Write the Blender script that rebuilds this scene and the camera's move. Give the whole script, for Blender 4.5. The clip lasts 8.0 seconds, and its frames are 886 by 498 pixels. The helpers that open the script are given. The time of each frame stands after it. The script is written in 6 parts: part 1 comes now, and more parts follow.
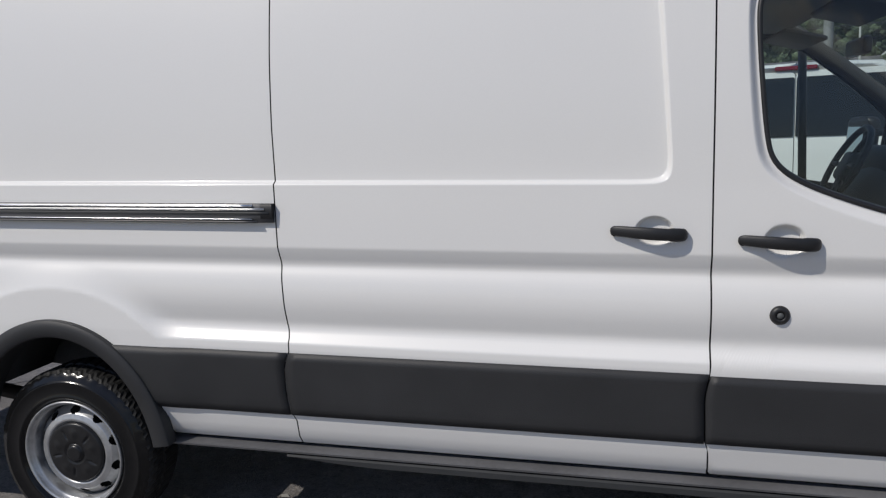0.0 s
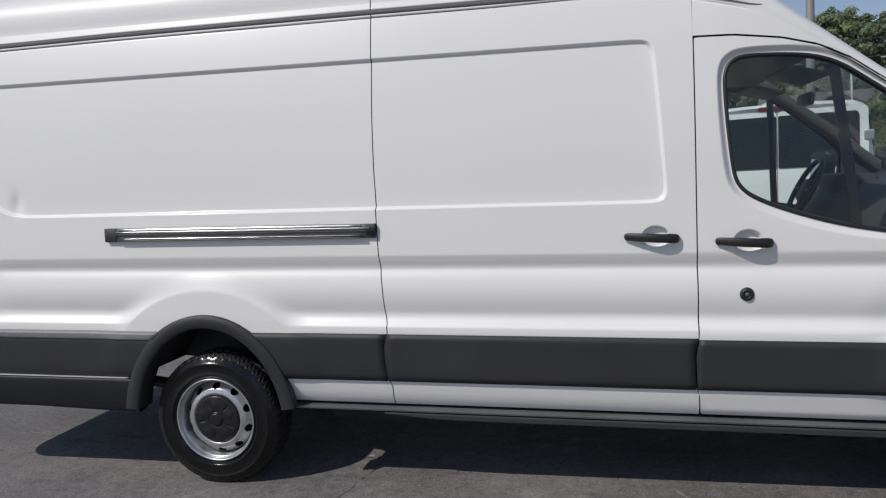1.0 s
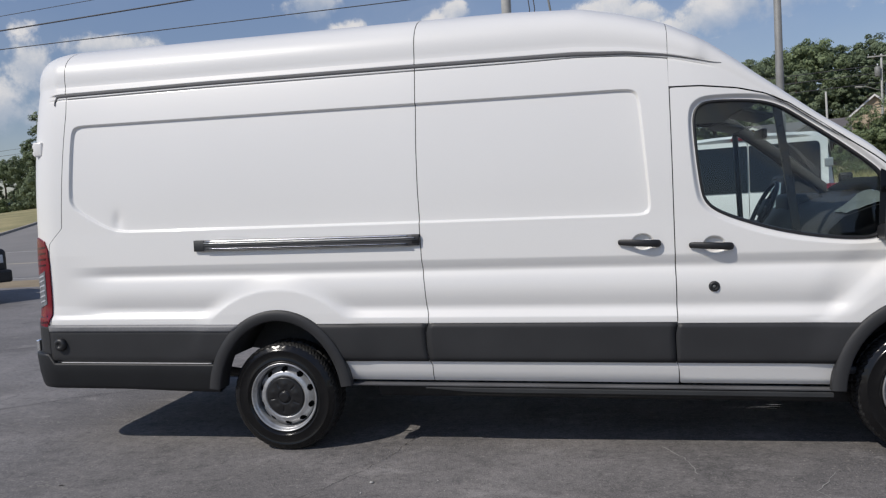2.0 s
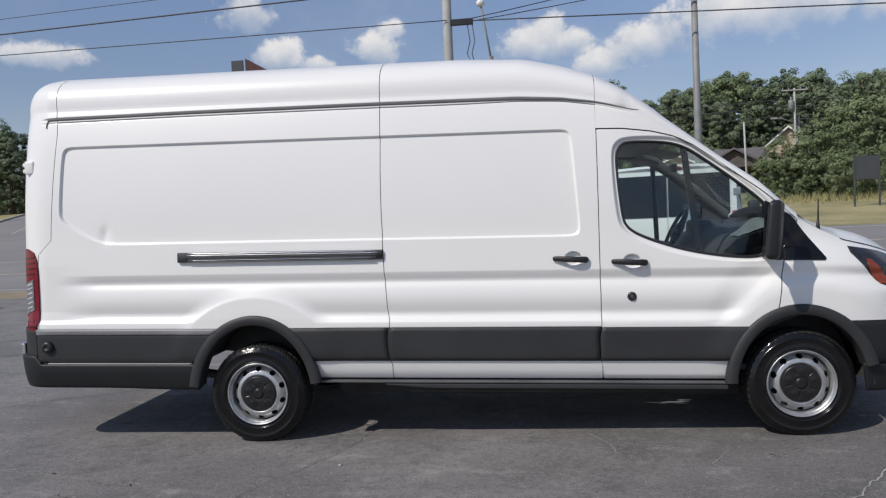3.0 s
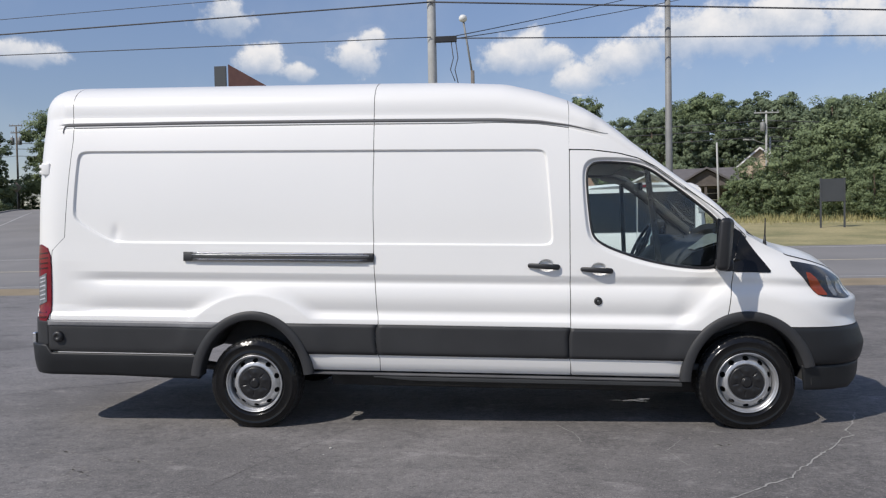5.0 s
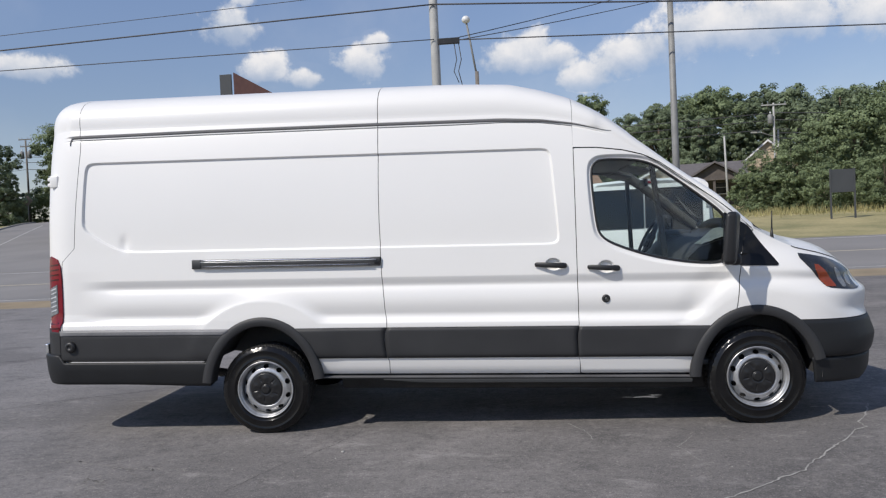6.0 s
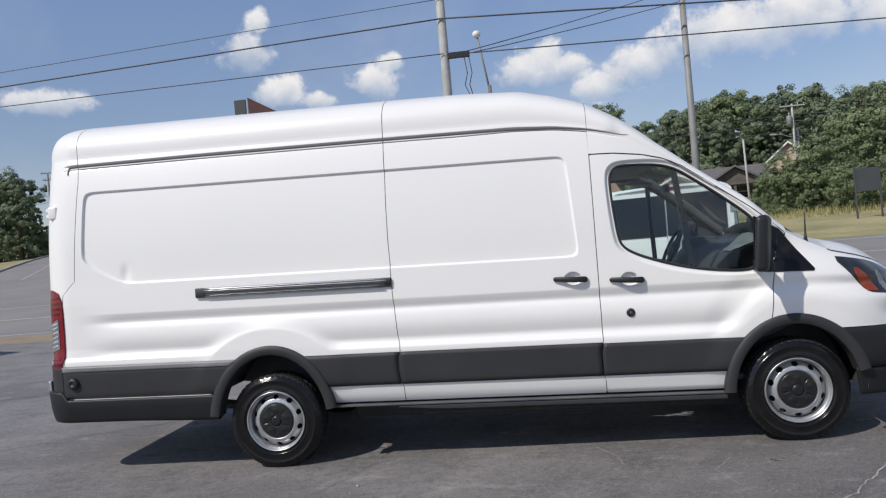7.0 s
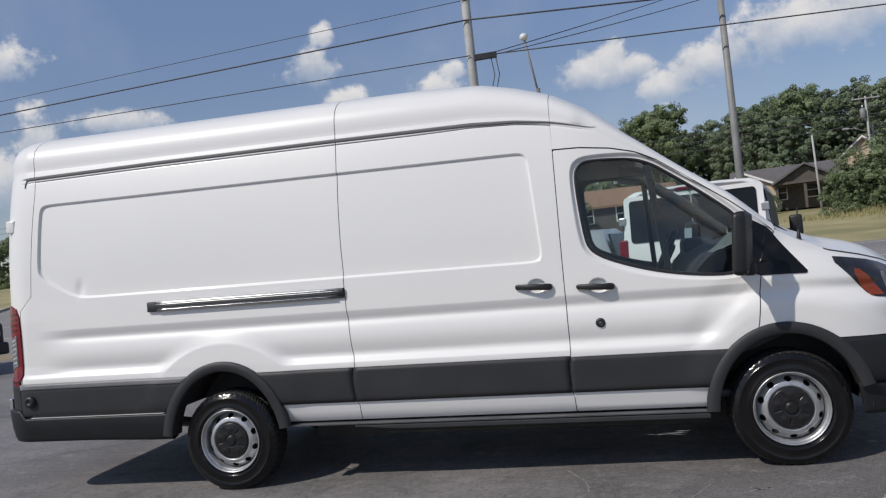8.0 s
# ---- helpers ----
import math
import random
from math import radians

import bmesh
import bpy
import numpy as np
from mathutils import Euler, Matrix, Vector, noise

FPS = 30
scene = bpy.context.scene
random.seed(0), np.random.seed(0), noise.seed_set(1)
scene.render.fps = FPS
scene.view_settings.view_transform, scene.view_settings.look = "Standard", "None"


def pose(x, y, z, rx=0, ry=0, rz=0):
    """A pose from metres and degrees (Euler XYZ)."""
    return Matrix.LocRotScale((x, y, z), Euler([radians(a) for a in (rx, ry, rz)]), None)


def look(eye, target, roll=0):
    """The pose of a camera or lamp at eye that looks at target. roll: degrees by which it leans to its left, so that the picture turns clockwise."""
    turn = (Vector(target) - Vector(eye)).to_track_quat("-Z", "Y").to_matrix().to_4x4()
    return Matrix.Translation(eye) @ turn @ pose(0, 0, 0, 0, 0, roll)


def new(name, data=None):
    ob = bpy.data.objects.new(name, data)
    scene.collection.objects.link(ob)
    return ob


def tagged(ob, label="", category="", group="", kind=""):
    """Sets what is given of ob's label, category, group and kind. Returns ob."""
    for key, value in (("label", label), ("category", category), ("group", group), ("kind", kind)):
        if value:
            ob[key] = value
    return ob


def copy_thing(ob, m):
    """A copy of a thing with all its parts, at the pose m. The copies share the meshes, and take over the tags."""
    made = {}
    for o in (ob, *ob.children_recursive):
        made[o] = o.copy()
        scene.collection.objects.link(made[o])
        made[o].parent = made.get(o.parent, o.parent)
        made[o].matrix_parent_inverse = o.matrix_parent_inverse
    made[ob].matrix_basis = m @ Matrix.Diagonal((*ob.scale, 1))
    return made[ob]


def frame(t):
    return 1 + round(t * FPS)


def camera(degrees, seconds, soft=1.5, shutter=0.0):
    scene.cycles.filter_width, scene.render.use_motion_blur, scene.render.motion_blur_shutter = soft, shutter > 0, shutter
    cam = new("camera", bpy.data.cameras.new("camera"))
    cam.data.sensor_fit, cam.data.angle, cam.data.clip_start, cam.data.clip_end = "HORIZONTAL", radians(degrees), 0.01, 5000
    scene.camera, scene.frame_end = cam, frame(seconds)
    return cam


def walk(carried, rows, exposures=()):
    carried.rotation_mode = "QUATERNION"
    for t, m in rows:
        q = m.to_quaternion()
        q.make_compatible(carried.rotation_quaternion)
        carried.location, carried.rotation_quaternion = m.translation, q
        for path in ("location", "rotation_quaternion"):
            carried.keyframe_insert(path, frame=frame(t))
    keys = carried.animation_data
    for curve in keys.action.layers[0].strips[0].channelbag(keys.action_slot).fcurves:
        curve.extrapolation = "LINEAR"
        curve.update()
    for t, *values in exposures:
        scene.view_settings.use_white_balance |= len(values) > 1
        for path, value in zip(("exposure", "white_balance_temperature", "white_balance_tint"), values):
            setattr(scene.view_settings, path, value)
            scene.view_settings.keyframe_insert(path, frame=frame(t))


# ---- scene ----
cam = camera(60.7, 8.0, soft=1.25)
PATH = [
    (0, (2.167, -2.472, 1.584), (1.719, -0.546, 1.281), -2.4),
    (0.5, (2.126, -3.002, 1.600), (1.681, -1.070, 1.345), -3.4),
    (1, (2.122, -3.491, 1.591), (1.669, -1.553, 1.388), -3.44),
    (1.2, (2.100, -3.704, 1.550), (1.594, -1.777, 1.361), -3.6),
    (2.3, (2.059, -4.695, 1.565), (1.698, -2.732, 1.442), -3.4),
    (2.5, (2.083, -4.847, 1.556), (1.754, -2.879, 1.43), -3.1),
    (3, (2.021, -5.175, 1.584), (1.783, -3.191, 1.493), -2.7),
    (3.5, (1.919, -5.413, 1.58), (1.743, -3.422, 1.511), -1.2),
    (4, (1.941, -5.572, 1.571), (1.775, -3.58, 1.501), -0.4),
    (4.5, (1.978, -5.678, 1.571), (1.809, -3.686, 1.504), -0.6),
    (6, (2.029, -5.718, 1.57), (1.831, -3.728, 1.51), -2.7),
    (6.5, (2.034, -5.637, 1.567), (1.81, -3.65, 1.526), -3.6),
    (7, (2.059, -5.424, 1.572), (1.81, -3.44, 1.558), -5.0),
    (7.2, (2.137, -5.329, 1.536), (1.875, -3.347, 1.574), -5.7),
    (7.3, (2.19, -5.28, 1.505), (1.92, -3.3, 1.588), -6.2),
    (7.4, (2.278, -5.233, 1.524), (1.974, -3.261, 1.653), -6.3),
    (7.5, (2.373, -5.195, 1.555), (1.995, -3.241, 1.753), -6.1),
    (7.6, (2.457, -5.135, 1.559), (1.964, -3.213, 1.812), -5.4),
    (7.7, (2.51, -5.095, 1.554), (2.005, -3.171, 1.76), -5.4),
    (7.8, (2.567, -5.057, 1.549), (2.102, -3.116, 1.679), -5.4),
    (7.9, (2.66, -4.982, 1.512), (2.222, -3.032, 1.587), -5.8),
    (8, (2.747, -4.904, 1.497), (2.329, -2.948, 1.518), -6.1),
]
walk(cam, [(t, look(eye, target, roll)) for t, eye, target, roll in PATH],
     exposures=[(0.0, -0.74), (0.5, -0.73), (1.0, -0.68), (2.5, -0.52), (3.5, -0.40), (4.5, -0.33), (6.5, -0.31), (7.0, -0.33), (7.5, -0.40), (8.0, -0.57)])

# ---- light ----
SUN_DIR = Vector((0.70, 0.72, -1.0)).normalized()      # the way the sunlight travels
world = bpy.data.worlds.new("sky")
scene.world = world
world.use_nodes = True
sun_data = bpy.data.lights.new("sun", "SUN")
sun_data.energy, sun_data.angle, sun_data.color = 4.5, radians(0.6), (1.0, 0.942, 0.865)
sun = new("sun", sun_data)
sun.matrix_world = Matrix.Translation((-30, -30, 45)) @ SUN_DIR.to_track_quat("-Z", "Y").to_matrix().to_4x4()


def build_world():
    nt = world.node_tree
    nt.nodes.clear()
    N = nt.nodes.new
    sky = N("ShaderNodeTexSky")
    sky.sky_type = "NISHITA"
    sky.sun_disc = False
    to_sun = -SUN_DIR
    sky.sun_elevation = math.asin(to_sun.z)
    sky.sun_rotation = math.atan2(to_sun.x, to_sun.y)
    sky.air_density, sky.dust_density, sky.ozone_density = 1.0, 0.15, 3.0
    tc = N("ShaderNodeTexCoord")

    def math_node(op, a, b=None, clamp=False):
        m = N("ShaderNodeMath")
        m.operation, m.use_clamp = op, clamp
        for i, v in enumerate((a, b)):
            if v is None:
                continue
            if isinstance(v, (int, float)):
                m.inputs[i].default_value = v
            else:
                nt.links.new(v, m.inputs[i])
        return m.outputs[0]

    # Cumulus: azimuth (degrees to the right of +y), elevation, half width, half height
    clouds = [(-20.4, 14.8, 1.9, 1.9), (-19.5, 16.8, 0.9, 1.0), (-18.0, 11.9, 1.7, 1.2), (-15.4, 11.2, 1.6, 0.9), (-11.4, 12.2, 1.9, 1.4), (-9.9, 13.6, 1.0, 0.8),
              (0.3, 12.0, 2.4, 1.6), (1.7, 13.1, 1.3, 1.2), (3.2, 11.9, 1.6, 1.1), (5.6, 10.4, 1.7, 1.1), (7.9, 11.4, 1.9, 1.5), (10.2, 11.9, 2.1, 1.8), (12.4, 12.7, 2.2, 2.1), (15.0, 12.8, 2.6, 2.1), (18.0, 12.7, 2.5, 2.1),
              (20.4, 12.8, 2.1, 2.2), (23.9, 12.3, 2.5, 2.1), (26.8, 11.4, 3.4, 2.0), (-9.0, 19.9, 2.4, 1.6), (-3.8, 19.6, 2.4, 1.4), (0.6, 20.3, 2.8, 1.9), (5.2, 21.9, 3.2, 2.0),
              (-43.8, 21.0, 2.2, 1.4), (-42.4, 15.3, 3.2, 1.3), (-39.4, 10.4, 1.4, 2.4), (-34.4, 11.6, 2.8, 1.0), (-42.5, 7.8, 3.2, 2.2), (-52.0, 17.0, 8.0, 3.0), (58.0, 22.0, 12.0, 5.0),
              (120.0, 25.0, 20.0, 8.0), (-110.0, 30.0, 18.0, 7.0), (170.0, 18.0, 16.0, 5.0)]
    sep = N("ShaderNodeSeparateXYZ")
    nt.links.new(tc.outputs["Generated"], sep.inputs[0])
    az = math_node("MULTIPLY", math_node("ARCTAN2", sep.outputs[0], sep.outputs[1]), 180 / math.pi)
    el = math_node("MULTIPLY", math_node("ARCSINE", sep.outputs[2]), 180 / math.pi)

    def noise(scale, detail, rough):
        n = N("ShaderNodeTexNoise")
        n.inputs["Scale"].default_value, n.inputs["Detail"].default_value, n.inputs["Roughness"].default_value = scale, detail, rough
        nt.links.new(tc.outputs["Generated"], n.inputs["Vector"])
        return n.outputs["Fac"]

    def ramp(v, a, b, lo, hi, smooth=True):
        r = N("ShaderNodeMapRange")
        r.interpolation_type = "SMOOTHSTEP" if smooth else "LINEAR"
        for k, x in (("From Min", a), ("From Max", b), ("To Min", lo), ("To Max", hi)):
            r.inputs[k].default_value = x
        nt.links.new(v, r.inputs["Value"])
        return r.outputs[0]

    big = noise(24.0, 10.0, 0.62)
    soft = noise(9.0, 4.0, 0.5)
    total = weight = level = None
    for a, e, w, h in clouds:
        dx = math_node("DIVIDE", math_node("SUBTRACT", az, a), 1.2 * w)
        dy = math_node("DIVIDE", math_node("SUBTRACT", el, e), 1.15 * h)
        # flat underneath, heaped on top
        flat = math_node("MAXIMUM", dy, math_node("MULTIPLY", dy, -1.45))
        r = math_node("SQRT", math_node("ADD", math_node("MULTIPLY", dx, dx), math_node("MULTIPLY", flat, flat)))
        one = math_node("SUBTRACT", 1.25, r)
        part_of = math_node("MAXIMUM", one, 0.0)
        high = math_node("MULTIPLY", part_of, dy)
        total = one if total is None else math_node("MAXIMUM", total, one)
        weight = part_of if weight is None else math_node("ADD", weight, part_of)
        level = high if level is None else math_node("ADD", level, high)
    total = math_node("MAXIMUM", total, -0.6)
    height = math_node("DIVIDE", level, math_node("ADD", weight, 0.05))
    lumps = math_node("MULTIPLY", math_node("SUBTRACT", big, 0.5), 2.7)
    dens = math_node("ADD", lumps, math_node("MULTIPLY", total, 1.15))
    dens = math_node("ADD", dens, math_node("MULTIPLY", math_node("SUBTRACT", soft, 0.5), 0.9))
    mask = ramp(dens, 0.16, 0.82, 0.0, 0.94)
    # thin at the foot of each heap
    mask = math_node("MULTIPLY", mask, ramp(height, -0.85, 0.30, 0.25, 1.0))
    veil = ramp(noise(5.0, 5.0, 0.5), 0.45, 0.8, 0.0, 0.20, False)
    alpha = math_node("MAXIMUM", mask, veil)
    cc = N("ShaderNodeMix")
    cc.data_type = "RGBA"
    cc.inputs["A"].default_value, cc.inputs["B"].default_value = (3.9, 4.5, 5.5, 1), (8.0, 7.75, 7.6, 1)
    shade = math_node("ADD", math_node("MULTIPLY", height, 0.55), math_node("MULTIPLY", lumps, 0.62))
    nt.links.new(ramp(shade, -0.50, 0.70, 0.0, 1.0), cc.inputs["Factor"])
    mix = N("ShaderNodeMix")
    mix.data_type = "RGBA"
    nt.links.new(alpha, mix.inputs["Factor"])
    # sky brightness scaled by elevation: dimmed at the horizon, lifted higher up
    tone = N("ShaderNodeVectorMath")
    tone.operation = "SCALE"
    nt.links.new(ramp(el, 2.0, 26.0, 0.74, 1.12), tone.inputs["Scale"])
    warm = N("ShaderNodeMix")
    warm.data_type, warm.blend_type = "RGBA", "MULTIPLY"
    warm.inputs["Factor"].default_value = 1.0
    warm.inputs["B"].default_value = (1.11, 0.98, 0.985, 1)
    nt.links.new(sky.outputs[0], tone.inputs[0])
    nt.links.new(tone.outputs[0], warm.inputs["A"])
    nt.links.new(warm.outputs["Result"], mix.inputs["A"])
    nt.links.new(cc.outputs["Result"], mix.inputs["B"])
    bg = N("ShaderNodeBackground")
    bg.inputs["Strength"].default_value = 0.146
    nt.links.new(mix.outputs["Result"], bg.inputs["Color"])
    out = N("ShaderNodeOutputWorld")
    nt.links.new(bg.outputs[0], out.inputs[0])


build_world()


# ---- materials ----
def material(name, colour, rough=0.5, metal=0.0, coat=0.0, var=0.06, scale=3.0, bump=0.0, bump_scale=60.0, second=None, spec=0.5, coat_rough=0.05):
    """A procedural surface: base colour with variation at two scales, roughness variation and fine relief."""
    m = bpy.data.materials.new(name)
    m.use_nodes = True
    nt = m.node_tree
    p = nt.nodes["Principled BSDF"]
    p.inputs["Metallic"].default_value = metal
    p.inputs["Specular IOR Level"].default_value = spec
    p.inputs["Coat Weight"].default_value = coat
    p.inputs["Coat Roughness"].default_value = coat_rough
    N, link = nt.nodes.new, nt.links.new
    tc = N("ShaderNodeTexCoord")
    big, fine = N("ShaderNodeTexNoise"), N("ShaderNodeTexNoise")
    big.inputs["Scale"].default_value, big.inputs["Detail"].default_value = scale, 6
    fine.inputs["Scale"].default_value, fine.inputs["Detail"].default_value = bump_scale, 4
    for n in (big, fine):
        link(tc.outputs["Object"], n.inputs["Vector"])
    add = N("ShaderNodeMath")
    add.operation = "ADD"
    link(big.outputs["Fac"], add.inputs[0])
    half = N("ShaderNodeMath")
    half.operation = "MULTIPLY"
    half.inputs[1].default_value = 0.5
    link(fine.outputs["Fac"], half.inputs[0])
    link(half.outputs[0], add.inputs[1])
    rng = N("ShaderNodeMapRange")
    rng.inputs["From Min"].default_value, rng.inputs["From Max"].default_value = 0.45, 1.05
    link(add.outputs[0], rng.inputs["Value"])
    mix = N("ShaderNodeMix")
    mix.data_type = "RGBA"
    mix.inputs["A"].default_value = (*[c * (1 - var) for c in colour], 1)
    mix.inputs["B"].default_value = (*(second or [min(1, c * (1 + var)) for c in colour]), 1)
    link(rng.outputs[0], mix.inputs["Factor"])
    link(mix.outputs["Result"], p.inputs["Base Color"])
    rr = N("ShaderNodeMapRange")
    rr.inputs["To Min"].default_value, rr.inputs["To Max"].default_value = max(0.02, rough * 0.85), min(1, rough * 1.15)
    link(big.outputs["Fac"], rr.inputs["Value"])
    link(rr.outputs[0], p.inputs["Roughness"])
    if bump:
        b = N("ShaderNodeBump")
        b.inputs["Strength"].default_value, b.inputs["Distance"].default_value = bump, 0.004
        link(fine.outputs["Fac"], b.inputs["Height"])
        link(b.outputs[0], p.inputs["Normal"])
    return m


def glass(name, tint, gloss=1.0, edge=1.0):
    """A thin pane: tinted see-through with a mirror-like sheen that grows at a slant."""
    m = bpy.data.materials.new(name)
    m.use_nodes = True
    nt = m.node_tree
    nt.nodes.clear()
    N, link = nt.nodes.new, nt.links.new
    t, g, f, mx, o = N("ShaderNodeBsdfTransparent"), N("ShaderNodeBsdfGlossy"), N("ShaderNodeLayerWeight"), N("ShaderNodeMixShader"), N("ShaderNodeOutputMaterial")
    t.inputs["Color"].default_value = (*tint, 1)
    g.inputs["Roughness"].default_value = 0.02
    g.inputs["Color"].default_value = (gloss, gloss, gloss, 1)
    f.inputs["Blend"].default_value = 0.5
    grow = N("ShaderNodeMath")
    grow.operation = "POWER"
    grow.inputs[1].default_value = 5.0
    link(f.outputs["Facing"], grow.inputs[0])
    gain = N("ShaderNodeMapRange")
    gain.inputs["To Min"].default_value, gain.inputs["To Max"].default_value = 0.045, edge
    link(grow.outputs[0], gain.inputs["Value"])
    link(gain.outputs[0], mx.inputs[0])
    link(t.outputs[0], mx.inputs[1])
    link(g.outputs[0], mx.inputs[2])
    link(mx.outputs[0], o.inputs[0])
    return m


WHITE = material("white_paint", (0.80, 0.79, 0.765), rough=0.40, coat=0.4, var=0.02, scale=0.8, bump=0.012, bump_scale=160, coat_rough=0.12)
CLAD = material("grey_plastic", (0.031, 0.0315, 0.033), rough=0.5, var=0.22, scale=2.5, bump=0.2, bump_scale=380, spec=0.36)
# the same plastic as CLAD, darkened to paint in the bumpers' shade
CLADSHADE = material("grey_plastic_shaded", (0.0145, 0.0155, 0.017), rough=0.5, var=0.22, scale=2.5, bump=0.2, bump_scale=380, spec=0.36)
LINER = material("arch_liner", (0.11, 0.11, 0.112), rough=0.85, var=0.3, scale=6, bump=0.2, bump_scale=120)
BLACK = material("black_plastic", (0.016, 0.016, 0.017), rough=0.45, var=0.2, scale=4, bump=0.15, bump_scale=300)
DARK = material("dark_underbody", (0.032, 0.032, 0.033), rough=0.85, var=0.4, scale=6)
GAP = material("panel_gap", (0.02, 0.02, 0.021), rough=0.9, var=0.1)
RUBBER = material("tyre_rubber", (0.0075, 0.0075, 0.008), rough=0.17, var=0.4, scale=9, bump=0.07, bump_scale=150, spec=0.36)
TREAD = material("tread_rubber", (0.020, 0.020, 0.020), rough=0.6, spec=0.3, var=0.35, scale=12, bump=0.1, bump_scale=120)
STEEL = material("silver_steel", (0.50, 0.505, 0.51), rough=0.34, metal=0.7, var=0.22, scale=14, bump=0.06)
CHROME = material("bright_metal", (0.75, 0.76, 0.77), rough=0.22, metal=1.0, var=0.08, scale=8)
RED = material("red_lens", (0.17, 0.004, 0.013), rough=0.2, coat=0.3, var=0.3, scale=14, spec=0.3)
REDDARK = material("dark_red_lens", (0.055, 0.002, 0.006), rough=0.2, coat=0.3, var=0.3, scale=20, spec=0.3)
CLEAR = material("clear_lens", (0.55, 0.57, 0.60), rough=0.2, coat=0.6, var=0.35, scale=30)
AMBER = material("amber_lens", (0.24, 0.04, 0.01), rough=0.25, coat=0.3, var=0.15, scale=20)
LAMPGLASS = material("headlight_dark", (0.022, 0.024, 0.028), rough=0.2, coat=0.25, var=0.5, scale=14, spec=0.4)
CABIN = material("cabin_plastic", (0.036, 0.038, 0.040), rough=0.6, var=0.15, scale=5, bump=0.1)
CABIN_LIGHT = material("cabin_grey", (0.095, 0.10, 0.10), rough=0.65, var=0.12, scale=5)
PAPER = material("paper", (0.115, 0.14, 0.14), rough=0.7, var=0.15, scale=9)
GLASS = glass("window_glass", (0.88, 0.95, 0.935), 1.0)
SCREEN = glass("windscreen_glass", (0.80, 0.87, 0.86), 0.8, 0.35)
POLE = material("galvanised_pole", (0.23, 0.23, 0.22), rough=0.6, metal=0.1, var=0.2, scale=5, bump=0.1)
WOOD = material("weathered_pole", (0.17, 0.15, 0.13), rough=0.85, var=0.3, scale=3, bump=0.3)
WIRE = material("cable", (0.06, 0.06, 0.064), rough=0.6, var=0.1)
BARK = material("bark", (0.10, 0.075, 0.055), rough=0.9, var=0.35, scale=4, bump=0.4)


def leaf_material(name, a, b):
    m = material(name, a, rough=0.6, var=0.3, scale=0.8, second=b, spec=0.25)
    nt = m.node_tree
    p = nt.nodes["Principled BSDF"]
    mix = p.inputs["Base Color"].links[0].from_node
    geo = nt.nodes.new("ShaderNodeNewGeometry")
    hsv = nt.nodes.new("ShaderNodeHueSaturation")
    rng = nt.nodes.new("ShaderNodeMapRange")
    rng.inputs["To Min"].default_value, rng.inputs["To Max"].default_value = 0.75, 1.3
    nt.links.new(geo.outputs["Random Per Island"], rng.inputs["Value"])
    nt.links.new(rng.outputs[0], hsv.inputs["Value"])
    nt.links.new(mix.outputs["Result"], hsv.inputs["Color"])
    nt.links.new(hsv.outputs[0], p.inputs["Base Color"])
    # light that comes through the thin leaves
    thin = nt.nodes.new("ShaderNodeBsdfTranslucent")
    both = nt.nodes.new("ShaderNodeMixShader")
    both.inputs[0].default_value = 0.2
    nt.links.new(hsv.outputs[0], thin.inputs["Color"])
    nt.links.new(p.outputs[0], both.inputs[1])
    nt.links.new(thin.outputs[0], both.inputs[2])
    nt.links.new(both.outputs[0], nt.nodes["Material Output"].inputs[0])
    return m


LEAF_A = leaf_material("leaf_dark", (0.150, 0.198, 0.120), (0.228, 0.280, 0.165))
LEAF_B = leaf_material("leaf_mid", (0.165, 0.220, 0.115), (0.250, 0.305, 0.155))


# ---- mesh helpers ----
def mesh_of(name, verts, faces, mat, smooth=True):
    me = bpy.data.meshes.new(name)
    me.from_pydata([tuple(v) for v in verts], [], faces)
    me.materials.append(mat)
    if smooth:
        me.polygons.foreach_set("use_smooth", [True] * len(me.polygons))
    me.update()
    return me


def piece(name, verts, faces, mat, parent, label="", smooth=True):
    """Links a mesh as one object under a thing or a part."""
    ob = new(name, mesh_of(name, verts, faces, mat, smooth))
    ob.parent = parent
    if label:
        tagged(ob, label)
    return ob


def part(name, bm, mat, parent, label="", smooth=False):
    me = bpy.data.meshes.new(name)
    bm.to_mesh(me)
    bm.free()
    me.materials.append(mat)
    if smooth:
        me.polygons.foreach_set("use_smooth", [True] * len(me.polygons))
    ob = new(name, me)
    if parent:
        ob.parent = parent
    if label:
        tagged(ob, label)
    return ob


def thing(name, label, category, at=(0, 0, 0), turn=0.0, group="", kind=""):
    e = new(name)
    e.empty_display_size = 0.2
    e.matrix_world = pose(*at, 0, 0, turn)
    return tagged(e, label, category, group, kind)


def box_bm(x0, y0, z0, x1, y1, z1, bevel=0.0, segs=2, bm=None):
    bm = bm or bmesh.new()
    r = bmesh.ops.create_cube(bm, size=1.0)
    bmesh.ops.scale(bm, vec=(x1 - x0, y1 - y0, z1 - z0), verts=r["verts"])
    bmesh.ops.translate(bm, vec=((x0 + x1) / 2, (y0 + y1) / 2, (z0 + z1) / 2), verts=r["verts"])
    if bevel:
        es = list({e for v in r["verts"] for e in v.link_edges})
        bmesh.ops.bevel(bm, geom=es, offset=bevel, segments=segs, affect="EDGES", profile=0.5)
    return bm


def grid_faces(rows, cols, off=0, flip=False):
    f = []
    for i in range(rows - 1):
        for j in range(cols - 1):
            a = off + i * cols + j
            q = (a, a + 1, a + cols + 1, a + cols)
            f.append(q[::-1] if flip else q)
    return f


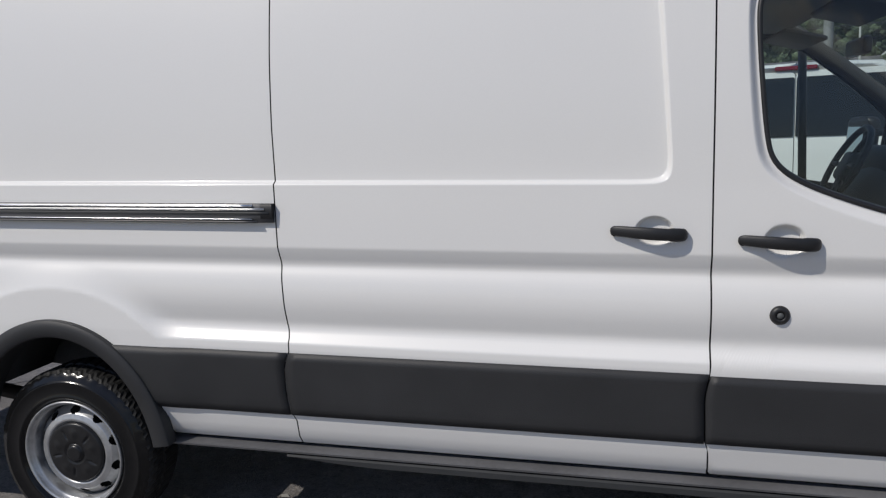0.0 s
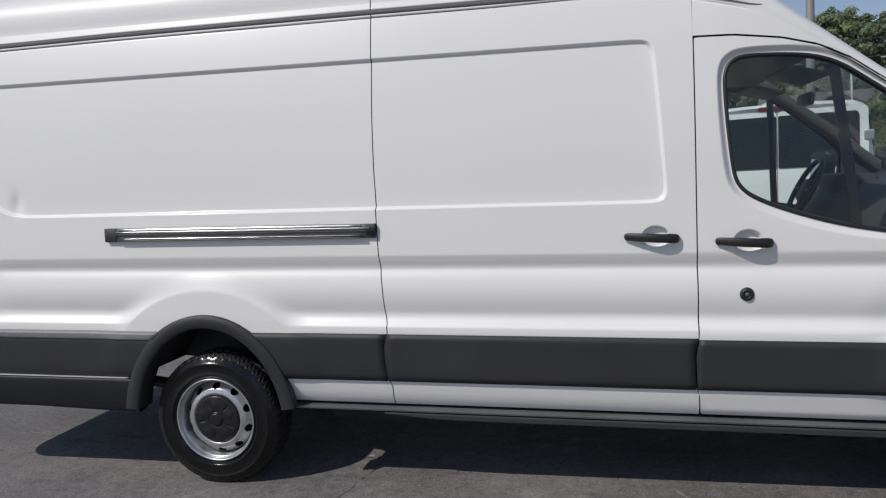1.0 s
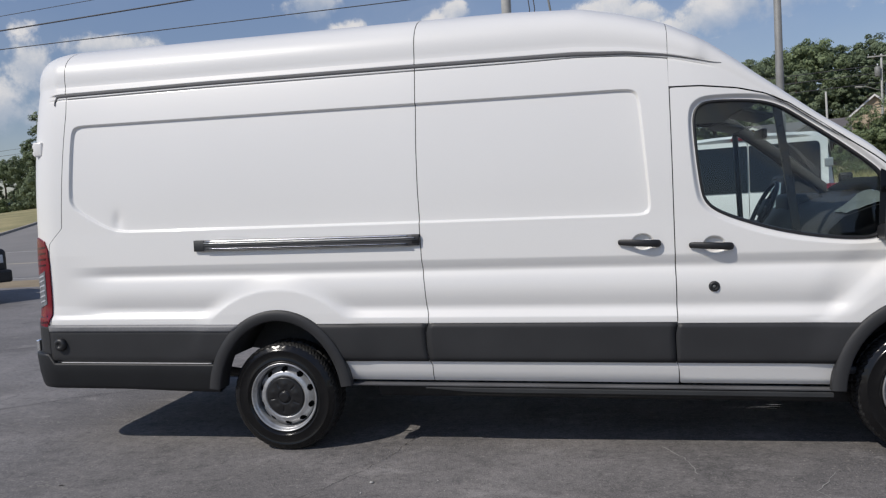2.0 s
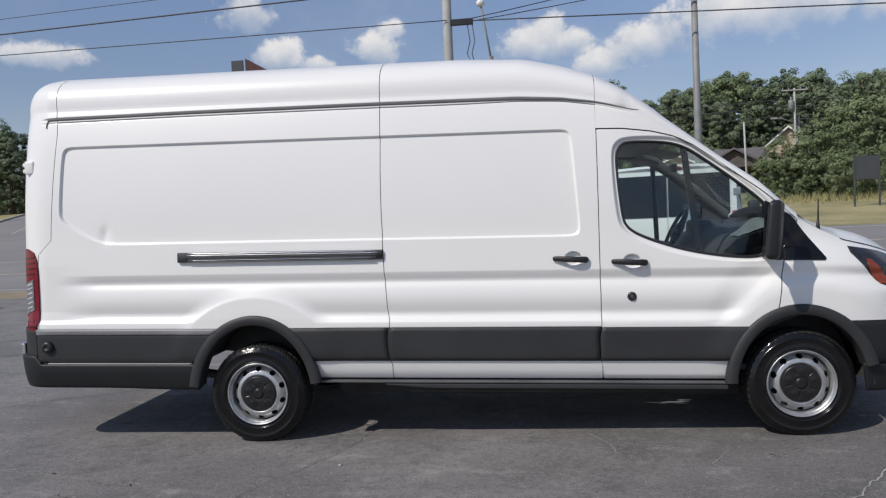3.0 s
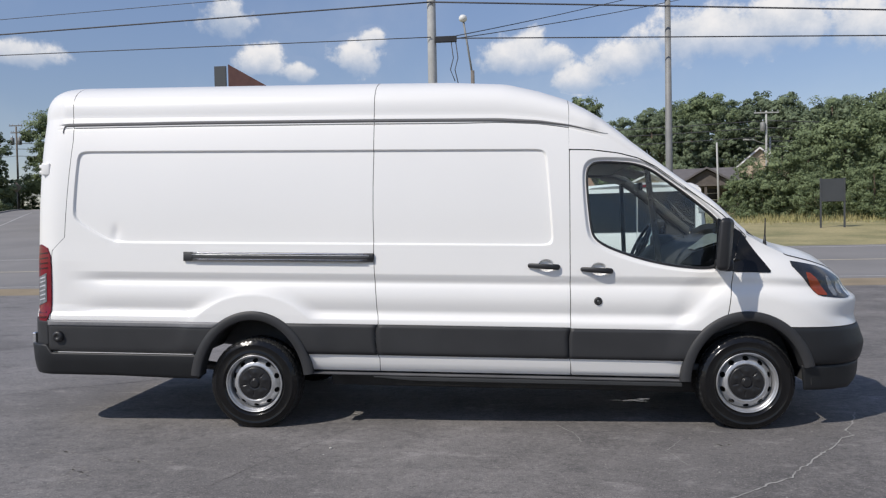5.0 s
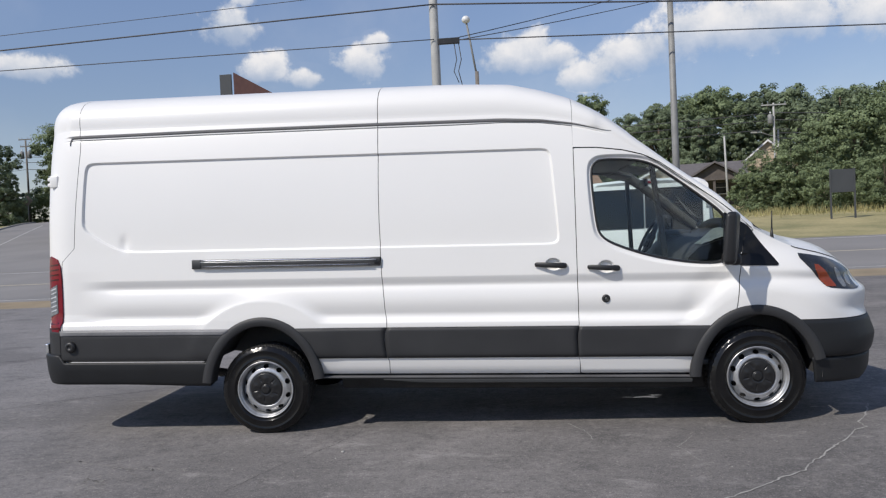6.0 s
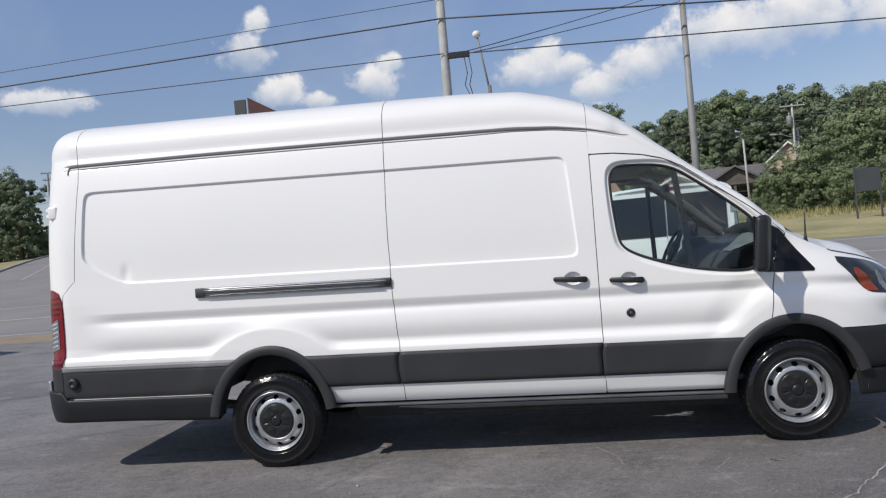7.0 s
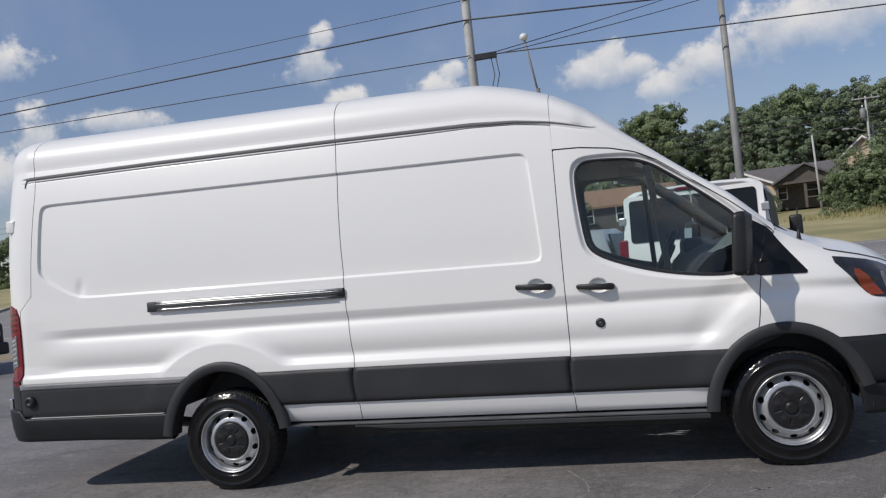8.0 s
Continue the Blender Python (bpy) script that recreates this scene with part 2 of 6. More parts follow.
def lathe(profile, segs, axis="y", centre=(0, 0, 0)):
    """Verts and faces of (radius, along) turned about an axis along y."""
    v, f = [], []
    n = len(profile)
    for k in range(segs):
        a = 2 * math.pi * k / segs
        for r, y in profile:
            v.append((centre[0] + r * math.cos(a), centre[1] + y, centre[2] + r * math.sin(a)))
    for k in range(segs):
        for j in range(n - 1):
            a, b = k * n + j, ((k + 1) % segs) * n + j
            f.append((a, b, b + 1, a + 1))
    return v, f


def tube(points, radius, sides=8, taper=None):
    """Verts and faces of a round bar along points; taper gives the end radius."""
    v, f = [], []
    pts = [Vector(p) for p in points]
    for i, p in enumerate(pts):
        d = (pts[min(i + 1, len(pts) - 1)] - pts[max(i - 1, 0)]).normalized()
        u = d.orthogonal().normalized() if abs(d.z) < 0.95 else Vector((1, 0, 0))
        u = (u - d * u.dot(d)).normalized()
        w = d.cross(u)
        r = radius if taper is None else radius + (taper - radius) * i / (len(pts) - 1)
        for k in range(sides):
            a = 2 * math.pi * k / sides
            v.append(p + (u * math.cos(a) + w * math.sin(a)) * r)
    for i in range(len(pts) - 1):
        for k in range(sides):
            a, b = i * sides + k, i * sides + (k + 1) % sides
            f.append((a, b, b + sides, a + sides))
    f.append(tuple(range(sides))[::-1])
    f.append(tuple(range((len(pts) - 1) * sides, len(pts) * sides)))
    return v, f


def joined(*meshes):
    v, f = [], []
    for mv, mf in meshes:
        o = len(v)
        v += list(mv)
        f += [tuple(i + o for i in q) for q in mf]
    return v, f


def smooth01(a, b, x):
    t = min(1.0, max(0.0, (x - a) / (b - a)))
    return t * t * (3 - 2 * t)


# ---- ground ----
def ground_z(x, y):
    """The lot is level; beyond the verge the land climbs gently."""
    t = max(0.0, y - 13.0)
    z = 0.048 * t * t / (t + 6.0) if t < 110 else 0.048 * 110 * 110 / 116.0
    z -= 0.035 * max(0.0, y - 20.0) * smooth01(-40, -90, x) * smooth01(20, 60, y) * 0.6
    return z + 1.6 * smooth01(-12, -38, x) * smooth01(-80, -62, x) * smooth01(26, 82, y)


def ground_material():
    m = bpy.data.materials.new("ground_cover")
    m.use_nodes = True
    nt = m.node_tree
    p = nt.nodes["Principled BSDF"]
    N, link = nt.nodes.new, nt.links.new
    geo = N("ShaderNodeNewGeometry")
    sep = N("ShaderNodeSeparateXYZ")
    link(geo.outputs["Position"], sep.inputs[0])

    def noise_of(scale, detail=6, rough=0.6):
        n = N("ShaderNodeTexNoise")
        n.inputs["Scale"].default_value, n.inputs["Detail"].default_value, n.inputs["Roughness"].default_value = scale, detail, rough
        link(geo.outputs["Position"], n.inputs["Vector"])
        return n.outputs["Fac"]

    def ramp(v, a, b, lo=0.0, hi=1.0):
        r = N("ShaderNodeMapRange")
        r.inputs["From Min"].default_value, r.inputs["From Max"].default_value = a, b
        r.inputs["To Min"].default_value, r.inputs["To Max"].default_value = lo, hi
        link(v, r.inputs["Value"])
        return r.outputs[0]

    def mix(f, a, b):
        x = N("ShaderNodeMix")
        x.data_type = "RGBA"
        link(f, x.inputs["Factor"])
        for v, k in ((a, "A"), (b, "B")):
            if isinstance(v, tuple):
                x.inputs[k].default_value = (*v, 1)
            else:
                link(v, x.inputs[k])
        return x.outputs["Result"]

    grain, mid, wide = noise_of(95, 4, 0.75), noise_of(14, 8, 0.7), noise_of(0.9, 6)
    base = mix(ramp(wide, 0.36, 0.64), (0.125, 0.118, 0.114), (0.230, 0.214, 0.205))
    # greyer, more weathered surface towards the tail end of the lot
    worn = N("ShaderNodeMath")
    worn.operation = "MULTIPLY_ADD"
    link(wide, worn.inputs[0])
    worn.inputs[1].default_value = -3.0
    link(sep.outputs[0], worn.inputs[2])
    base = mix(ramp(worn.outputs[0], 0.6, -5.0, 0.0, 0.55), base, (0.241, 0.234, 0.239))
    base = mix(ramp(mid, 0.50, 0.68, 0.0, 0.72), base, (0.260, 0.243, 0.232))
    base = mix(ramp(mid, 0.47, 0.33, 0.0, 0.6), base, (0.081, 0.077, 0.075))
    patch = noise_of(0.42, 3, 0.5)
    base = mix(ramp(patch, 0.55, 0.62, 0.0, 0.45), base, (0.096, 0.092, 0.091))
    # long pale scuffs
    turn = N("ShaderNodeMapping")
    turn.inputs["Rotation"].default_value = (0, 0, 0.5)
    turn.inputs["Scale"].default_value = (1.0, 1.9, 1.0)
    link(geo.outputs["Position"], turn.inputs["Vector"])
    scuff = N("ShaderNodeTexNoise")
    scuff.inputs["Scale"].default_value, scuff.inputs["Detail"].default_value, scuff.inputs["Roughness"].default_value = 1.6, 9.0, 0.72
    link(turn.outputs[0], scuff.inputs["Vector"])
    base = mix(ramp(scuff.outputs["Fac"], 0.56, 0.66, 0.0, 0.62), base, (0.336, 0.317, 0.305))
    base = mix(ramp(scuff.outputs["Fac"], 0.46, 0.34, 0.0, 0.55), base, (0.069, 0.068, 0.069))
    speck = noise_of(34, 3, 0.6)
    base = mix(ramp(speck, 0.57, 0.68, 0.0, 0.40), base, (0.314, 0.290, 0.270))
    base = mix(ramp(speck, 0.45, 0.34, 0.0, 0.40), base, (0.056, 0.055, 0.056))
    base = mix(ramp(grain, 0.54, 0.71, 0.0, 0.62), base, (0.403, 0.388, 0.380))
    fleck = noise_of(52, 2, 0.5)
    base = mix(ramp(fleck, 0.65, 0.72, 0.0, 0.5), base, (0.504, 0.461, 0.414))
    base = mix(ramp(grain, 0.48, 0.28, 0.0, 0.6), base, (0.034, 0.033, 0.033))
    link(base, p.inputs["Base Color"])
    p.inputs["Roughness"].default_value = 0.82
    p.inputs["Specular IOR Level"].default_value = 0.35
    b = N("ShaderNodeBump")
    b.inputs["Strength"].default_value, b.inputs["Distance"].default_value = 0.8, 0.007
    link(grain, b.inputs["Height"])
    link(b.outputs[0], p.inputs["Normal"])
    return m


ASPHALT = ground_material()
ROADWAY = material("worn_road", (0.225, 0.214, 0.205), rough=0.85, var=0.16, scale=0.35, bump=0.3, bump_scale=60)
GRASS = material("dry_grass", (0.20, 0.215, 0.080), rough=0.9, var=0.3, scale=0.35, bump=0.8, bump_scale=7, second=(0.46, 0.38, 0.20))
VERGE = material("bare_verge", (0.27, 0.215, 0.14), rough=0.95, var=0.25, scale=1.2, bump=0.5, bump_scale=20)


def strip(name, xs, ys, mat, lift, label, category):
    v = [(x, y, ground_z(x, y) + lift) for y in ys for x in xs]
    ob = new(name, mesh_of(name, v, grid_faces(len(ys), len(xs)), mat))
    return tagged(ob, label, category, kind="structure")


def spread(a, b, n):
    return [a + (b - a) * i / (n - 1) for i in range(n)]


far_x = [-900, -500, -300, -200, -140, -100, -80, -60, -45, -30, -20, -10, 0, 10, 20, 30, 45, 60, 80, 110, 160, 250, 500, 900]
ground = strip("ground", far_x, [-900, -300, -100, -40, -20, -10, -5, 0, 5, 10, 12, 13, 14, 16, 18, 20, 24, 28, 34, 40, 50, 60, 75, 90, 110, 123, 160, 300, 900],
               GRASS, -0.03, "dry grassy land sloping up beyond the road", "ground")
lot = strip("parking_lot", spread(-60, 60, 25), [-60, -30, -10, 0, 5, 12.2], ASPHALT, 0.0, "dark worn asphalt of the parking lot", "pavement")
verge = strip("verge", spread(-60, 60, 61), [12.2, 13.0, 14.2], VERGE, 0.0, "bare tan strip between lot and road", "ground")
road = strip("road", spread(-140, 120, 66), [14.2, 15, 16, 17, 18, 19, 20, 21, 22, 23, 24, 25, 26], ROADWAY, 0.0, "pale worn asphalt road past the lot", "road")


# ---- the white cargo van ----
# near-white strip colour that paints the sun line along the bumper's top edge
EDGE = material("sunlit_edge", (0.42, 0.42, 0.42), rough=0.45, var=0.3, scale=1.2)
# paler than CLAD: worn top surface, with the sunlight it catches painted in
LEDGE = material("worn_sunlit_plastic", (0.20, 0.20, 0.205), rough=0.5, var=0.3, scale=1.6, bump=0.1)
MIRROR = material("mirror_silver", (0.6, 0.62, 0.64), rough=0.04, metal=1.0, var=0.02)
SILLGREY = material("sill_plastic", (0.13, 0.13, 0.135), rough=0.5, var=0.25, scale=3)
CAPBLACK = material("hub_plastic", (0.016, 0.016, 0.017), rough=0.3, var=0.2, scale=20, spec=0.4)
BOWL = material("lamp_bowl_grey", (0.16, 0.17, 0.18), rough=0.2, coat=0.4, var=0.6, scale=40)
GLOSSBLACK = material("gloss_black", (0.007, 0.007, 0.008), rough=0.22, var=0.2, scale=8, spec=0.3)
RAKE = 0.024          # unladen, the nose sits lower than the tail
HALF = 1.03           # half the body's width


def interp(table, x):
    if x <= table[0][0]:
        return table[0][1]
    for (a, va), (b, vb) in zip(table, table[1:]):
        if x <= b:
            return va + (vb - va) * (x - a) / (b - a)
    return table[-1][1]


def softened(table, lo, hi, sigma):
    """A fine table of a polyline, rounded by a bell of width sigma."""
    xs = np.arange(lo, hi, 0.002)
    ys = np.interp(xs, [p[0] for p in table], [p[1] for p in table])
    k = np.exp(-0.5 * (np.arange(-40, 41) * 0.002 / sigma) ** 2)
    k /= k.sum()
    ys = np.convolve(np.pad(ys, 40, mode="edge"), k, mode="valid")
    return lambda x: float(np.interp(x, xs, ys))


# inset of the side from its widest plane, by height
low_inset = softened([(0.40, 0.125), (0.455, 0.082), (0.492, 0.040), (0.585, 0.012), (0.60, 0.008), (0.80, 0.006), (0.845, 0.002), (0.9, 0.002)], 0.3, 1.0, 0.0055)
# above the cladding the side is told by its slope, height by height
SLOPES = [(0.845, 0.05), (0.870, 0.08), (0.877, 0.74), (0.905, 0.66), (0.925, 0.18), (0.95, -0.30), (0.99, -0.20), (1.05, 0.06), (1.10, 0.25), (1.134, 0.46), (1.146, 0.42), (1.162, -0.16),
          (1.18, -0.42), (1.214, -0.31), (1.220, -0.27), (1.226, 0.04), (1.30, 0.05), (1.42, 0.06), (1.46, 0.04), (1.60, 0.04), (1.8, 0.09), (2.0, 0.135), (2.18, 0.175), (2.30, 0.22), (2.42, 0.28), (2.8, 0.34)]
UP_Z = np.arange(0.845, 2.8, 0.001)
UP_D = 0.002 + np.concatenate([[0.0], np.cumsum(np.interp(UP_Z[:-1], [p[0] for p in SLOPES], [p[1] for p in SLOPES]) * 0.001)])


def side_inset(z):
    return low_inset(z) if z < 0.845 else float(np.interp(z, UP_Z, UP_D))


shoulder = softened([(-1.9, 2.40), (-1.82, 2.435), (-1.7, 2.447), (0.9, 2.455), (1.9, 2.455), (2.2, 2.43), (2.43, 2.39), (2.67, 2.30), (2.8, 2.22), (3.0, 2.095), (3.25, 1.915),
                     (3.49, 1.745), (3.65, 1.60), (3.75, 1.52), (3.9, 1.45)], -2.0, 4.0, 0.03)
roof_top = softened([(-1.92, 2.54), (-1.86, 2.66), (-1.82, 2.725), (-1.76, 2.757), (-1.66, 2.769), (0.9, 2.785), (1.5, 2.785), (1.95, 2.765), (2.2, 2.705), (2.435, 2.625), (2.665, 2.495), (2.83, 2.365), (3.0, 2.225), (3.25, 2.025),
                     (3.49, 1.855), (3.65, 1.71), (3.75, 1.62), (3.9, 1.52)], -2.0, 4.0, 0.035)
drip_line = softened([(-1.7, 2.385), (-1.57, 2.40), (-0.5, 2.413), (0.9, 2.42), (1.9, 2.42), (2.2, 2.402), (2.43, 2.368), (2.70, 2.30)], -2.0, 3.0, 0.03)
nose_x = softened([(0.30, 4.30), (0.36, 4.44), (0.40, 4.53), (0.45, 4.63), (0.50, 4.695), (0.56, 4.74), (0.62, 4.77), (0.72, 4.79), (0.84, 4.745), (0.87, 4.73), (1.055, 4.735), (1.085, 4.715), (1.10, 4.675), (1.2, 4.615), (1.3, 4.51), (1.4, 4.39)], 0.2, 1.5, 0.015)
PANEL = [((-1.475, 2.173), (2.285, 2.177)), ((2.255, 2.18), (2.315, 1.44)), ((2.4, 1.455), (-1.2, 1.455)), ((-1.165, 1.452), (-1.48, 1.64)), ((-1.478, 1.6), (-1.462, 2.1))]
HANDLES = [(2.245, 1.297), (2.637, 1.272)]


def panel_distance(x, z):
    """Below zero inside the pressed panel of the load space; its corners are rounded."""
    total = 0.0
    for (ax, az), (bx, bz) in PANEL:
        dx, dz = bx - ax, bz - az
        n = math.hypot(dx, dz)
        d = ((x - ax) * -dz + (z - az) * dx) / n
        total += math.exp(min(50.0, 38 * d))
    return math.log(total) / 38


def inset(x, z):
    """How far the skin lies inside the widest plane, over the whole side."""
    d = side_inset(z)
    # the creases run out towards the tail
    if x < -1.15 and 0.87 < z < 1.30:
        w = smooth01(-1.15, -1.56, x)
        d += w * (interp([(0.87, 0.004), (0.90, 0.020), (0.96, 0.027), (1.30, side_inset(1.30))], z) - d)
    # pressed upper panel
    if 1.38 < z < 2.25 and -1.6 < x < 2.42:
        d += 0.018 * smooth01(0.0075, -0.0075, panel_distance(x, z))
        d += 0.010 * math.exp(-((x + 1.13) / 0.035) ** 2 - ((z - 1.52) / 0.06) ** 2)      # dent at the chamfer
    # roof cap stands proud over the drip line
    if 2.2 < z < 2.8 and x < 2.75:
        zd = drip_line(x)
        ends = smooth01(-1.66, -1.60, x) * smooth01(2.72, 2.60, x)
        d -= 0.013 * smooth01(zd - 0.006, zd + 0.004, z) * smooth01(zd + 0.22, zd + 0.03, z) * ends
        d += 0.007 * math.exp(-((z - zd + 0.036 - 0.014 * smooth01(1.4, 2.43, x)) / 0.004) ** 2) * ends
    # shoulders that swell over the wheel arches
    if abs(x) < 0.75 and 0.56 < z < 1.3:
        e = math.hypot(x / 0.56, (z - 0.60) / 0.45)
        w = 1.0 if e < 1.0 else max(0.0, (1.22 - e) / 0.22) ** 2.2
        d += (-0.005 + 0.05 * max(0.0, z - 0.9) - d) * w * smooth01(0.56, 0.66, z)
    e = math.hypot((x - 3.78) / (0.66 if x < 3.78 else 0.9), (z - 0.36) / 0.80)
    d += (-0.004 - d) * smooth01(1.09, 0.88, e) * (z < 1.5) * smooth01(0.56, 0.66, z)
    # the slanting crease ahead of the front door
    if 3.0 < x < 3.75 and 0.85 < z < 1.35:
        s = (z - 0.90) - (x - 3.28) * 0.95
        d += 0.010 * smooth01(-0.06, 0.05, s) * smooth01(0.30, 0.10, s) * smooth01(3.1, 3.3, x) * smooth01(3.75, 3.6, x)
    for hx, hz in HANDLES:
        r = math.hypot((x - hx - 0.018) / 1.24, z - hz)
        d += 0.027 * smooth01(0.050, 0.040, r)
    # the cab leans in
    d += 0.055 * smooth01(1.35, 2.0, z) * smooth01(2.5, 3.3, x)
    if x > 3.5 and z > 1.2:
        d += 0.07 * smooth01(1.2, 1.5, z) * smooth01(3.5, 3.8, x)
    # rounded tail
    t = min(1.0, max(0.0, (-1.58 - x) / 0.29))
    d += 0.24 * (1 - math.sqrt(1 - t * t))
    # rounded nose
    xn = nose_x(z)
    t = min(1.0, max(0.0, (x - xn + 0.80) / 0.80))
    d += 0.72 * (1 - math.sqrt(max(0.0, 1 - t ** 2.6)))
    return d


def cap(x, w):
    """The roof section from the shoulder (w = 0) to the centre line (w = 1)."""
    zs, h = shoulder(x), roof_top(x)
    ds = inset(x, zs)
    a = w * math.pi / 2
    n = 2 / 3.1
    return ds + (HALF - ds) * (1 - max(0.0, math.cos(a)) ** n), zs + (h - zs) * max(0.0, math.sin(a)) ** n


def skin_inset(x, z):
    """Inset for any height on the side, the curve into the roof included."""
    zs = shoulder(x)
    if z <= zs or x > 3.8:
        return inset(x, z)
    h = roof_top(x)
    q = min(1.0, (z - zs) / (h - zs)) ** 3.1
    ds = inset(x, zs)
    return HALF - (HALF - ds) * (1 - q) ** (1 / 3.1)


def raked(x, y, z):
    return (x + RAKE * (z - 0.352), y, z - RAKE * x)


def near(x, d, z):
    return raked(x, d, z)


def far(x, d, z):
    return raked(x, 2 * HALF - d, z)


van = thing("cargo_van", "white high-roof cargo van with grey lower cladding, parked on asphalt", "van")


def fine_range(a, b, step, extra=()):
    """Steps from a to b, with finer steps about the places in extra: (place, reach, step)."""
    out = set(np.round(np.linspace(a, b, max(2, int((b - a) / step) + 1)), 5).tolist())
    for c, reach, s in extra:
        lo, hi = max(a, c - reach), min(b, c + reach)
        if hi > lo:
            out |= set(np.round(np.linspace(lo, hi, int((hi - lo) / s) + 2), 5).tolist())
    return sorted(out)


Z_ROWS = fine_range(0.470, 2.44, 0.035, [(0.89, 0.05, 0.005), (1.03, 0.12, 0.009), (1.18, 0.065, 0.004), (1.47, 0.032, 0.003), (1.565, 0.10, 0.005), (2.158, 0.036, 0.0025), (2.385, 0.055, 0.0028), (1.295, 0.056, 0.0035)])
CAP_W = [((i / 22) ** 1.35) for i in range(1, 23)]


def seam1(z):
    return interp([(0.46, 0.997), (0.595, 1.000), (0.602, 0.984), (0.68, 0.970), (0.79, 0.967), (0.832, 0.984), (0.845, 0.987), (0.89, 0.985), (0.94, 0.973), (1.05, 0.968), (1.15, 0.957), (1.25, 0.952), (1.456, 0.944), (1.65, 0.936), (1.9, 0.932), (2.2, 0.932), (2.42, 0.928), (2.8, 0.927)], z)


def seam2(z):
    return interp([(0.46, 2.454), (0.595, 2.448), (0.602, 2.437), (0.76, 2.431), (0.80, 2.438), (0.835, 2.446), (0.95, 2.445), (1.26, 2.440), (1.62, 2.436), (2.2, 2.430), (2.8, 2.425)], z)


def tail_seam(z):
    return interp([(0.4, -1.655), (1.38, -1.655), (1.49, -1.546), (2.27, -1.512), (2.45, -1.525), (2.75, -1.56)], z)


def tail_end(z):
    return interp([(0.4, -1.845), (2.3, -1.835), (2.6, -1.822), (2.75, -1.80)], z)


def arch_cut(x, z, cx, a, b):
    return math.hypot((x - cx) / a, (z - 0.352) / b) < 1.0


def body_panel(name, left, right, us, side, label="", rows=Z_ROWS, roof=True, gap=0.0025):
    """A body panel between two seams, from the sill over the shoulder to the middle of the roof."""
    verts, nz = [], 0
    n = len(us)
    for z in rows:
        zz = z
        for u in us:
            x = left(zz) + gap + (right(zz) - left(zz) - 2 * gap) * u
            zr = z if z < 2.30 else 2.30 + (z - 2.30) * (shoulder(x) - 2.30) / (rows[-1] - 2.30)
            verts.append(side(x, inset(x, zr), zr))
    if roof:
        for w in CAP_W:
            for u in us:
                zz = 2.46 + 0.3 * w
                x = left(zz) + gap + (right(zz) - left(zz) - 2 * gap) * u
                d, z = cap(x, w)
                verts.append(side(x, d, z))
    total = len(verts) // n
    faces = [f for f in grid_faces(total, n, flip=side is far)]
    if name != "sliding_door":
        keep = []
        for f in faces:
            c = [sum(verts[i][k] for i in f) / 4 for k in range(3)]
            if not arch_cut(c[0], c[2], 0.0, 0.475, 0.545):
                keep.append(f)
        faces = keep
    return piece(name, verts, faces, WHITE, van, label)


def uniform(n):
    return [i / (n - 1) for i in range(n)]


def us_for(left, right, step, extra):
    xs = fine_range(left, right, step, extra)
    return [(x - left) / (right - left) for x in xs]


# inner dark edges behind the seams
def seam_strip(name, curve, z0, z1, side, roof=False, half=0.012):
    pts = []
    for z in spread(z0, z1, 420):
        x = curve(z)
        zz = min(z, shoulder(x))
        pts.append((x, inset(x, zz) + 0.006, zz))
    if roof:
        for w in CAP_W:
            x = curve(2.5 + 0.25 * w)
            d, z = cap(x, w)
            pts.append((x, d + 0.006, z - 0.006))
    v = []
    for x, d, z in pts:
        v += [side(x - half, d, z), side(x + half, d, z)]
    return piece(name, v, grid_faces(len(pts), 2), GAP, van, "dark joint")


for side in (near, far):
    fine = side is near
    st = 0.026 if fine else 0.09
    body_panel("rear_quarter_panel", tail_seam, seam1, us_for(-1.6, 0.96, st, [(-1.520, 0.055, 0.0024), (-1.33, 0.19, 0.005), (0, 0.75, 0.012)] if fine else []), side,
               "white rear side with a pressed panel and a small dent")
    body_panel("sliding_door", seam1, seam2, us_for(0.96, 2.44, st, [(2.272, 0.05, 0.0028), (2.262, 0.07, 0.0035)] if fine else []), side, "white sliding side door")
    body_panel("rear_door", tail_end, tail_seam, uniform(16 if fine else 6), side, "white rear door edge", gap=0.002)
    seam_strip("seam_gasket", seam1, 0.49, 2.44, side, True)
    seam_strip("seam_gasket", tail_seam, 0.49, 2.44, side, True)
    seam_strip("seam_gasket", seam2, 0.49, 2.38, side, True)

# back wall of the body
v = []
for z in spread(0.5, 2.70, 24):
    x = tail_end(z) + 0.002
    d = skin_inset(x, min(z, roof_top(x) - 0.01))
    v += [near(x, d, z), near(x - 0.03, HALF * 0.6, z), near(x - 0.035, HALF, z), near(x - 0.03, HALF * 1.4, z), far(x, d, z)]
piece("rear_doors", v, grid_faces(24, 5), WHITE, van, "white rear doors")


# ---- front: cap, door, wing, bonnet ----
def door_top(x):
    return interp([(2.40, 2.178), (2.6, 2.174), (2.8, 2.150), (2.95, 2.112), (3.076, 2.050), (3.25, 1.925), (3.49, 1.745), (3.65, 1.615), (3.745, 1.53)], x)


def wing_edge(z):
    """The line between front door and wing, by height."""
    return interp([(0.46, 3.30), (0.80, 3.555), (0.98, 3.596), (1.26, 3.632), (1.30, 3.650), (1.53, 3.745), (2.2, 3.745)], z)


def bonnet_edge(x):
    return interp([(3.6, 1.60), (3.745, 1.54), (3.9, 1.455), (4.06, 1.388), (4.25, 1.345), (4.41, 1.300), (4.5, 1.265), (4.6, 1.205), (4.68, 1.14)], x)


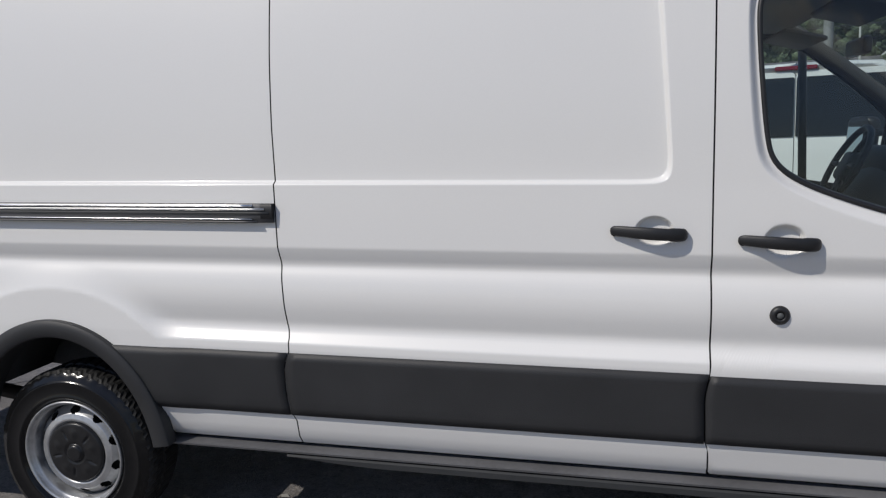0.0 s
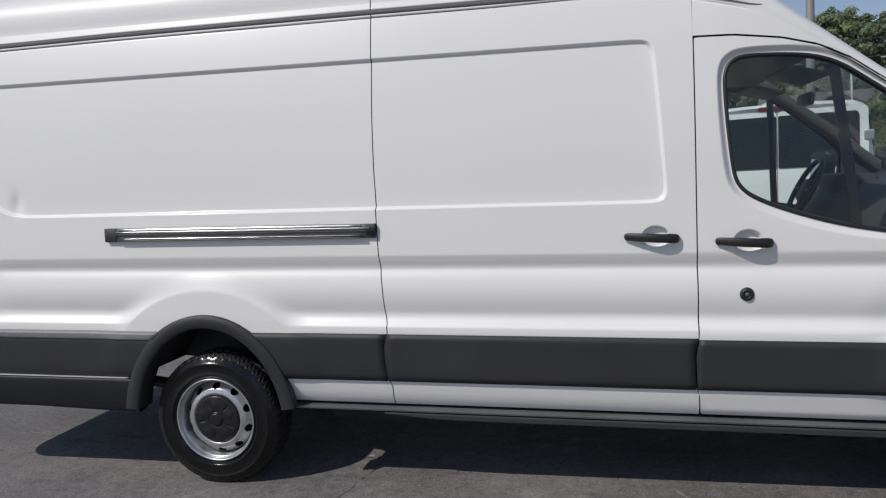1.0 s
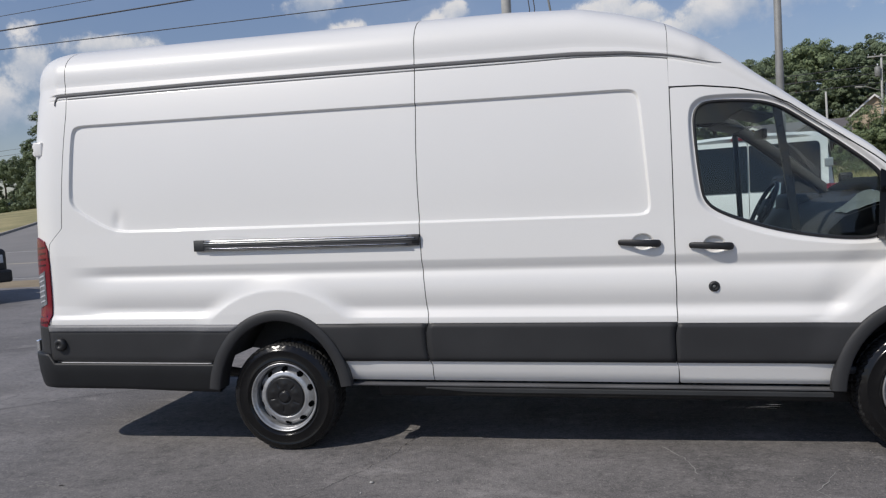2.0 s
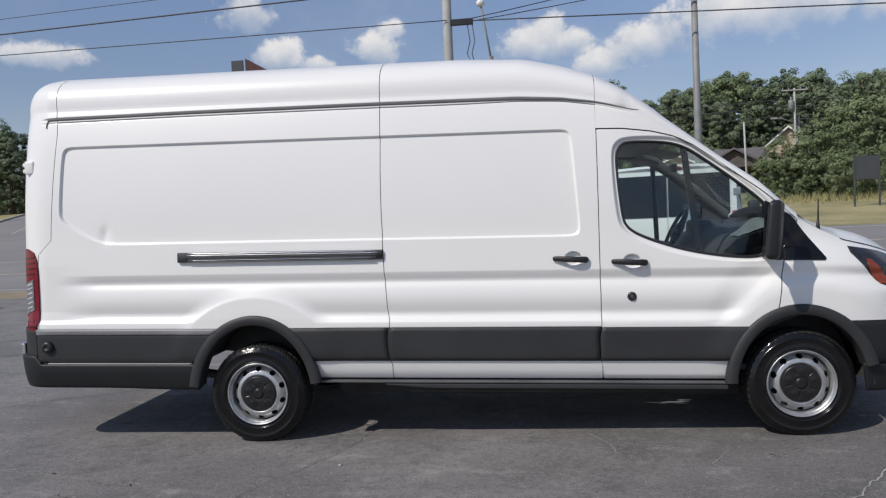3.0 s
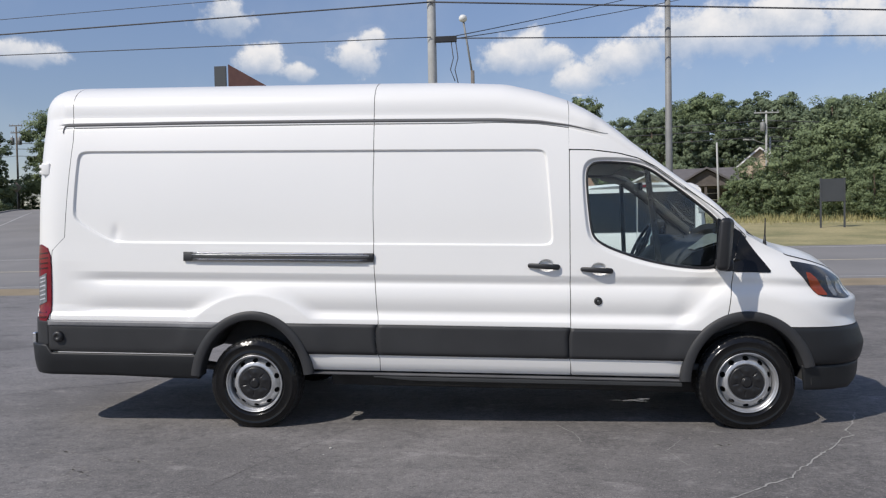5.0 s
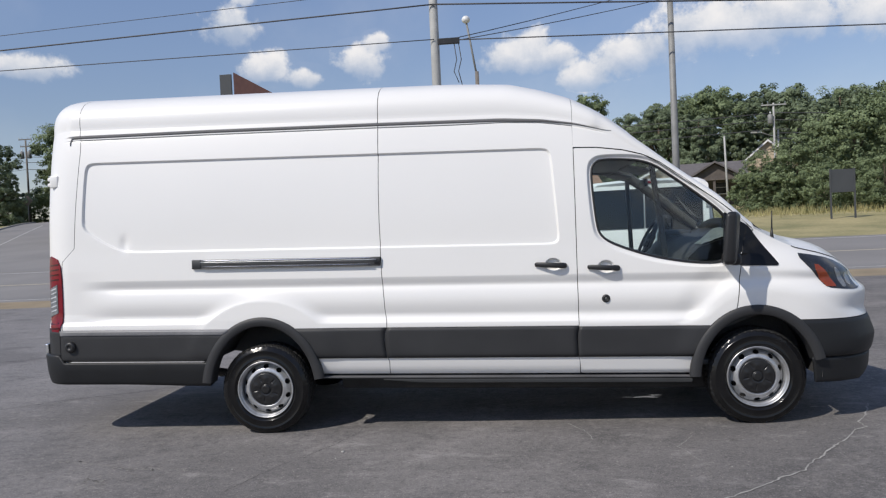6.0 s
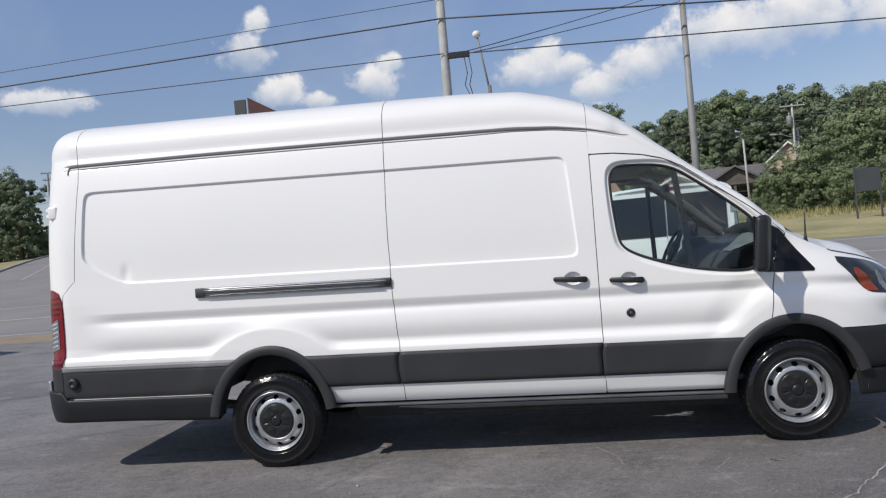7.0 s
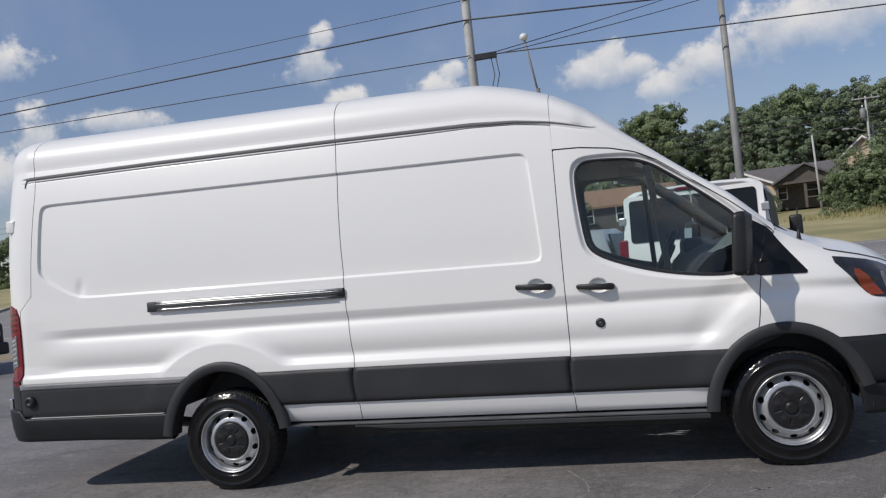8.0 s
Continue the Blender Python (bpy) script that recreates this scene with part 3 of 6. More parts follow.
WINDOW = [(2.600, 2.040), (2.640, 2.062), (2.80, 2.060), (2.93, 2.048), (3.03, 2.012), (3.12, 1.950), (3.28, 1.832), (3.42, 1.718), (3.505, 1.640), (3.52, 1.60), (3.515, 1.40), (3.505, 1.325),
          (3.47, 1.312), (3.35, 1.312), (3.18, 1.332), (3.00, 1.368), (2.82, 1.425), (2.70, 1.475), (2.640, 1.520), (2.618, 1.580), (2.595, 1.78), (2.583, 1.95), (2.586, 2.01)]


def resample(poly, n, closed=True):
    pts = poly + ([poly[0]] if closed else [])
    seg = [math.dist(a, b) for a, b in zip(pts, pts[1:])]
    total, out, i, run = sum(seg), [], 0, 0.0
    for k in range(n):
        want = total * k / (n if closed else n - 1)
        while i < len(seg) - 1 and run + seg[i] < want:
            run += seg[i]
            i += 1
        t = 0 if seg[i] == 0 else (want - run) / seg[i]
        out.append((pts[i][0] + (pts[i + 1][0] - pts[i][0]) * t, pts[i][1] + (pts[i + 1][1] - pts[i][1]) * t))
    return out


def round_poly(poly, passes=2):
    """Corner cutting, for a smooth closed outline."""
    for _ in range(passes):
        out = []
        for a, b in zip(poly, poly[1:] + poly[:1]):
            out += [(a[0] * 0.75 + b[0] * 0.25, a[1] * 0.75 + b[1] * 0.25), (a[0] * 0.25 + b[0] * 0.75, a[1] * 0.25 + b[1] * 0.75)]
        poly = out
    return poly


window_line = round_poly(WINDOW, 2)


def grown(poly, m):
    """The outline moved outwards by m (clockwise outlines)."""
    out = []
    n = len(poly)
    for i in range(n):
        ax, az = poly[i - 1]
        bx, bz = poly[(i + 1) % n]
        dx, dz = bx - ax, bz - az
        l = math.hypot(dx, dz) or 1
        out.append((poly[i][0] - dz / l * m, poly[i][1] + dx / l * m))
    return out


def door_outline(n):
    pts = [(seam2(z) + 0.003, z) for z in spread(0.470, 2.17, 40)]
    pts += [(x, door_top(x) - 0.0045) for x in spread(2.45, 3.735, 60)]
    pts += [(wing_edge(z) - 0.003, z) for z in spread(1.52, 0.49, 30)]
    pts += [(x, 0.470) for x in spread(3.29, 2.46, 20)]
    return pts


def by_angle(poly, centre, angles):
    """Points of an outline met by rays from a centre."""
    out = []
    n = len(poly)
    for a in angles:
        ux, uz = math.cos(a), math.sin(a)
        best = None
        for i in range(n):
            (ax, az), (bx, bz) = poly[i], poly[(i + 1) % n]
            ex, ez = bx - ax, bz - az
            den = ux * ez - uz * ex
            if abs(den) < 1e-9:
                continue
            t = ((ax - centre[0]) * ez - (az - centre[1]) * ex) / den
            s = ((ax - centre[0]) * uz - (az - centre[1]) * ux) / den
            if t > 0 and -1e-6 <= s <= 1 + 1e-6 and (best is None or t < best):
                best = t
        out.append((centre[0] + ux * (best or 0.1), centre[1] + uz * (best or 0.1)))
    return out


WIN_C = (2.98, 1.66)


def front_door(side, rings, count):
    """The door skin runs in rings from the window's edge out to the door's edge."""
    angles = [2 * math.pi * k / count for k in range(count)]
    inner = by_angle(grown(window_line, 0.030), WIN_C, angles)
    outer = by_angle(door_outline(0), WIN_C, angles)
    v = []
    for k in range(rings):
        t = k / (rings - 1)
        t = t * 0.5 + 0.5 * t * t
        for (ax, az), (bx, bz) in zip(inner, outer):
            x, z = ax + (bx - ax) * t, az + (bz - az) * t
            lip = 0.022 * smooth01(0.036, 0.004, math.hypot(x - ax, z - az))
            v.append(side(x, inset(x, z) + lip, z))
    f = []
    for k in range(rings - 1):
        for j in range(count):
            a, b = k * count + j, k * count + (j + 1) % count
            c = [(v[a][i] + v[b][i] + v[a + count][i] + v[b + count][i]) / 4 for i in range(3)]
            if not arch_cut(c[0], c[2], 3.738, 0.452, 0.512):
                f.append((a, b, b + count, a + count) if side is far else (a, a + count, b + count, b))
    door = piece("front_door", v, f, WHITE, van, "white front door with a large window")
    # black rubber frame with thickness
    v = []
    a2 = [2 * math.pi * k / 160 for k in range(160)]
    loops = [(0.030, 0.026), (0.028, 0.017), (0.018, 0.016), (0.014, 0.022), (0.010, 0.045)]
    for grow, deep in loops:
        for x, z in by_angle(grown(window_line, grow), WIN_C, a2):
            v.append(side(x, inset(x, z) + deep, z))
    f = [(k * 160 + j, k * 160 + (j + 1) % 160, (k + 1) * 160 + (j + 1) % 160, (k + 1) * 160 + j) for k in range(len(loops) - 1) for j in range(160)]
    piece("window_frame", v, f, BLACK, door, "black rubber window frame")
    v = [side(x, inset(x, z) + 0.028, z) for x, z in by_angle(grown(window_line, 0.014), WIN_C, a2)]
    for t in (0.7, 0.4, 0.15):
        v += [side(WIN_C[0] + (x - WIN_C[0]) * t, inset(WIN_C[0] + (x - WIN_C[0]) * t, WIN_C[1] + (z - WIN_C[1]) * t) + 0.028, WIN_C[1] + (z - WIN_C[1]) * t)
              for x, z in by_angle(grown(window_line, 0.014), WIN_C, a2)]
    f = [(k * 160 + j, k * 160 + (j + 1) % 160, (k + 1) * 160 + (j + 1) % 160, (k + 1) * 160 + j) for k in range(3) for j in range(160)]
    f.append(tuple(range(480, 640)))
    pane = piece("window_pane", v, f, GLASS, door, "clear faintly green side glass")
    pane.visible_shadow = False
    # inner door trim below the window and the inner frame
    return door


def front_cap(side, fine):
    """High front end of the roof, down along the screen pillar."""
    xs = fine_range(2.428, 3.748, 0.03 if fine else 0.08, [(2.44, 0.02, 0.01)])
    rows_v = spread(0, 1, 44)
    v = []
    ws = [(i / 16) ** 1.3 for i in range(1, 17)]
    for t in rows_v:
        for x in xs:
            zt = door_top(x) + 0.0045
            z = zt + (shoulder(x) - zt) * t
            v.append(side(x, inset(x, z), z))
    for w in ws:
        for x in xs:
            wlim = 1.0 if x < 2.70 else 1.0 - 0.72 * smooth01(2.70, 2.90, x)
            d, z = cap(x, w * wlim)
            v.append(side(x, d, z))
    piece("roof_cap", v, grid_faces(44 + 16, len(xs), flip=side is far), WHITE, van, "white raised front roof and screen pillar")
    xs2 = fine_range(2.72, 3.80, 0.04)
    v = []
    for w in spread(0.25, 1, 12):
        for x in xs2:
            d, z = cap(x, w)
            v.append(side(x, d, z - 0.006))
    g = piece("windscreen", v, grid_faces(12, len(xs2), flip=side is far), SCREEN, van, "clear windscreen half")
    g.visible_shadow = False


def front_wing(side, fine):
    cols, rws = (70, 46) if fine else (24, 20)
    v = []
    for r in range(rws):
        t = r / (rws - 1)
        z0 = 0.868 + 0.70 * t
        x0 = wing_edge(z0) + 0.003
        for c in range(cols):
            u = c / (cols - 1)
            u = 1 - (1 - u) ** 1.7
            # right end follows the nose, top the bonnet's edge
            xx = x0
            z = z0
            for _ in range(3):
                xx = x0 + (nose_x(min(z, 1.24)) - 0.0005 - x0) * u
                z = 0.868 + (bonnet_edge(xx) - 0.868) * t
                x0 = wing_edge(z) + 0.003
            v.append(side(xx, inset(xx, z), z))
    faces = []
    for f in grid_faces(rws, cols, flip=side is far):
        c = [sum(v[i][k] for i in f) / 4 for k in range(3)]
        if not arch_cut(c[0], c[2], 3.738, 0.452, 0.512):
            faces.append(f)
    piece("front_wing", v, faces, WHITE, van, "white front wing")
    # bonnet, from the wing's top edge to the middle
    xs = fine_range(3.75, 4.66, 0.03)
    v = []
    for k in range(14):
        t = k / 13
        for x in xs:
            zb = bonnet_edge(x)
            d0 = inset(x, zb) + 0.002
            d = d0 + (HALF - d0) * t
            z = zb + (0.085 - 0.05 * smooth01(4.3, 4.66, x)) * math.sin(min(1.0, t * 1.5) * math.pi / 2) - 0.0 * t
            v.append(side(x + 0.05 * t, d, z))
    piece("bonnet", v, grid_faces(14, len(xs), flip=side is far), WHITE, van, "white bonnet")


def side_patch(name, outline, mat, parent, lift, label="", side=near, rim=0.02, deep=True, passes=1, bulge=0.0):
    """A shaped piece lying on the skin: outline in (along, height), lifted off, with edges that turn in."""
    line = resample(round_poly(outline, passes) if passes else outline, 96)
    cx, cz = sum(p[0] for p in line) / 96, sum(p[1] for p in line) / 96
    v, f = [], []
    rings = [1.0, 0.995, 0.975, 0.9, 0.75, 0.55, 0.3, 0.1]
    for k, s in enumerate([1.0] + rings):
        for x, z in line:
            px, pz = cx + (x - cx) * s, cz + (z - cz) * s
            up = lift * (-1.2 if k == 0 else (0.5 if k == 1 else 1.0)) + bulge * (1 - s * s)
            v.append(side(px, skin_inset(px, pz) - up, pz))
    n = len(rings) + 1
    for k in range(n - 1):
        for j in range(96):
            a, b = k * 96 + j, k * 96 + (j + 1) % 96
            f.append((a, b, b + 96, a + 96))
    f.append(tuple(range((n - 1) * 96, n * 96)))
    return piece(name, v, f, mat, parent, label)


def slab(name, x0, x1, z0, z1, lift, mat, label="", side=near, nx=40, nz=9, crown=0.0, parent=None, skip=None, ledge=0.0, skin=None):
    """A plastic panel over the skin between two lines (functions of height) with returned edges."""
    v = []
    ts = [-0.0001] + spread(0, 1, nz) + [1.0001]
    us = [-0.0001] + spread(0, 1, nx) + [1.0001]
    for t in ts:
        for u in us:
            tt, uu = min(1, max(0, t)), min(1, max(0, u))
            za, zb = z0, z1
            zz = za + (zb - za) * tt
            x = x0(zz) + (x1(zz) - x0(zz)) * uu
            edge = t < 0 or t > 1 or u < 0 or u > 1
            rounding = 0.004 if tt in (0, 1) or uu in (0, 1) else 0.0
            up = -0.015 if edge else lift - rounding + crown * math.sin(math.pi * tt) - ledge * smooth01(0.80, 1.0, tt)
            v.append(side(x, (skin or inset)(x, zz) - up, zz))
    faces = grid_faces(len(ts), len(us), flip=side is far)
    if skip:
        faces = [f for f in faces if not skip(sum(v[i][0] for i in f) / 4, sum(v[i][2] for i in f) / 4)]
    return piece(name, v, faces, mat, parent or van, label)


def arch_flare(cx, a, b, wide, side, low_l, low_r, label):
    """The plastic lip round a wheel arch, from foot to foot over the top."""
    v = []
    n = 64
    zc = 0.352 + RAKE * cx
    prof = [(1.0, -0.02), (1.0, 0.026), (0.96, 0.032), (0.5, 0.033), (0.10, 0.030), (0.02, 0.024), (0.0, 0.012), (0.0, -0.03), (0.02, -0.10)]
    ang0, ang1 = math.pi - math.asin((low_l - zc) / b), math.asin((low_r - zc) / b)
    for k in range(n):
        ang = ang0 + (ang1 - ang0) * k / (n - 1)
        for w, up in prof:
            aa, bb = a - wide * (1 - w), b - wide * 0.93 * (1 - w)
            v.append(side(cx + aa * math.cos(ang), 0.004 - up, zc + bb * math.sin(ang)))
    return piece("wheel_arch_trim", v, grid_faces(n, len(prof), flip=side is near), CLAD, van, label)


def arch_liner(cx, a, b, side, wall):
    """The dark tunnel over a wheel, closed on the inside where wall is set."""
    v = []
    zc = 0.352 + RAKE * cx
    for k in range(26):
        ang = math.pi * (k / 25 if wall else 0.08 + 0.765 * k / 25)
        x, z = cx + a * math.cos(ang), zc + b * math.sin(ang)
        v += [side(x, 0.02, z), side(x, 0.42, z)]
    f = grid_faces(26, 2)
    if wall:
        f.append(tuple(range(1, 52, 2)))
    else:
        f.append(tuple(range(3, 52, 2)))
    return piece("arch_liner", v, f, LINER, van, "black wheel arch liner")


for side in (near, far):
    fine = side is near
    front_door(side, 96 if fine else 14, 600 if fine else 120)
    front_cap(side, fine)
    front_wing(side, fine)
    seam_strip("seam_gasket", wing_edge, 0.88, 1.52, side)
    v = []
    for x in spread(2.43, 3.74, 60):
        z = door_top(x)
        v += [side(x, inset(x, z) + 0.008, z - 0.012), side(x, inset(x, z + 0.012) + 0.008, z + 0.012)]
    piece("seam_gasket", v, grid_faces(60, 2), GAP, van, "dark joint")
    v = []
    for x in spread(2.60, 3.735, 70):
        z = door_top(x)
        w = 0.0022 + 0.0016 * smooth01(2.7, 3.2, x)
        v += [side(x, inset(x, z - w) + 0.002, z - w - 0.001), side(x, inset(x, z) - 0.0015, z - w), side(x, inset(x, z) - 0.0015, z + w), side(x, inset(x, z + w) + 0.002, z + w + 0.001)]
    piece("door_seal", v, grid_faces(70, 4), RUBBER, van, "black rubber seal over the front door")
    # grey lower cladding, piece by piece
    top = 0.838
    slab("bumper_corner", lambda z: -1.862, lambda z: -1.672, 0.585, 0.838, 0.014, CLAD, "dark bumper corner below the tail light", side, 24)
    slab("lower_cladding", lambda z: -1.667, lambda z: interp([(0.58, -0.40), (0.70, -0.36), (0.84, -0.22)], z), 0.585, top, 0.020, CLAD, "grey plastic cladding with a sloping top edge", side, 40, 12, ledge=0.022)
    slab("lower_cladding", lambda z: interp([(0.6, 0.42), (0.72, 0.36), (0.84, 0.20)], z), lambda z: seam1(z) - 0.003, 0.602, top, 0.014, CLAD, "", side, 20)
    slab("lower_cladding", lambda z: seam1(z) + 0.003, lambda z: seam2(z) - 0.003, 0.602, top, 0.014, CLAD, "", side)
    slab("lower_cladding", lambda z: seam2(z) + 0.003, lambda z: interp([(0.6, 3.33), (0.70, 3.37), (0.83, 3.47)], z), 0.602, 0.832, 0.014, CLAD, "", side)
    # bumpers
    slab("cladding_ledge", lambda z: -1.667, lambda z: interp([(0.79, -0.30), (0.84, -0.24)], z), 0.792, 0.8375, 0.027, LEDGE, "worn sloping top of the cladding, sunlight painted in paler", side, 40, 6, ledge=0.026)
    slab("bumper_edge", lambda z: -1.58, lambda z: -0.47, 0.5785, 0.5840, 0.027, EDGE, "pale bumper edge, sunlight painted on", side, 60, 3, skin=lambda x, z: inset(min(x, -0.9), 0.62))
    slab("front_bumper", lambda z: interp([(0.59, 4.13), (0.75, 4.10), (0.865, 3.97)], z), lambda z: nose_x(z) - 0.001, 0.592, 0.862, 0.022, CLADSHADE, "dark grey front bumper", side, 60, 12)
    slab("bumper_lip", lambda z: interp([(0.39, 4.155), (0.59, 4.125)], z), lambda z: nose_x(z) - 0.001, 0.40, 0.586, 0.016, CLADSHADE, "dark lower bumper lip", side, 50, skin=lambda x, z: inset(x, max(z, 0.585)) + 0.12 * (0.586 - z))
    arch_flare(0.0, 0.492, 0.576, 0.076, side, 0.420, 0.452, "grey plastic lip over the rear wheel")
    arch_flare(3.738, 0.488, 0.538, 0.078, side, 0.455, 0.590, "grey plastic lip over the front wheel")
    arch_liner(0.0, 0.44, 0.53, side, False)
    arch_liner(3.738, 0.46, 0.50, side, True)

# nose across the middle
v = []
for z in spread(0.40, 1.14, 30):
    x = nose_x(z) - 0.0015
    d = inset(x, z)
    v += [near(x, d, z), near(x + 0.025, (d + HALF) / 2, z), near(x + 0.03, HALF, z), near(x + 0.025, 2 * HALF - (d + HALF) / 2, z), far(x, d, z)]
piece("front_fascia", v, grid_faces(30, 5), BLACK, van, "black front grille and bumper")

for side in (near, far):
    v = []
    for x in spread(4.03, 4.62, 40):
        z = bonnet_edge(x)
        v += [side(x, inset(x, z - 0.006) - 0.0015, z - 0.006), side(x, inset(x, z) - 0.002, z), side(x, inset(x, z) + 0.008, z + 0.003)]
    piece("bonnet_joint", v, grid_faces(40, 3), GAP, van, "dark joint")
# lamps and trims on the near side, and mirrored where the far side shows them
HEAD = [(4.035, 1.352), (4.16, 1.335), (4.34, 1.300), (4.48, 1.235), (4.545, 1.16), (4.56, 1.075), (4.48, 1.070), (4.36, 1.080), (4.245, 1.095), (4.175, 1.185)]
for side in (near, far):
    hl = side_patch("headlight", HEAD, LAMPGLASS, van, 0.006, "dark headlight with an amber corner", side)
    side_patch("amber_reflector", [(4.160, 1.266), (4.225, 1.258), (4.335, 1.102), (4.320, 1.096), (4.225, 1.104)], AMBER, hl, 0.010, "orange reflector", side)
    side_patch("lamp_reflector", [(4.335, 1.235), (4.375, 1.230), (4.425, 1.11), (4.410, 1.085), (4.375, 1.095)], BOWL, hl, 0.010, "curved chrome reflector", side)
    side_patch("lamp_projector", [(4.44, 1.19), (4.475, 1.18), (4.485, 1.11), (4.46, 1.095), (4.435, 1.12)], BOWL, hl, 0.010, "clear lamp bowl", side)
    side_patch("lens_end", [(4.505, 1.215), (4.555, 1.15), (4.575, 1.085), (4.535, 1.080), (4.515, 1.14)], CLEAR, hl, 0.009, "clear wrapped end of the lens", side)
    tl = side_patch("tail_light", [(-1.668, 1.395), (-1.775, 1.435), (-1.806, 1.425), (-1.808, 0.80), (-1.655, 0.80), (-1.652, 1.2)], RED, van, 0.012, "tall red tail light", side)
    side_patch("reversing_lens", [(-1.700, 1.205), (-1.797, 1.165), (-1.800, 0.935), (-1.697, 0.975)], BOWL, tl, 0.016, "clear lens band", side, passes=0)
    for zr in (1.00, 1.035, 1.07, 1.105, 1.14, 1.17):
        side_patch("lens_rib", [(-1.712, zr + 0.008), (-1.785, zr - 0.014), (-1.785, zr - 0.022), (-1.712, zr - 0.002)], CLEAR, tl, 0.019, "clear lens rib", side, passes=0)
    for zr in (0.85, 0.89, 1.24, 1.28, 1.32, 1.36):
        side_patch("lens_ridge", [(-1.682, zr + 0.012), (-1.795, zr), (-1.795, zr - 0.012), (-1.682, zr)], REDDARK, tl, 0.0145, "dark red ridge", side, passes=0)
    side_patch("corner_trim", [(3.690, 1.548), (3.735, 1.515), (3.905, 1.275), (3.895, 1.262), (3.625, 1.266), (3.632, 1.31)], GLOSSBLACK, van, 0.006, "black triangular corner trim", side, passes=0)
    # lower sill and running strip
    v = []
    for x in fine_range(0.95, 3.27, 0.05, [(1.1, 0.2, 0.02)]):
        t = smooth01(0.95, 1.35, x) ** 0.6
        zt = 0.438
        for d, z in ((0.06, zt), (0.022, zt - 0.002), (0.014, zt - 0.007), (0.016, zt - 0.008 - 0.020 * t), (0.034, zt - 0.010 - 0.026 * t), (0.09, zt - 0.010 - 0.030 * t)):
            v.append(side(x, d, z))
    piece("running_strip", v, grid_faces(len(v) // 6, 6, flip=side is far), CABIN, van, "dark running strip below the sill", smooth=False)
    v, f = joined(*[([side(x, d, z) for x, d, z in ((a, 0.014, 0.452), (b, 0.014, 0.452), (b, 0.16, 0.456), (a, 0.16, 0.456), (a, 0.017, 0.444), (b, 0.017, 0.444), (b, 0.16, 0.444), (a, 0.16, 0.444))],
                     [(0, 1, 2, 3), (4, 5, 6, 7), (0, 1, 5, 4), (1, 2, 6, 5), (2, 3, 7, 6), (3, 0, 4, 7)]) for a, b in ((0.44, 3.30),)])
    piece("sill_ledge", v, f, SILLGREY, van, "grey ledge below the sill", smooth=False)

# rear bumper: one moulding from arch to arch round the tail
plan = [(x, -0.018) for x in spread(-0.435, -1.62, 24)]
plan += [(-1.64 - 0.268 * math.sin(radians(t)), -0.018 + 0.27 * (1 - math.cos(radians(t)))) for t in range(0, 91, 9)]
plan += [(-1.908, d) for d in spread(0.35, HALF, 5)]
plan += [(x, 2 * HALF - d) for x, d in plan[-2::-1]]
v = []
for i, (x, d) in enumerate(plan):
    (ax, ad), (bx, bd) = plan[max(0, i - 1)], plan[min(len(plan) - 1, i + 1)]
    l = math.hypot(bx - ax, bd - ad)
    nx, nd = (bd - ad) / l, -(bx - ax) / l          # towards the inside
    top = 0.5775 + 0.062 * smooth01(-1.668, -1.674, x)
    for z, into in ((0.410, 0.12), (0.394, 0.052), (0.400, 0.036), (0.425, 0.026), (0.50, 0.011), (top - 0.016, 0.0), (top - 0.004, 0.003), (top, 0.010), (top, 0.09)):
        v.append(raked(x + nx * into, d + nd * into, z - 0.012 * smooth01(-1.2, -0.5, x) * (z < 0.45)))
piece("rear_bumper", v, grid_faces(len(plan), 9), CLADSHADE, van, "dark grey rear bumper with a stepped corner")
v, f = lathe([(0.0, -0.040), (0.014, -0.040), (0.016, -0.044), (0.030, -0.043), (0.040, -0.037), (0.045, -0.024), (0.046, 0.02)], 28, centre=(-1.572, 0.0, 0.706))
piece("bumper_cap", [raked(*p) for p in v], f, BLACK, van, "round dark plug in the cladding")
bm = box_bm(-1.86, 0.10, 0.66, -1.83, 0.20, 0.76, 0.008)
part("step_bracket", bm, CHROME, van, "bright bracket at the rear step")
bm = box_bm(-1.775, -0.022, 1.985, -1.700, 0.03, 2.085, 0.012, 3)
box_bm(-1.835, 0.045, 2.0, -1.785, 0.085, 2.03, 0.008, bm=bm)
box_bm(-1.835, 0.045, 2.045, -1.785, 0.085, 2.075, 0.008, bm=bm)
for w in bm.verts:
    w.co = Vector(raked(w.co.x, w.co.y + inset(-1.735, 2.035), w.co.z))
part("door_hinge", bm, WHITE, van, "white rear door hinge", True)

# sliding door rail
rail_x0, rail_x1 = -0.555, 0.945


def rail_bar(name, z0, z1, out, mat, parent, a=rail_x0, b=rail_x1, label=""):
    v = []
    n = 30
    for k in range(n):
        x = a + (b - a) * k / (n - 1)
        d = inset(x, (z0 + z1) / 2)
        for dz, o in ((z0, -0.01), (z0, out - 0.003), (z0 + 0.003, out), (z1 - 0.003, out), (z1, out - 0.003), (z1, -0.01)):
            v.append(near(x, d - o, dz))
    f = grid_faces(n, 6)
    f += [tuple(range(6))[::-1], tuple(range((n - 1) * 6, n * 6))]
    return piece(name, v, f, mat, parent, label)


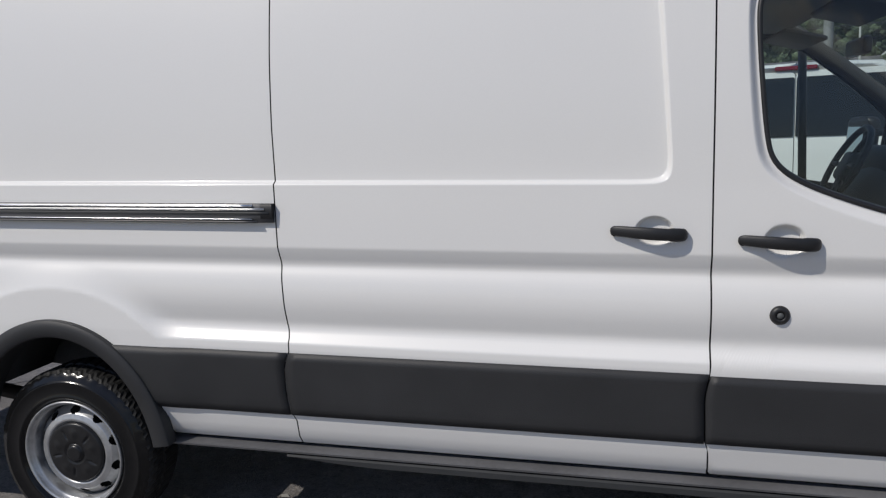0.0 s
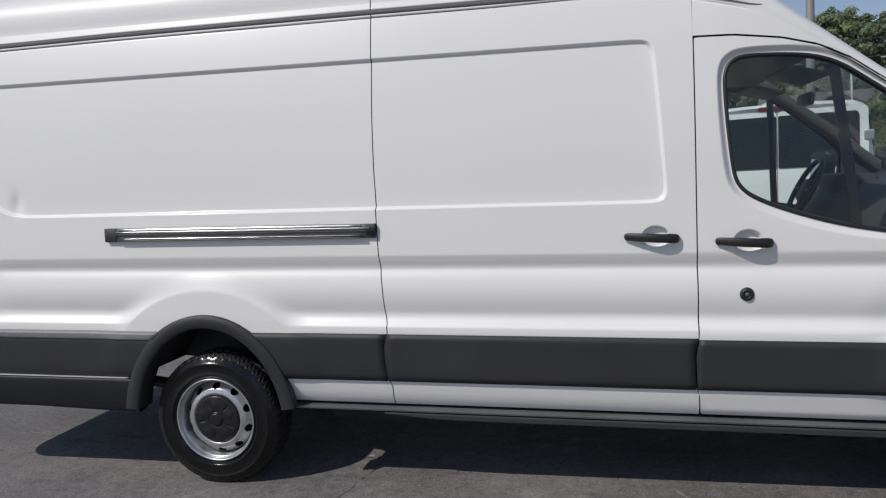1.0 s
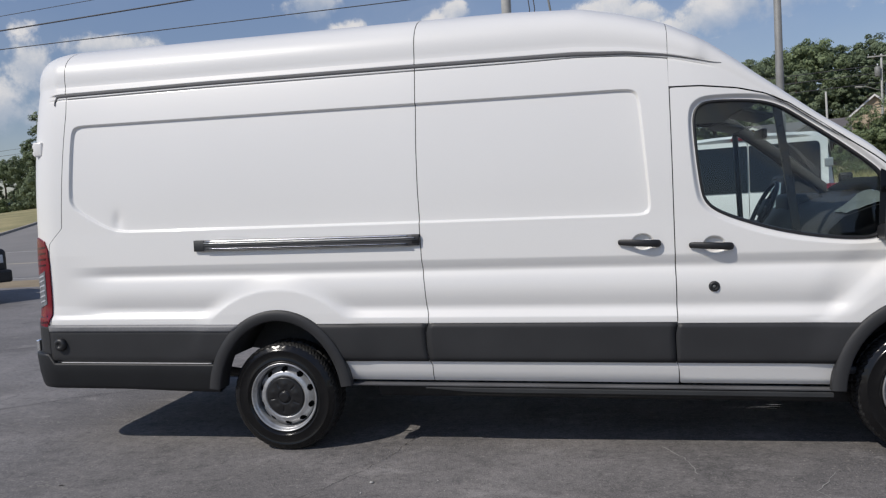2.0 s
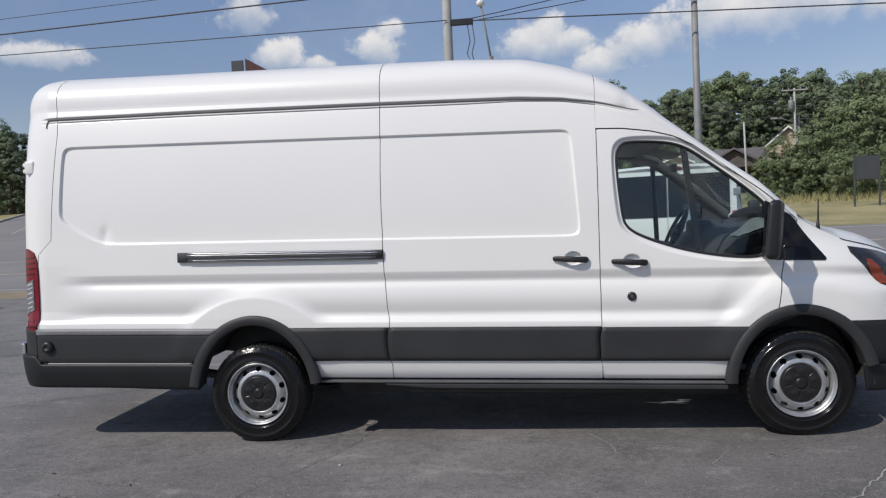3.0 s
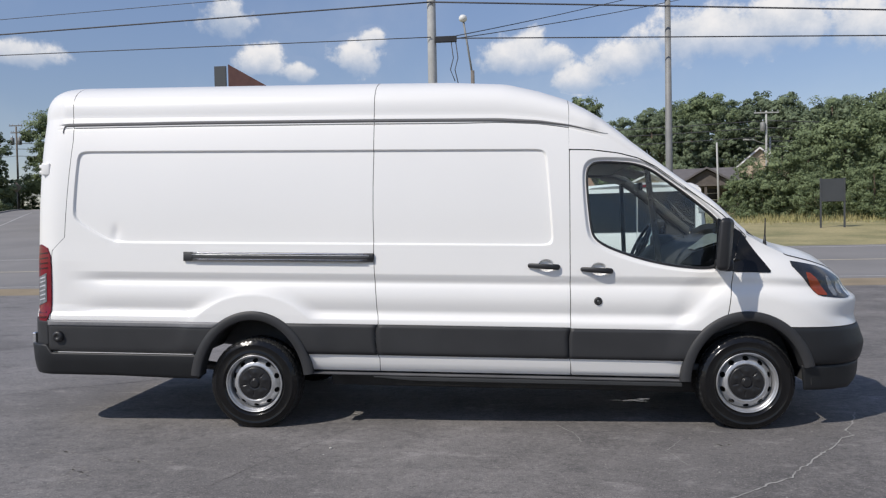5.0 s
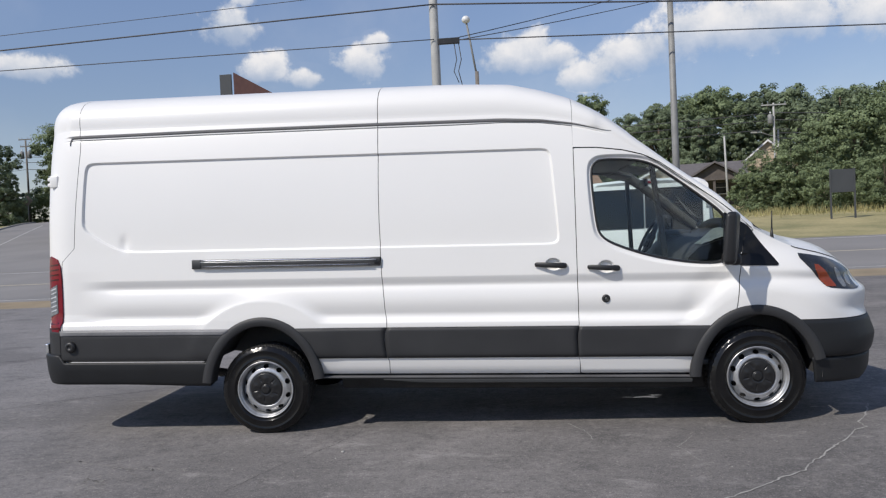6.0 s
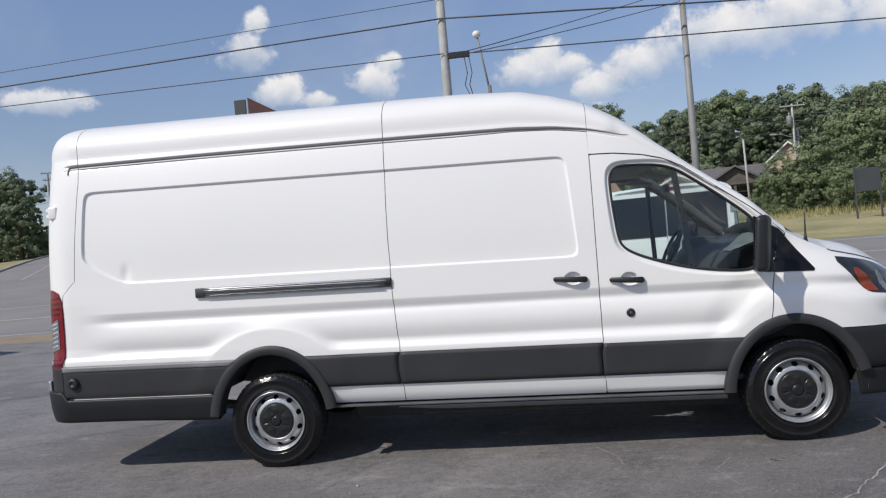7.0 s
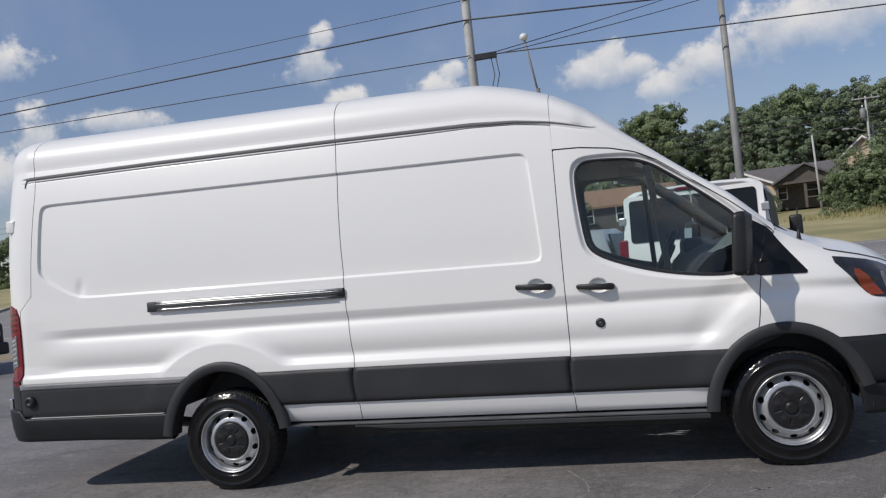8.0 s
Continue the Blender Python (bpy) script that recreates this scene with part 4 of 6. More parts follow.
RAILGREY = material("rail_grey", (0.085, 0.085, 0.088), rough=0.45, metal=0.3, var=0.2, scale=6)
rail = rail_bar("door_rail", 1.314, 1.382, 0.020, RAILGREY, van, label="grey sliding door rail")
rail_bar("rail_rib", 1.3715, 1.3800, 0.034, CHROME, rail, rail_x0 + 0.085, rail_x1 - 0.075, "bright upper rib")
rail_bar("rail_rib", 1.3580, 1.3670, 0.028, STEEL, rail, rail_x0 + 0.070, rail_x1 - 0.030, "grey rib")
rail_bar("rail_rib", 1.3420, 1.3540, 0.024, CABIN, rail, rail_x0 + 0.050, rail_x1 - 0.012, "dark channel")
rail_bar("rail_rib", 1.3240, 1.3300, 0.033, CHROME, rail, rail_x0 + 0.085, rail_x1 - 0.075, "bright lower rib")
rail_bar("rail_rib", 1.3140, 1.3220, 0.030, RAILGREY, rail, rail_x0 + 0.075, rail_x1 - 0.060, "grey lower lip")
rail_bar("rail_end", 1.312, 1.383, 0.024, CABIN, rail, rail_x0, rail_x0 + 0.070)
rail_bar("rail_end", 1.326, 1.382, 0.022, BLACK, rail, rail_x1 - 0.045, rail_x1)

# drip channel under the roof cap, its shade painted as a dark strip, with a hooked tail end and a thin joint below it
DRIP = material("drip_shade_and_joint", (0.115, 0.115, 0.118), rough=0.7, var=0.15)
v = []
line = [(-1.604, 2.325), (-1.606, 2.350), (-1.604, 2.372), (-1.596, 2.388), (-1.583, 2.397)] + [(x, drip_line(x)) for x in fine_range(-1.565, 2.72, 0.02)]
for i, (x, zd) in enumerate(line):
    (ax, az), (bx, bz) = line[max(0, i - 1)], line[min(len(line) - 1, i + 1)]
    l = math.hypot(bx - ax, bz - az)
    nx, nz = (bz - az) / l, -(bx - ax) / l
    thin = (0.12 + 0.88 * smooth01(2.72, 1.9, x)) * (0.2 + 0.8 * smooth01(0, 5, i))
    for down, deep in ((0.024, 0.004), (0.021, -0.004), (0.002, -0.005), (-0.002, 0.004)):
        px, pz = x + nx * down * thin, zd + nz * down * thin
        v.append(near(px, inset(x, zd - 0.014) + deep, pz))
piece("drip_channel", v, grid_faces(len(line), 4), DRIP, van, "drip channel along the roof edge, its shade painted dark")
v = []
xs = fine_range(-1.51, 2.426, 0.02)
for x in xs:
    zd = drip_line(x) - 0.036 + 0.014 * smooth01(1.4, 2.43, x)
    d = inset(x, zd + 0.008) - 0.0012
    v += [near(x, d + 0.004, zd - 0.0016), near(x, d, zd - 0.0012), near(x, d, zd + 0.0012), near(x, d + 0.004, zd + 0.0016)]
piece("roof_joint", v, grid_faces(len(xs), 4), DRIP, van, "thin dark roof joint")

# handles and lock
for hx, hz in HANDLES:
    v, rows = [], []
    base = side_inset(hz)
    n = 40
    for k in range(n):
        t = math.sin(math.pi / 2 * (-1 + 2 * k / (n - 1)))
        x = hx - 0.001 + 0.121 * t
        r = 0.0195 * math.sqrt(max(0.0, 1 - abs(t) ** 14)) * (1.0 - 0.16 * smooth01(0.0, -1.0, t) + 0.10 * smooth01(0.52, 0.58, t)) + 0.0005
        out = 0.011 + 0.031 * math.sin(math.pi * (0.5 + 0.5 * t) ** 1.35) ** 0.7
        for j in range(12):
            a = 2 * math.pi * j / 12
            v.append(near(x, base - out + 0.45 * r * math.cos(a), hz - 0.002 - 0.006 * t + r * math.copysign(abs(math.sin(a)) ** 0.6, math.sin(a))))
    f = [(k * 12 + j, k * 12 + (j + 1) % 12, (k + 1) * 12 + (j + 1) % 12, (k + 1) * 12 + j) for k in range(n - 1) for j in range(12)]
    h = piece("door_handle", v, f, BLACK, van, "black pull handle")
    for dx in (-0.108, 0.106):
        vv, ff = tube([near(hx + dx, base + 0.01, hz - 0.002), near(hx + dx, base - 0.016, hz - 0.002)], 0.013, 10)
        piece("handle_mount", vv, ff, BLACK, h)
v, f = lathe([(0.0, -0.006), (0.012, -0.006), (0.013, -0.010), (0.020, -0.011), (0.026, -0.008), (0.031, 0.0), (0.031, 0.02)], 28, centre=(2.649, inset(2.649, 1.037), 1.037))
lock = piece("door_lock", [raked(*p) for p in v], f, BLACK, van, "round black door lock")
v, f = lathe([(0.0, -0.0125), (0.009, -0.0125), (0.0105, -0.006)], 16, centre=(2.649, inset(2.649, 1.037), 1.037))
piece("lock_barrel", [raked(*p) for p in v], f, CABIN_LIGHT, lock, "steel lock barrel")


def door_mirror(side, label):
    """A tall mirror housing on two short arms."""
    bm = box_bm(3.474, 0.150, 1.290, 3.566, 0.312, 1.662, 0.036, 6)
    for w in bm.verts:
        k = (w.co.z - 1.475) / 0.18
        w.co.x += 0.012 * k - 0.50 * (w.co.y - 0.2)
        if w.co.x > 3.515:
            w.co.x -= 0.02 * abs(k) ** 2
        w.co = Vector(side(w.co.x, -w.co.y, w.co.z))
    m = part("door_mirror", bm, BLACK, van, label, True)
    bm = box_bm(3.495, -0.06, 1.290, 3.575, 0.20, 1.375, 0.025, 3)
    for w in bm.verts:
        w.co = Vector(side(w.co.x, -w.co.y, w.co.z - 0.01))
    part("mirror_foot", bm, BLACK, m, "", True)
    vv, ff = tube([side(3.56, 0.08, 1.55), side(3.56, -0.04, 1.57), side(3.55, -0.19, 1.57)], 0.018, 10)
    piece("mirror_arm", vv, ff, BLACK, m)
    bm = box_bm(3.4732, 0.18, 1.345, 3.4762, 0.285, 1.605)
    for w in bm.verts:
        k = (w.co.z - 1.475) / 0.18
        w.co.x += 0.012 * k - 0.50 * (w.co.y - 0.2)
        w.co = Vector(side(w.co.x, -w.co.y, w.co.z))
    part("mirror_glass", bm, MIRROR, m, "mirror glass")
    side_patch("sail_panel", [(3.495, 1.285), (3.650, 1.268), (3.70, 1.40), (3.738, 1.52), (3.70, 1.562), (3.665, 1.582), (3.525, 1.665)], GLOSSBLACK, van, 0.003, "black panel behind the mirror", side, passes=0)


door_mirror(near, "tall black door mirror")
door_mirror(far, "tall black door mirror on the driver's side")

# wiper and short aerial at the foot of the screen
vv, ff = joined(tube([raked(3.75, 0.30, 1.600), raked(3.81, 0.32, 1.555), raked(3.88, 0.34, 1.500)], 0.008, 6), tube([raked(3.83, 0.33, 1.532), raked(3.89, 0.35, 1.498)], 0.015, 8, 0.010))
piece("wiper", vv, ff, BLACK, van, "black wiper arm")
vv, ff = joined(tube([raked(3.905, 0.20, 1.450), raked(3.905, 0.20, 1.49), raked(3.906, 0.20, 1.535)], 0.018, 10, 0.006), tube([raked(3.906, 0.20, 1.53), raked(3.907, 0.20, 1.665)], 0.006, 8, 0.004))
piece("aerial", vv, ff, BLACK, van, "short black aerial on a cone foot")

# ---- cabin ----
def raked_box(name, b, mat, label="", bevel=0.02, segs=3, parent=None):
    bm = box_bm(*b, bevel, segs)
    for w in bm.verts:
        w.co = Vector(raked(*w.co))
    return part(name, bm, mat, parent or van, label, True)


raked_box("bulkhead", (2.40, 0.22, 0.6, 2.425, 1.84, 2.25), CABIN, "dark partition behind the cab", 0.004, 1)
raked_box("headliner", (2.43, 0.22, 2.09, 2.98, 1.84, 2.12), CABIN_LIGHT, "grey headliner", 0.01)
raked_box("cab_floor", (2.43, 0.10, 0.52, 3.7, 1.96, 0.56), CABIN, "dark cab floor", 0.004, 1)
# dashboard: a swept section
v = []
sect = [(3.42, 0.75), (3.28, 1.00), (3.24, 1.20), (3.28, 1.33), (3.36, 1.405), (3.50, 1.455), (3.65, 1.495), (3.77, 1.53), (3.80, 0.9)]
for k in range(14):
    y = 0.13 + 1.80 * k / 13
    up = 0.055 * math.exp(-((y - 1.45) / 0.28) ** 2) + 0.03 * math.exp(-((y - 0.9) / 0.22) ** 2)
    for x, z in sect:
        v.append(raked(x - (up * 1.5 if 1.1 < z < 1.3 else 0), y, z + (up if 1.3 < z < 1.46 else 0)))
f = grid_faces(14, len(sect)) + [tuple(range(9)), tuple(range(13 * 9, 14 * 9))]
piece("dashboard", v, f, CABIN, van, "dark plastic dashboard")
# a pale crumpled sheet lying at the near end of the dashboard
v = []
rnd = random.Random(4)
for i in range(18):
    for j in range(18):
        a, b = i / 17, j / 17
        x, y = 3.38 + 0.26 * a, 0.16 + 0.26 * b
        h = 0.055 * math.sin(math.pi * a) ** 0.7 * math.sin(math.pi * b) ** 0.7 * (1 + 0.35 * math.sin(9 * a + 5 * b)) + rnd.uniform(0, 0.006)
        v.append(raked(x, y, interp([(3.24, 1.25), (3.28, 1.335), (3.36, 1.41), (3.50, 1.46), (3.65, 1.50)], x) + 0.004 + h))
piece("dash_paper", v, grid_faces(18, 18), PAPER, van, "pale crumpled sheet on the dashboard")
raked_box("instrument_hood", (3.32, 1.26, 1.36, 3.56, 1.68, 1.52), CABIN, "instrument hood", 0.04)
# steering wheel with hub and spokes
sw = Matrix.Translation(raked(3.20, 1.47, 1.43)) @ Euler((0, radians(-62), 0)).to_matrix().to_4x4()
v, f = [], []
for k in range(40):
    a = 2 * math.pi * k / 40
    for j in range(8):
        b = 2 * math.pi * j / 8
        r = 0.195 + 0.016 * math.cos(b)
        v.append(sw @ Vector((r * math.cos(a), r * math.sin(a), 0.016 * math.sin(b))))
f = [(k * 8 + j, k * 8 + (j + 1) % 8, ((k + 1) % 40) * 8 + (j + 1) % 8, ((k + 1) % 40) * 8 + j) for k in range(40) for j in range(8)]
wheel = piece("steering_wheel", v, f, BLACK, van, "black steering wheel")
bm = box_bm(-0.075, -0.085, -0.05, 0.075, 0.085, 0.015, 0.03, 3)
bmesh.ops.transform(bm, matrix=sw, verts=bm.verts)
part("wheel_hub", bm, CABIN, wheel, "", True)
for a in (90, 210, 330, 270):
    d = Vector((math.cos(radians(a)), math.sin(radians(a)), 0))
    vv, ff = tube([sw @ (d * 0.06), sw @ (d * 0.19)], 0.014, 6)
    piece("wheel_spoke", vv, ff, CABIN, wheel)
# posts, visors and mirror
vv, ff = tube([raked(3.09, 1.965, 2.02), raked(3.13, 1.985, 1.30)], 0.022, 8)
piece("window_post", vv, ff, BLACK, van, "slim dark window post")
v = []
for z in spread(1.33, 2.04, 12):
    x = 3.094 - 0.114 * (z - 1.371)
    d = inset(x, z) + 0.030
    for dx, dd in ((-0.021, 0.002), (-0.019, 0.0), (0.019, 0.0), (0.021, 0.002), (0.021, 0.022), (-0.021, 0.022)):
        v.append(near(x + dx, d + dd, z))
piece("window_post", v, [(i * 6 + j, i * 6 + (j + 1) % 6, i * 6 + 6 + (j + 1) % 6, i * 6 + 6 + j) for i in range(11) for j in range(6)], GLOSSBLACK, van, "slim dark window post", smooth=False)
for y0 in (0.30, 1.25):
    bm = box_bm(2.86, y0, 2.035, 3.04, y0 + 0.5, 2.055, 0.009)
    for w in bm.verts:
        w.co = Vector(raked(w.co.x, w.co.y, w.co.z - (w.co.x - 2.86) * 0.25))
    part("sun_visor", bm, CABIN_LIGHT, van, "grey sun visor", True)
raked_box("inner_mirror", (3.08, 0.88, 1.90, 3.115, 1.14, 1.97), BLACK, "inside mirror", 0.015)
for side in (near, far):
    v = []
    for x in spread(2.95, 3.72, 14):
        zt = door_top(x)
        d = inset(x, zt)
        v += [side(x, d + 0.03, zt - 0.05), side(x, d + 0.14, zt - 0.03), side(x, d + 0.15, zt + 0.03)]
    piece("pillar_trim", v, grid_faces(14, 3), CABIN_LIGHT, van, "grey screen pillar trim")
    a2 = [2 * math.pi * k / 120 for k in range(120)]
    hole = by_angle(grown(window_line, 0.013), WIN_C, a2)
    edge = by_angle(door_outline(0), WIN_C, a2)
    v = []
    for t in (0.0, 0.12, 0.5, 0.96):
        for (ax, az), (bx, bz) in zip(hole, edge):
            x, z = ax + (bx - ax) * t, max(0.92 if bx > 3.2 else 0.62, az + (bz - az) * t)
            v.append(side(x, inset(x, z) + (0.045 if t < 0.1 else 0.062), z))
    f = [(k * 120 + j, k * 120 + (j + 1) % 120, (k + 1) * 120 + (j + 1) % 120, (k + 1) * 120 + j) for k in range(3) for j in range(120)]
    piece("door_lining", v, f, CABIN, van, "dark inner door lining")

# ---- underbody ----
raked_box("chassis", (0.55, 0.30, 0.30, 4.15, 1.76, 0.62), DARK, "black underbody", 0.02, 1)
for y0 in (0.52, 1.46):
    raked_box("chassis_rail", (-1.80, y0, 0.66, 0.45, y0 + 0.08, 0.76), DARK, "black chassis rail", 0.01, 1)
raked_box("load_floor", (-1.78, 0.46, 0.80, 3.3, 1.60, 0.83), DARK, "van floor", 0.004, 1)
for y0 in (0.45, 1.53):
    vv, ff = tube([raked(-0.85, y0, 0.46), raked(-0.4, y0, 0.40), raked(0, y0, 0.37), raked(0.4, y0, 0.40), raked(0.8, y0, 0.44)], 0.035, 6)
    piece("leaf_spring", vv, ff, DARK, van, "black leaf spring")
for cx in (0.0, 3.75):
    vv, ff = tube([(cx, 0.2, 0.352), (cx, 1.86, 0.352)], 0.06, 10)
    piece("axle", vv, ff, DARK, van, "black axle")
vv, ff = tube([raked(-1.2, 0.6, 0.40), raked(-0.5, 0.55, 0.38), raked(-0.3, 0.30, 0.37)], 0.03, 8)
piece("exhaust", vv, ff, STEEL, van, "exhaust pipe")


# ---- wheels ----
def road_wheel(cx, y0, face):
    """A steel wheel; face is -1 where the outside looks towards -y."""
    R, r0, wdt = 0.357, 0.222, 0.225
    prof = [(r0 - 0.012, 0.015), (r0 + 0.004, -0.004), (r0 + 0.016, -0.012), (0.240, -0.016), (0.248, -0.021), (0.252, -0.018), (0.278, -0.020), (0.303, -0.017), (0.307, -0.0205), (0.311, -0.0165), (0.316, -0.0125), (0.330, -0.008), (0.343, 0.002), (0.3515, 0.014), (R, 0.034), (R, 0.072), (0.347, 0.076),
            (0.347, 0.088), (R, 0.092), (R, wdt - 0.05), (0.343, wdt - 0.02), (0.30, wdt + 0.01), (r0, wdt)]
    segs = 180
    v, f, tread = [], [], []
    n = len(prof)
    for k in range(segs):
        a = 2 * math.pi * k / segs
        for j, (r, y) in enumerate(prof):
            groove = (k + (j - 12 if j < 16 else 19 - j)) % 4 == 0
            rr = r - (0.0055 if groove and j in (12, 13, 14, 15, 18, 19) else 0.0)
            z = rr * math.sin(a)
            if z < -0.342:
                z = -0.342 - (-z - 0.342) * 0.3
            v.append((cx + rr * math.cos(a), y0 - face * y, 0.350 + z))
    for k in range(segs):
        for j in range(n - 1):
            a, b = k * n + j, ((k + 1) % segs) * n + j
            (tread if 12 <= j <= 19 else f).append((a, b, b + 1, a + 1))
    tyre = piece("wheel", v, f, RUBBER, van, "glossy black tyre on a silver steel rim")
    order = sorted({i for q in tread for i in q})
    at = {i: n for n, i in enumerate(order)}
    piece("tread", [v[i] for i in order], [tuple(at[i] for i in q) for q in tread], TREAD, tyre, "dusty tread blocks", smooth=False)
    c = (cx, y0, 0.352)
    # outer rim and well
    v, f = lathe([(0.212, 0.030), (0.226, -0.004), (0.2245, -0.012), (0.219, -0.014), (0.214, -0.006), (0.212, 0.010), (0.206, 0.013), (0.203, 0.018), (0.201, 0.034), (0.200, 0.075), (0.197, 0.105)], 96)
    piece("rim", [(c[0] + x, c[1] - face * y, c[2] + z) for x, y, z in v], f, STEEL, tyre, "silver steel rim")
    # disc with ten vent holes
    v, f = [], []
    radial = [(0.2005, 0.090), (0.1985, 0.076), (0.196, 0.064)] + [(0.194 - 0.0025 * i, 0.010 + max(0.0, 0.0316 - 0.0025 * i) * 1.15 - 0.006 * max(0.0, 0.0025 * i - 0.0316) / 0.02) for i in range(19)] + [(0.144, 0.004), (0.138, 0.003), (0.133, 0.006), (0.129, 0.013), (0.04, 0.018)]
    m = 240
    for k in range(m):
        a = 2 * math.pi * k / m
        for r, y in radial:
            v.append((c[0] + r * math.cos(a), c[1] - face * (y + 0.008), c[2] + r * math.sin(a)))
    q = len(radial)
    for k in range(m):
        for j in range(q - 1):
            off = ((k % 24) - 11.5) * 2 * math.pi / m * 0.176
            if math.hypot(off / 0.0215, ((radial[j][0] + radial[j + 1][0]) / 2 - 0.1755) / 0.0150) < 1.0:
                continue
            a, b = k * q + j, ((k + 1) % m) * q + j
            f.append((a, b, b + 1, a + 1))
    piece("wheel_disc", v, f, STEEL, tyre, "silver wheel disc with ten oval holes")
    v, f = lathe([(0.20, 0.115), (0.15, 0.115), (0.05, 0.115)], 48)
    piece("brake_plate", [(c[0] + x, c[1] - face * y, c[2] + z) for x, y, z in v], f, DARK, tyre)
    # black centre cap: a shallow dome with a round boss, five bolt covers and hooked ribs
    v, f = [], []
    m, radii = 150, [0.0, 0.012, 0.024, 0.031, 0.034, 0.037, 0.041, 0.046, 0.052, 0.058, 0.064, 0.070, 0.076, 0.082, 0.088, 0.094, 0.100, 0.107, 0.114, 0.120, 0.125, 0.128, 0.129]
    for k in range(m):
        a = 2 * math.pi * k / m
        for r in radii:
            y = 0.004 + 0.10 * (r / 0.128) ** 2 * 0.05
            y -= 0.007 * smooth01(0.035, 0.031, r) - 0.006 * math.exp(-((r - 0.040) / 0.004) ** 2)
            for q in range(5):
                b0 = 2 * math.pi * q / 5 + 0.3
                da = math.atan2(math.sin(a - b0), math.cos(a - b0))
                y -= 0.005 * math.exp(-((r - 0.083) / 0.020) ** 2 - (da * 0.083 / 0.020) ** 2)
                dn = math.atan2(math.sin(a - b0 - 0.5), math.cos(a - b0 - 0.5))
                y += 0.006 * math.exp(-(dn * r / 0.0045) ** 2) * smooth01(0.060, 0.072, r) * smooth01(0.108, 0.096, r)
            y += 0.02 * smooth01(0.124, 0.129, r)
            v.append((c[0] + r * math.cos(a), c[1] - face * (y - 0.004), c[2] + r * math.sin(a)))
    q = len(radii)
    for k in range(m):
        for j in range(q - 1):
            a, b = k * q + j, ((k + 1) % m) * q + j
            f.append((a, b, b + 1, a + 1))
    piece("hub_cap", v, f, CAPBLACK, tyre, "black plastic centre cap")


for cx in (0.0, 3.75):
    road_wheel(cx, 0.045, -1)
    road_wheel(cx, 2 * HALF - 0.045, 1)


# ---- marks on the lot and the road ----
PALE = material("pale_crack", (0.34, 0.33, 0.31), rough=0.9, var=0.25, scale=8)
STAIN = material("worn_patch", (0.24, 0.228, 0.215), rough=0.9, var=0.3, scale=20, bump=0.3, bump_scale=90)
TAR = material("tar_crack", (0.018, 0.018, 0.018), rough=0.8, var=0.3, scale=8)
YELLOW = material("pale_line", (0.52, 0.46, 0.34), rough=0.8, var=0.25, scale=6)
LINE = material("white_line", (0.5, 0.49, 0.47), rough=0.8, var=0.25, scale=6)
KERB = material("kerb_concrete", (0.33, 0.31, 0.28), rough=0.9, var=0.2, scale=3, bump=0.3)


def crack(name, pts, width, mat, label, seed):
    """A jagged ribbon lying on the asphalt."""
    rnd = random.Random(seed)
    line = []
    for (ax, ay), (bx, by) in zip(pts, pts[1:]):
        n = max(2, int(math.hypot(bx - ax, by - ay) / 0.035))
        for k in range(n):
            t = k / n
            line.append((ax + (bx - ax) * t + rnd.uniform(-1, 1) * 0.009, ay + (by - ay) * t + rnd.uniform(-1, 1) * 0.009))
    line.append(pts[-1])
    v = []
    for i, (x, y) in enumerate(line):
        ax, ay = line[max(0, i - 1)]
        bx, by = line[min(len(line) - 1, i + 1)]
        l = math.hypot(bx - ax, by - ay) or 1
        nx, ny = -(by - ay) / l, (bx - ax) / l
        w = width * rnd.uniform(0.25, 1.0)
        v += [(x + nx * w, y + ny * w, ground_z(x, y) + 0.004), (x - nx * w, y - ny * w, ground_z(x, y) + 0.004)]
    ob = new(name, mesh_of(name, v, grid_faces(len(line), 2), mat))
    return tagged(ob, label, "crack", kind="structure")


crack("pale_crack", [(4.75, 0.57), (4.56, 0.2), (4.44, 0.02), (4.44, -0.1), (4.34, -0.17), (4.13, -0.46), (4.0, -0.59), (3.88, -0.77), (3.75, -0.91), (3.68, -1.03), (3.53, -1.13), (3.33, -1.31), (3.0, -1.55)],
      0.008, PALE, "pale filled crack in the asphalt", 3)
crack("thin_crack", [(0.80, 0.42), (0.72, -0.05), (0.60, -0.35), (0.35, -0.8), (0.15, -1.3)], 0.0022, TAR, "thin dark crack in the asphalt", 5)
crack("thin_crack", [(-3.6, 0.6), (-2.6, 1.4), (-1.9, 1.75), (-1.0, 2.4)], 0.006, TAR, "thin dark crack in the asphalt", 6)
crack("thin_crack", [(2.35, 0.15), (2.46, -0.05), (2.50, -0.3)], 0.005, PALE, "short pale crack in the asphalt", 7)
crack("thin_crack", [(3.2, -0.25), (3.05, -0.5), (3.12, -0.8)], 0.003, PALE, "short pale crack in the asphalt", 13)
crack("thin_crack", [(-6.0, 3.4), (-4.0, 4.4), (-2.4, 5.6)], 0.010, TAR, "thin dark crack in the asphalt", 8)


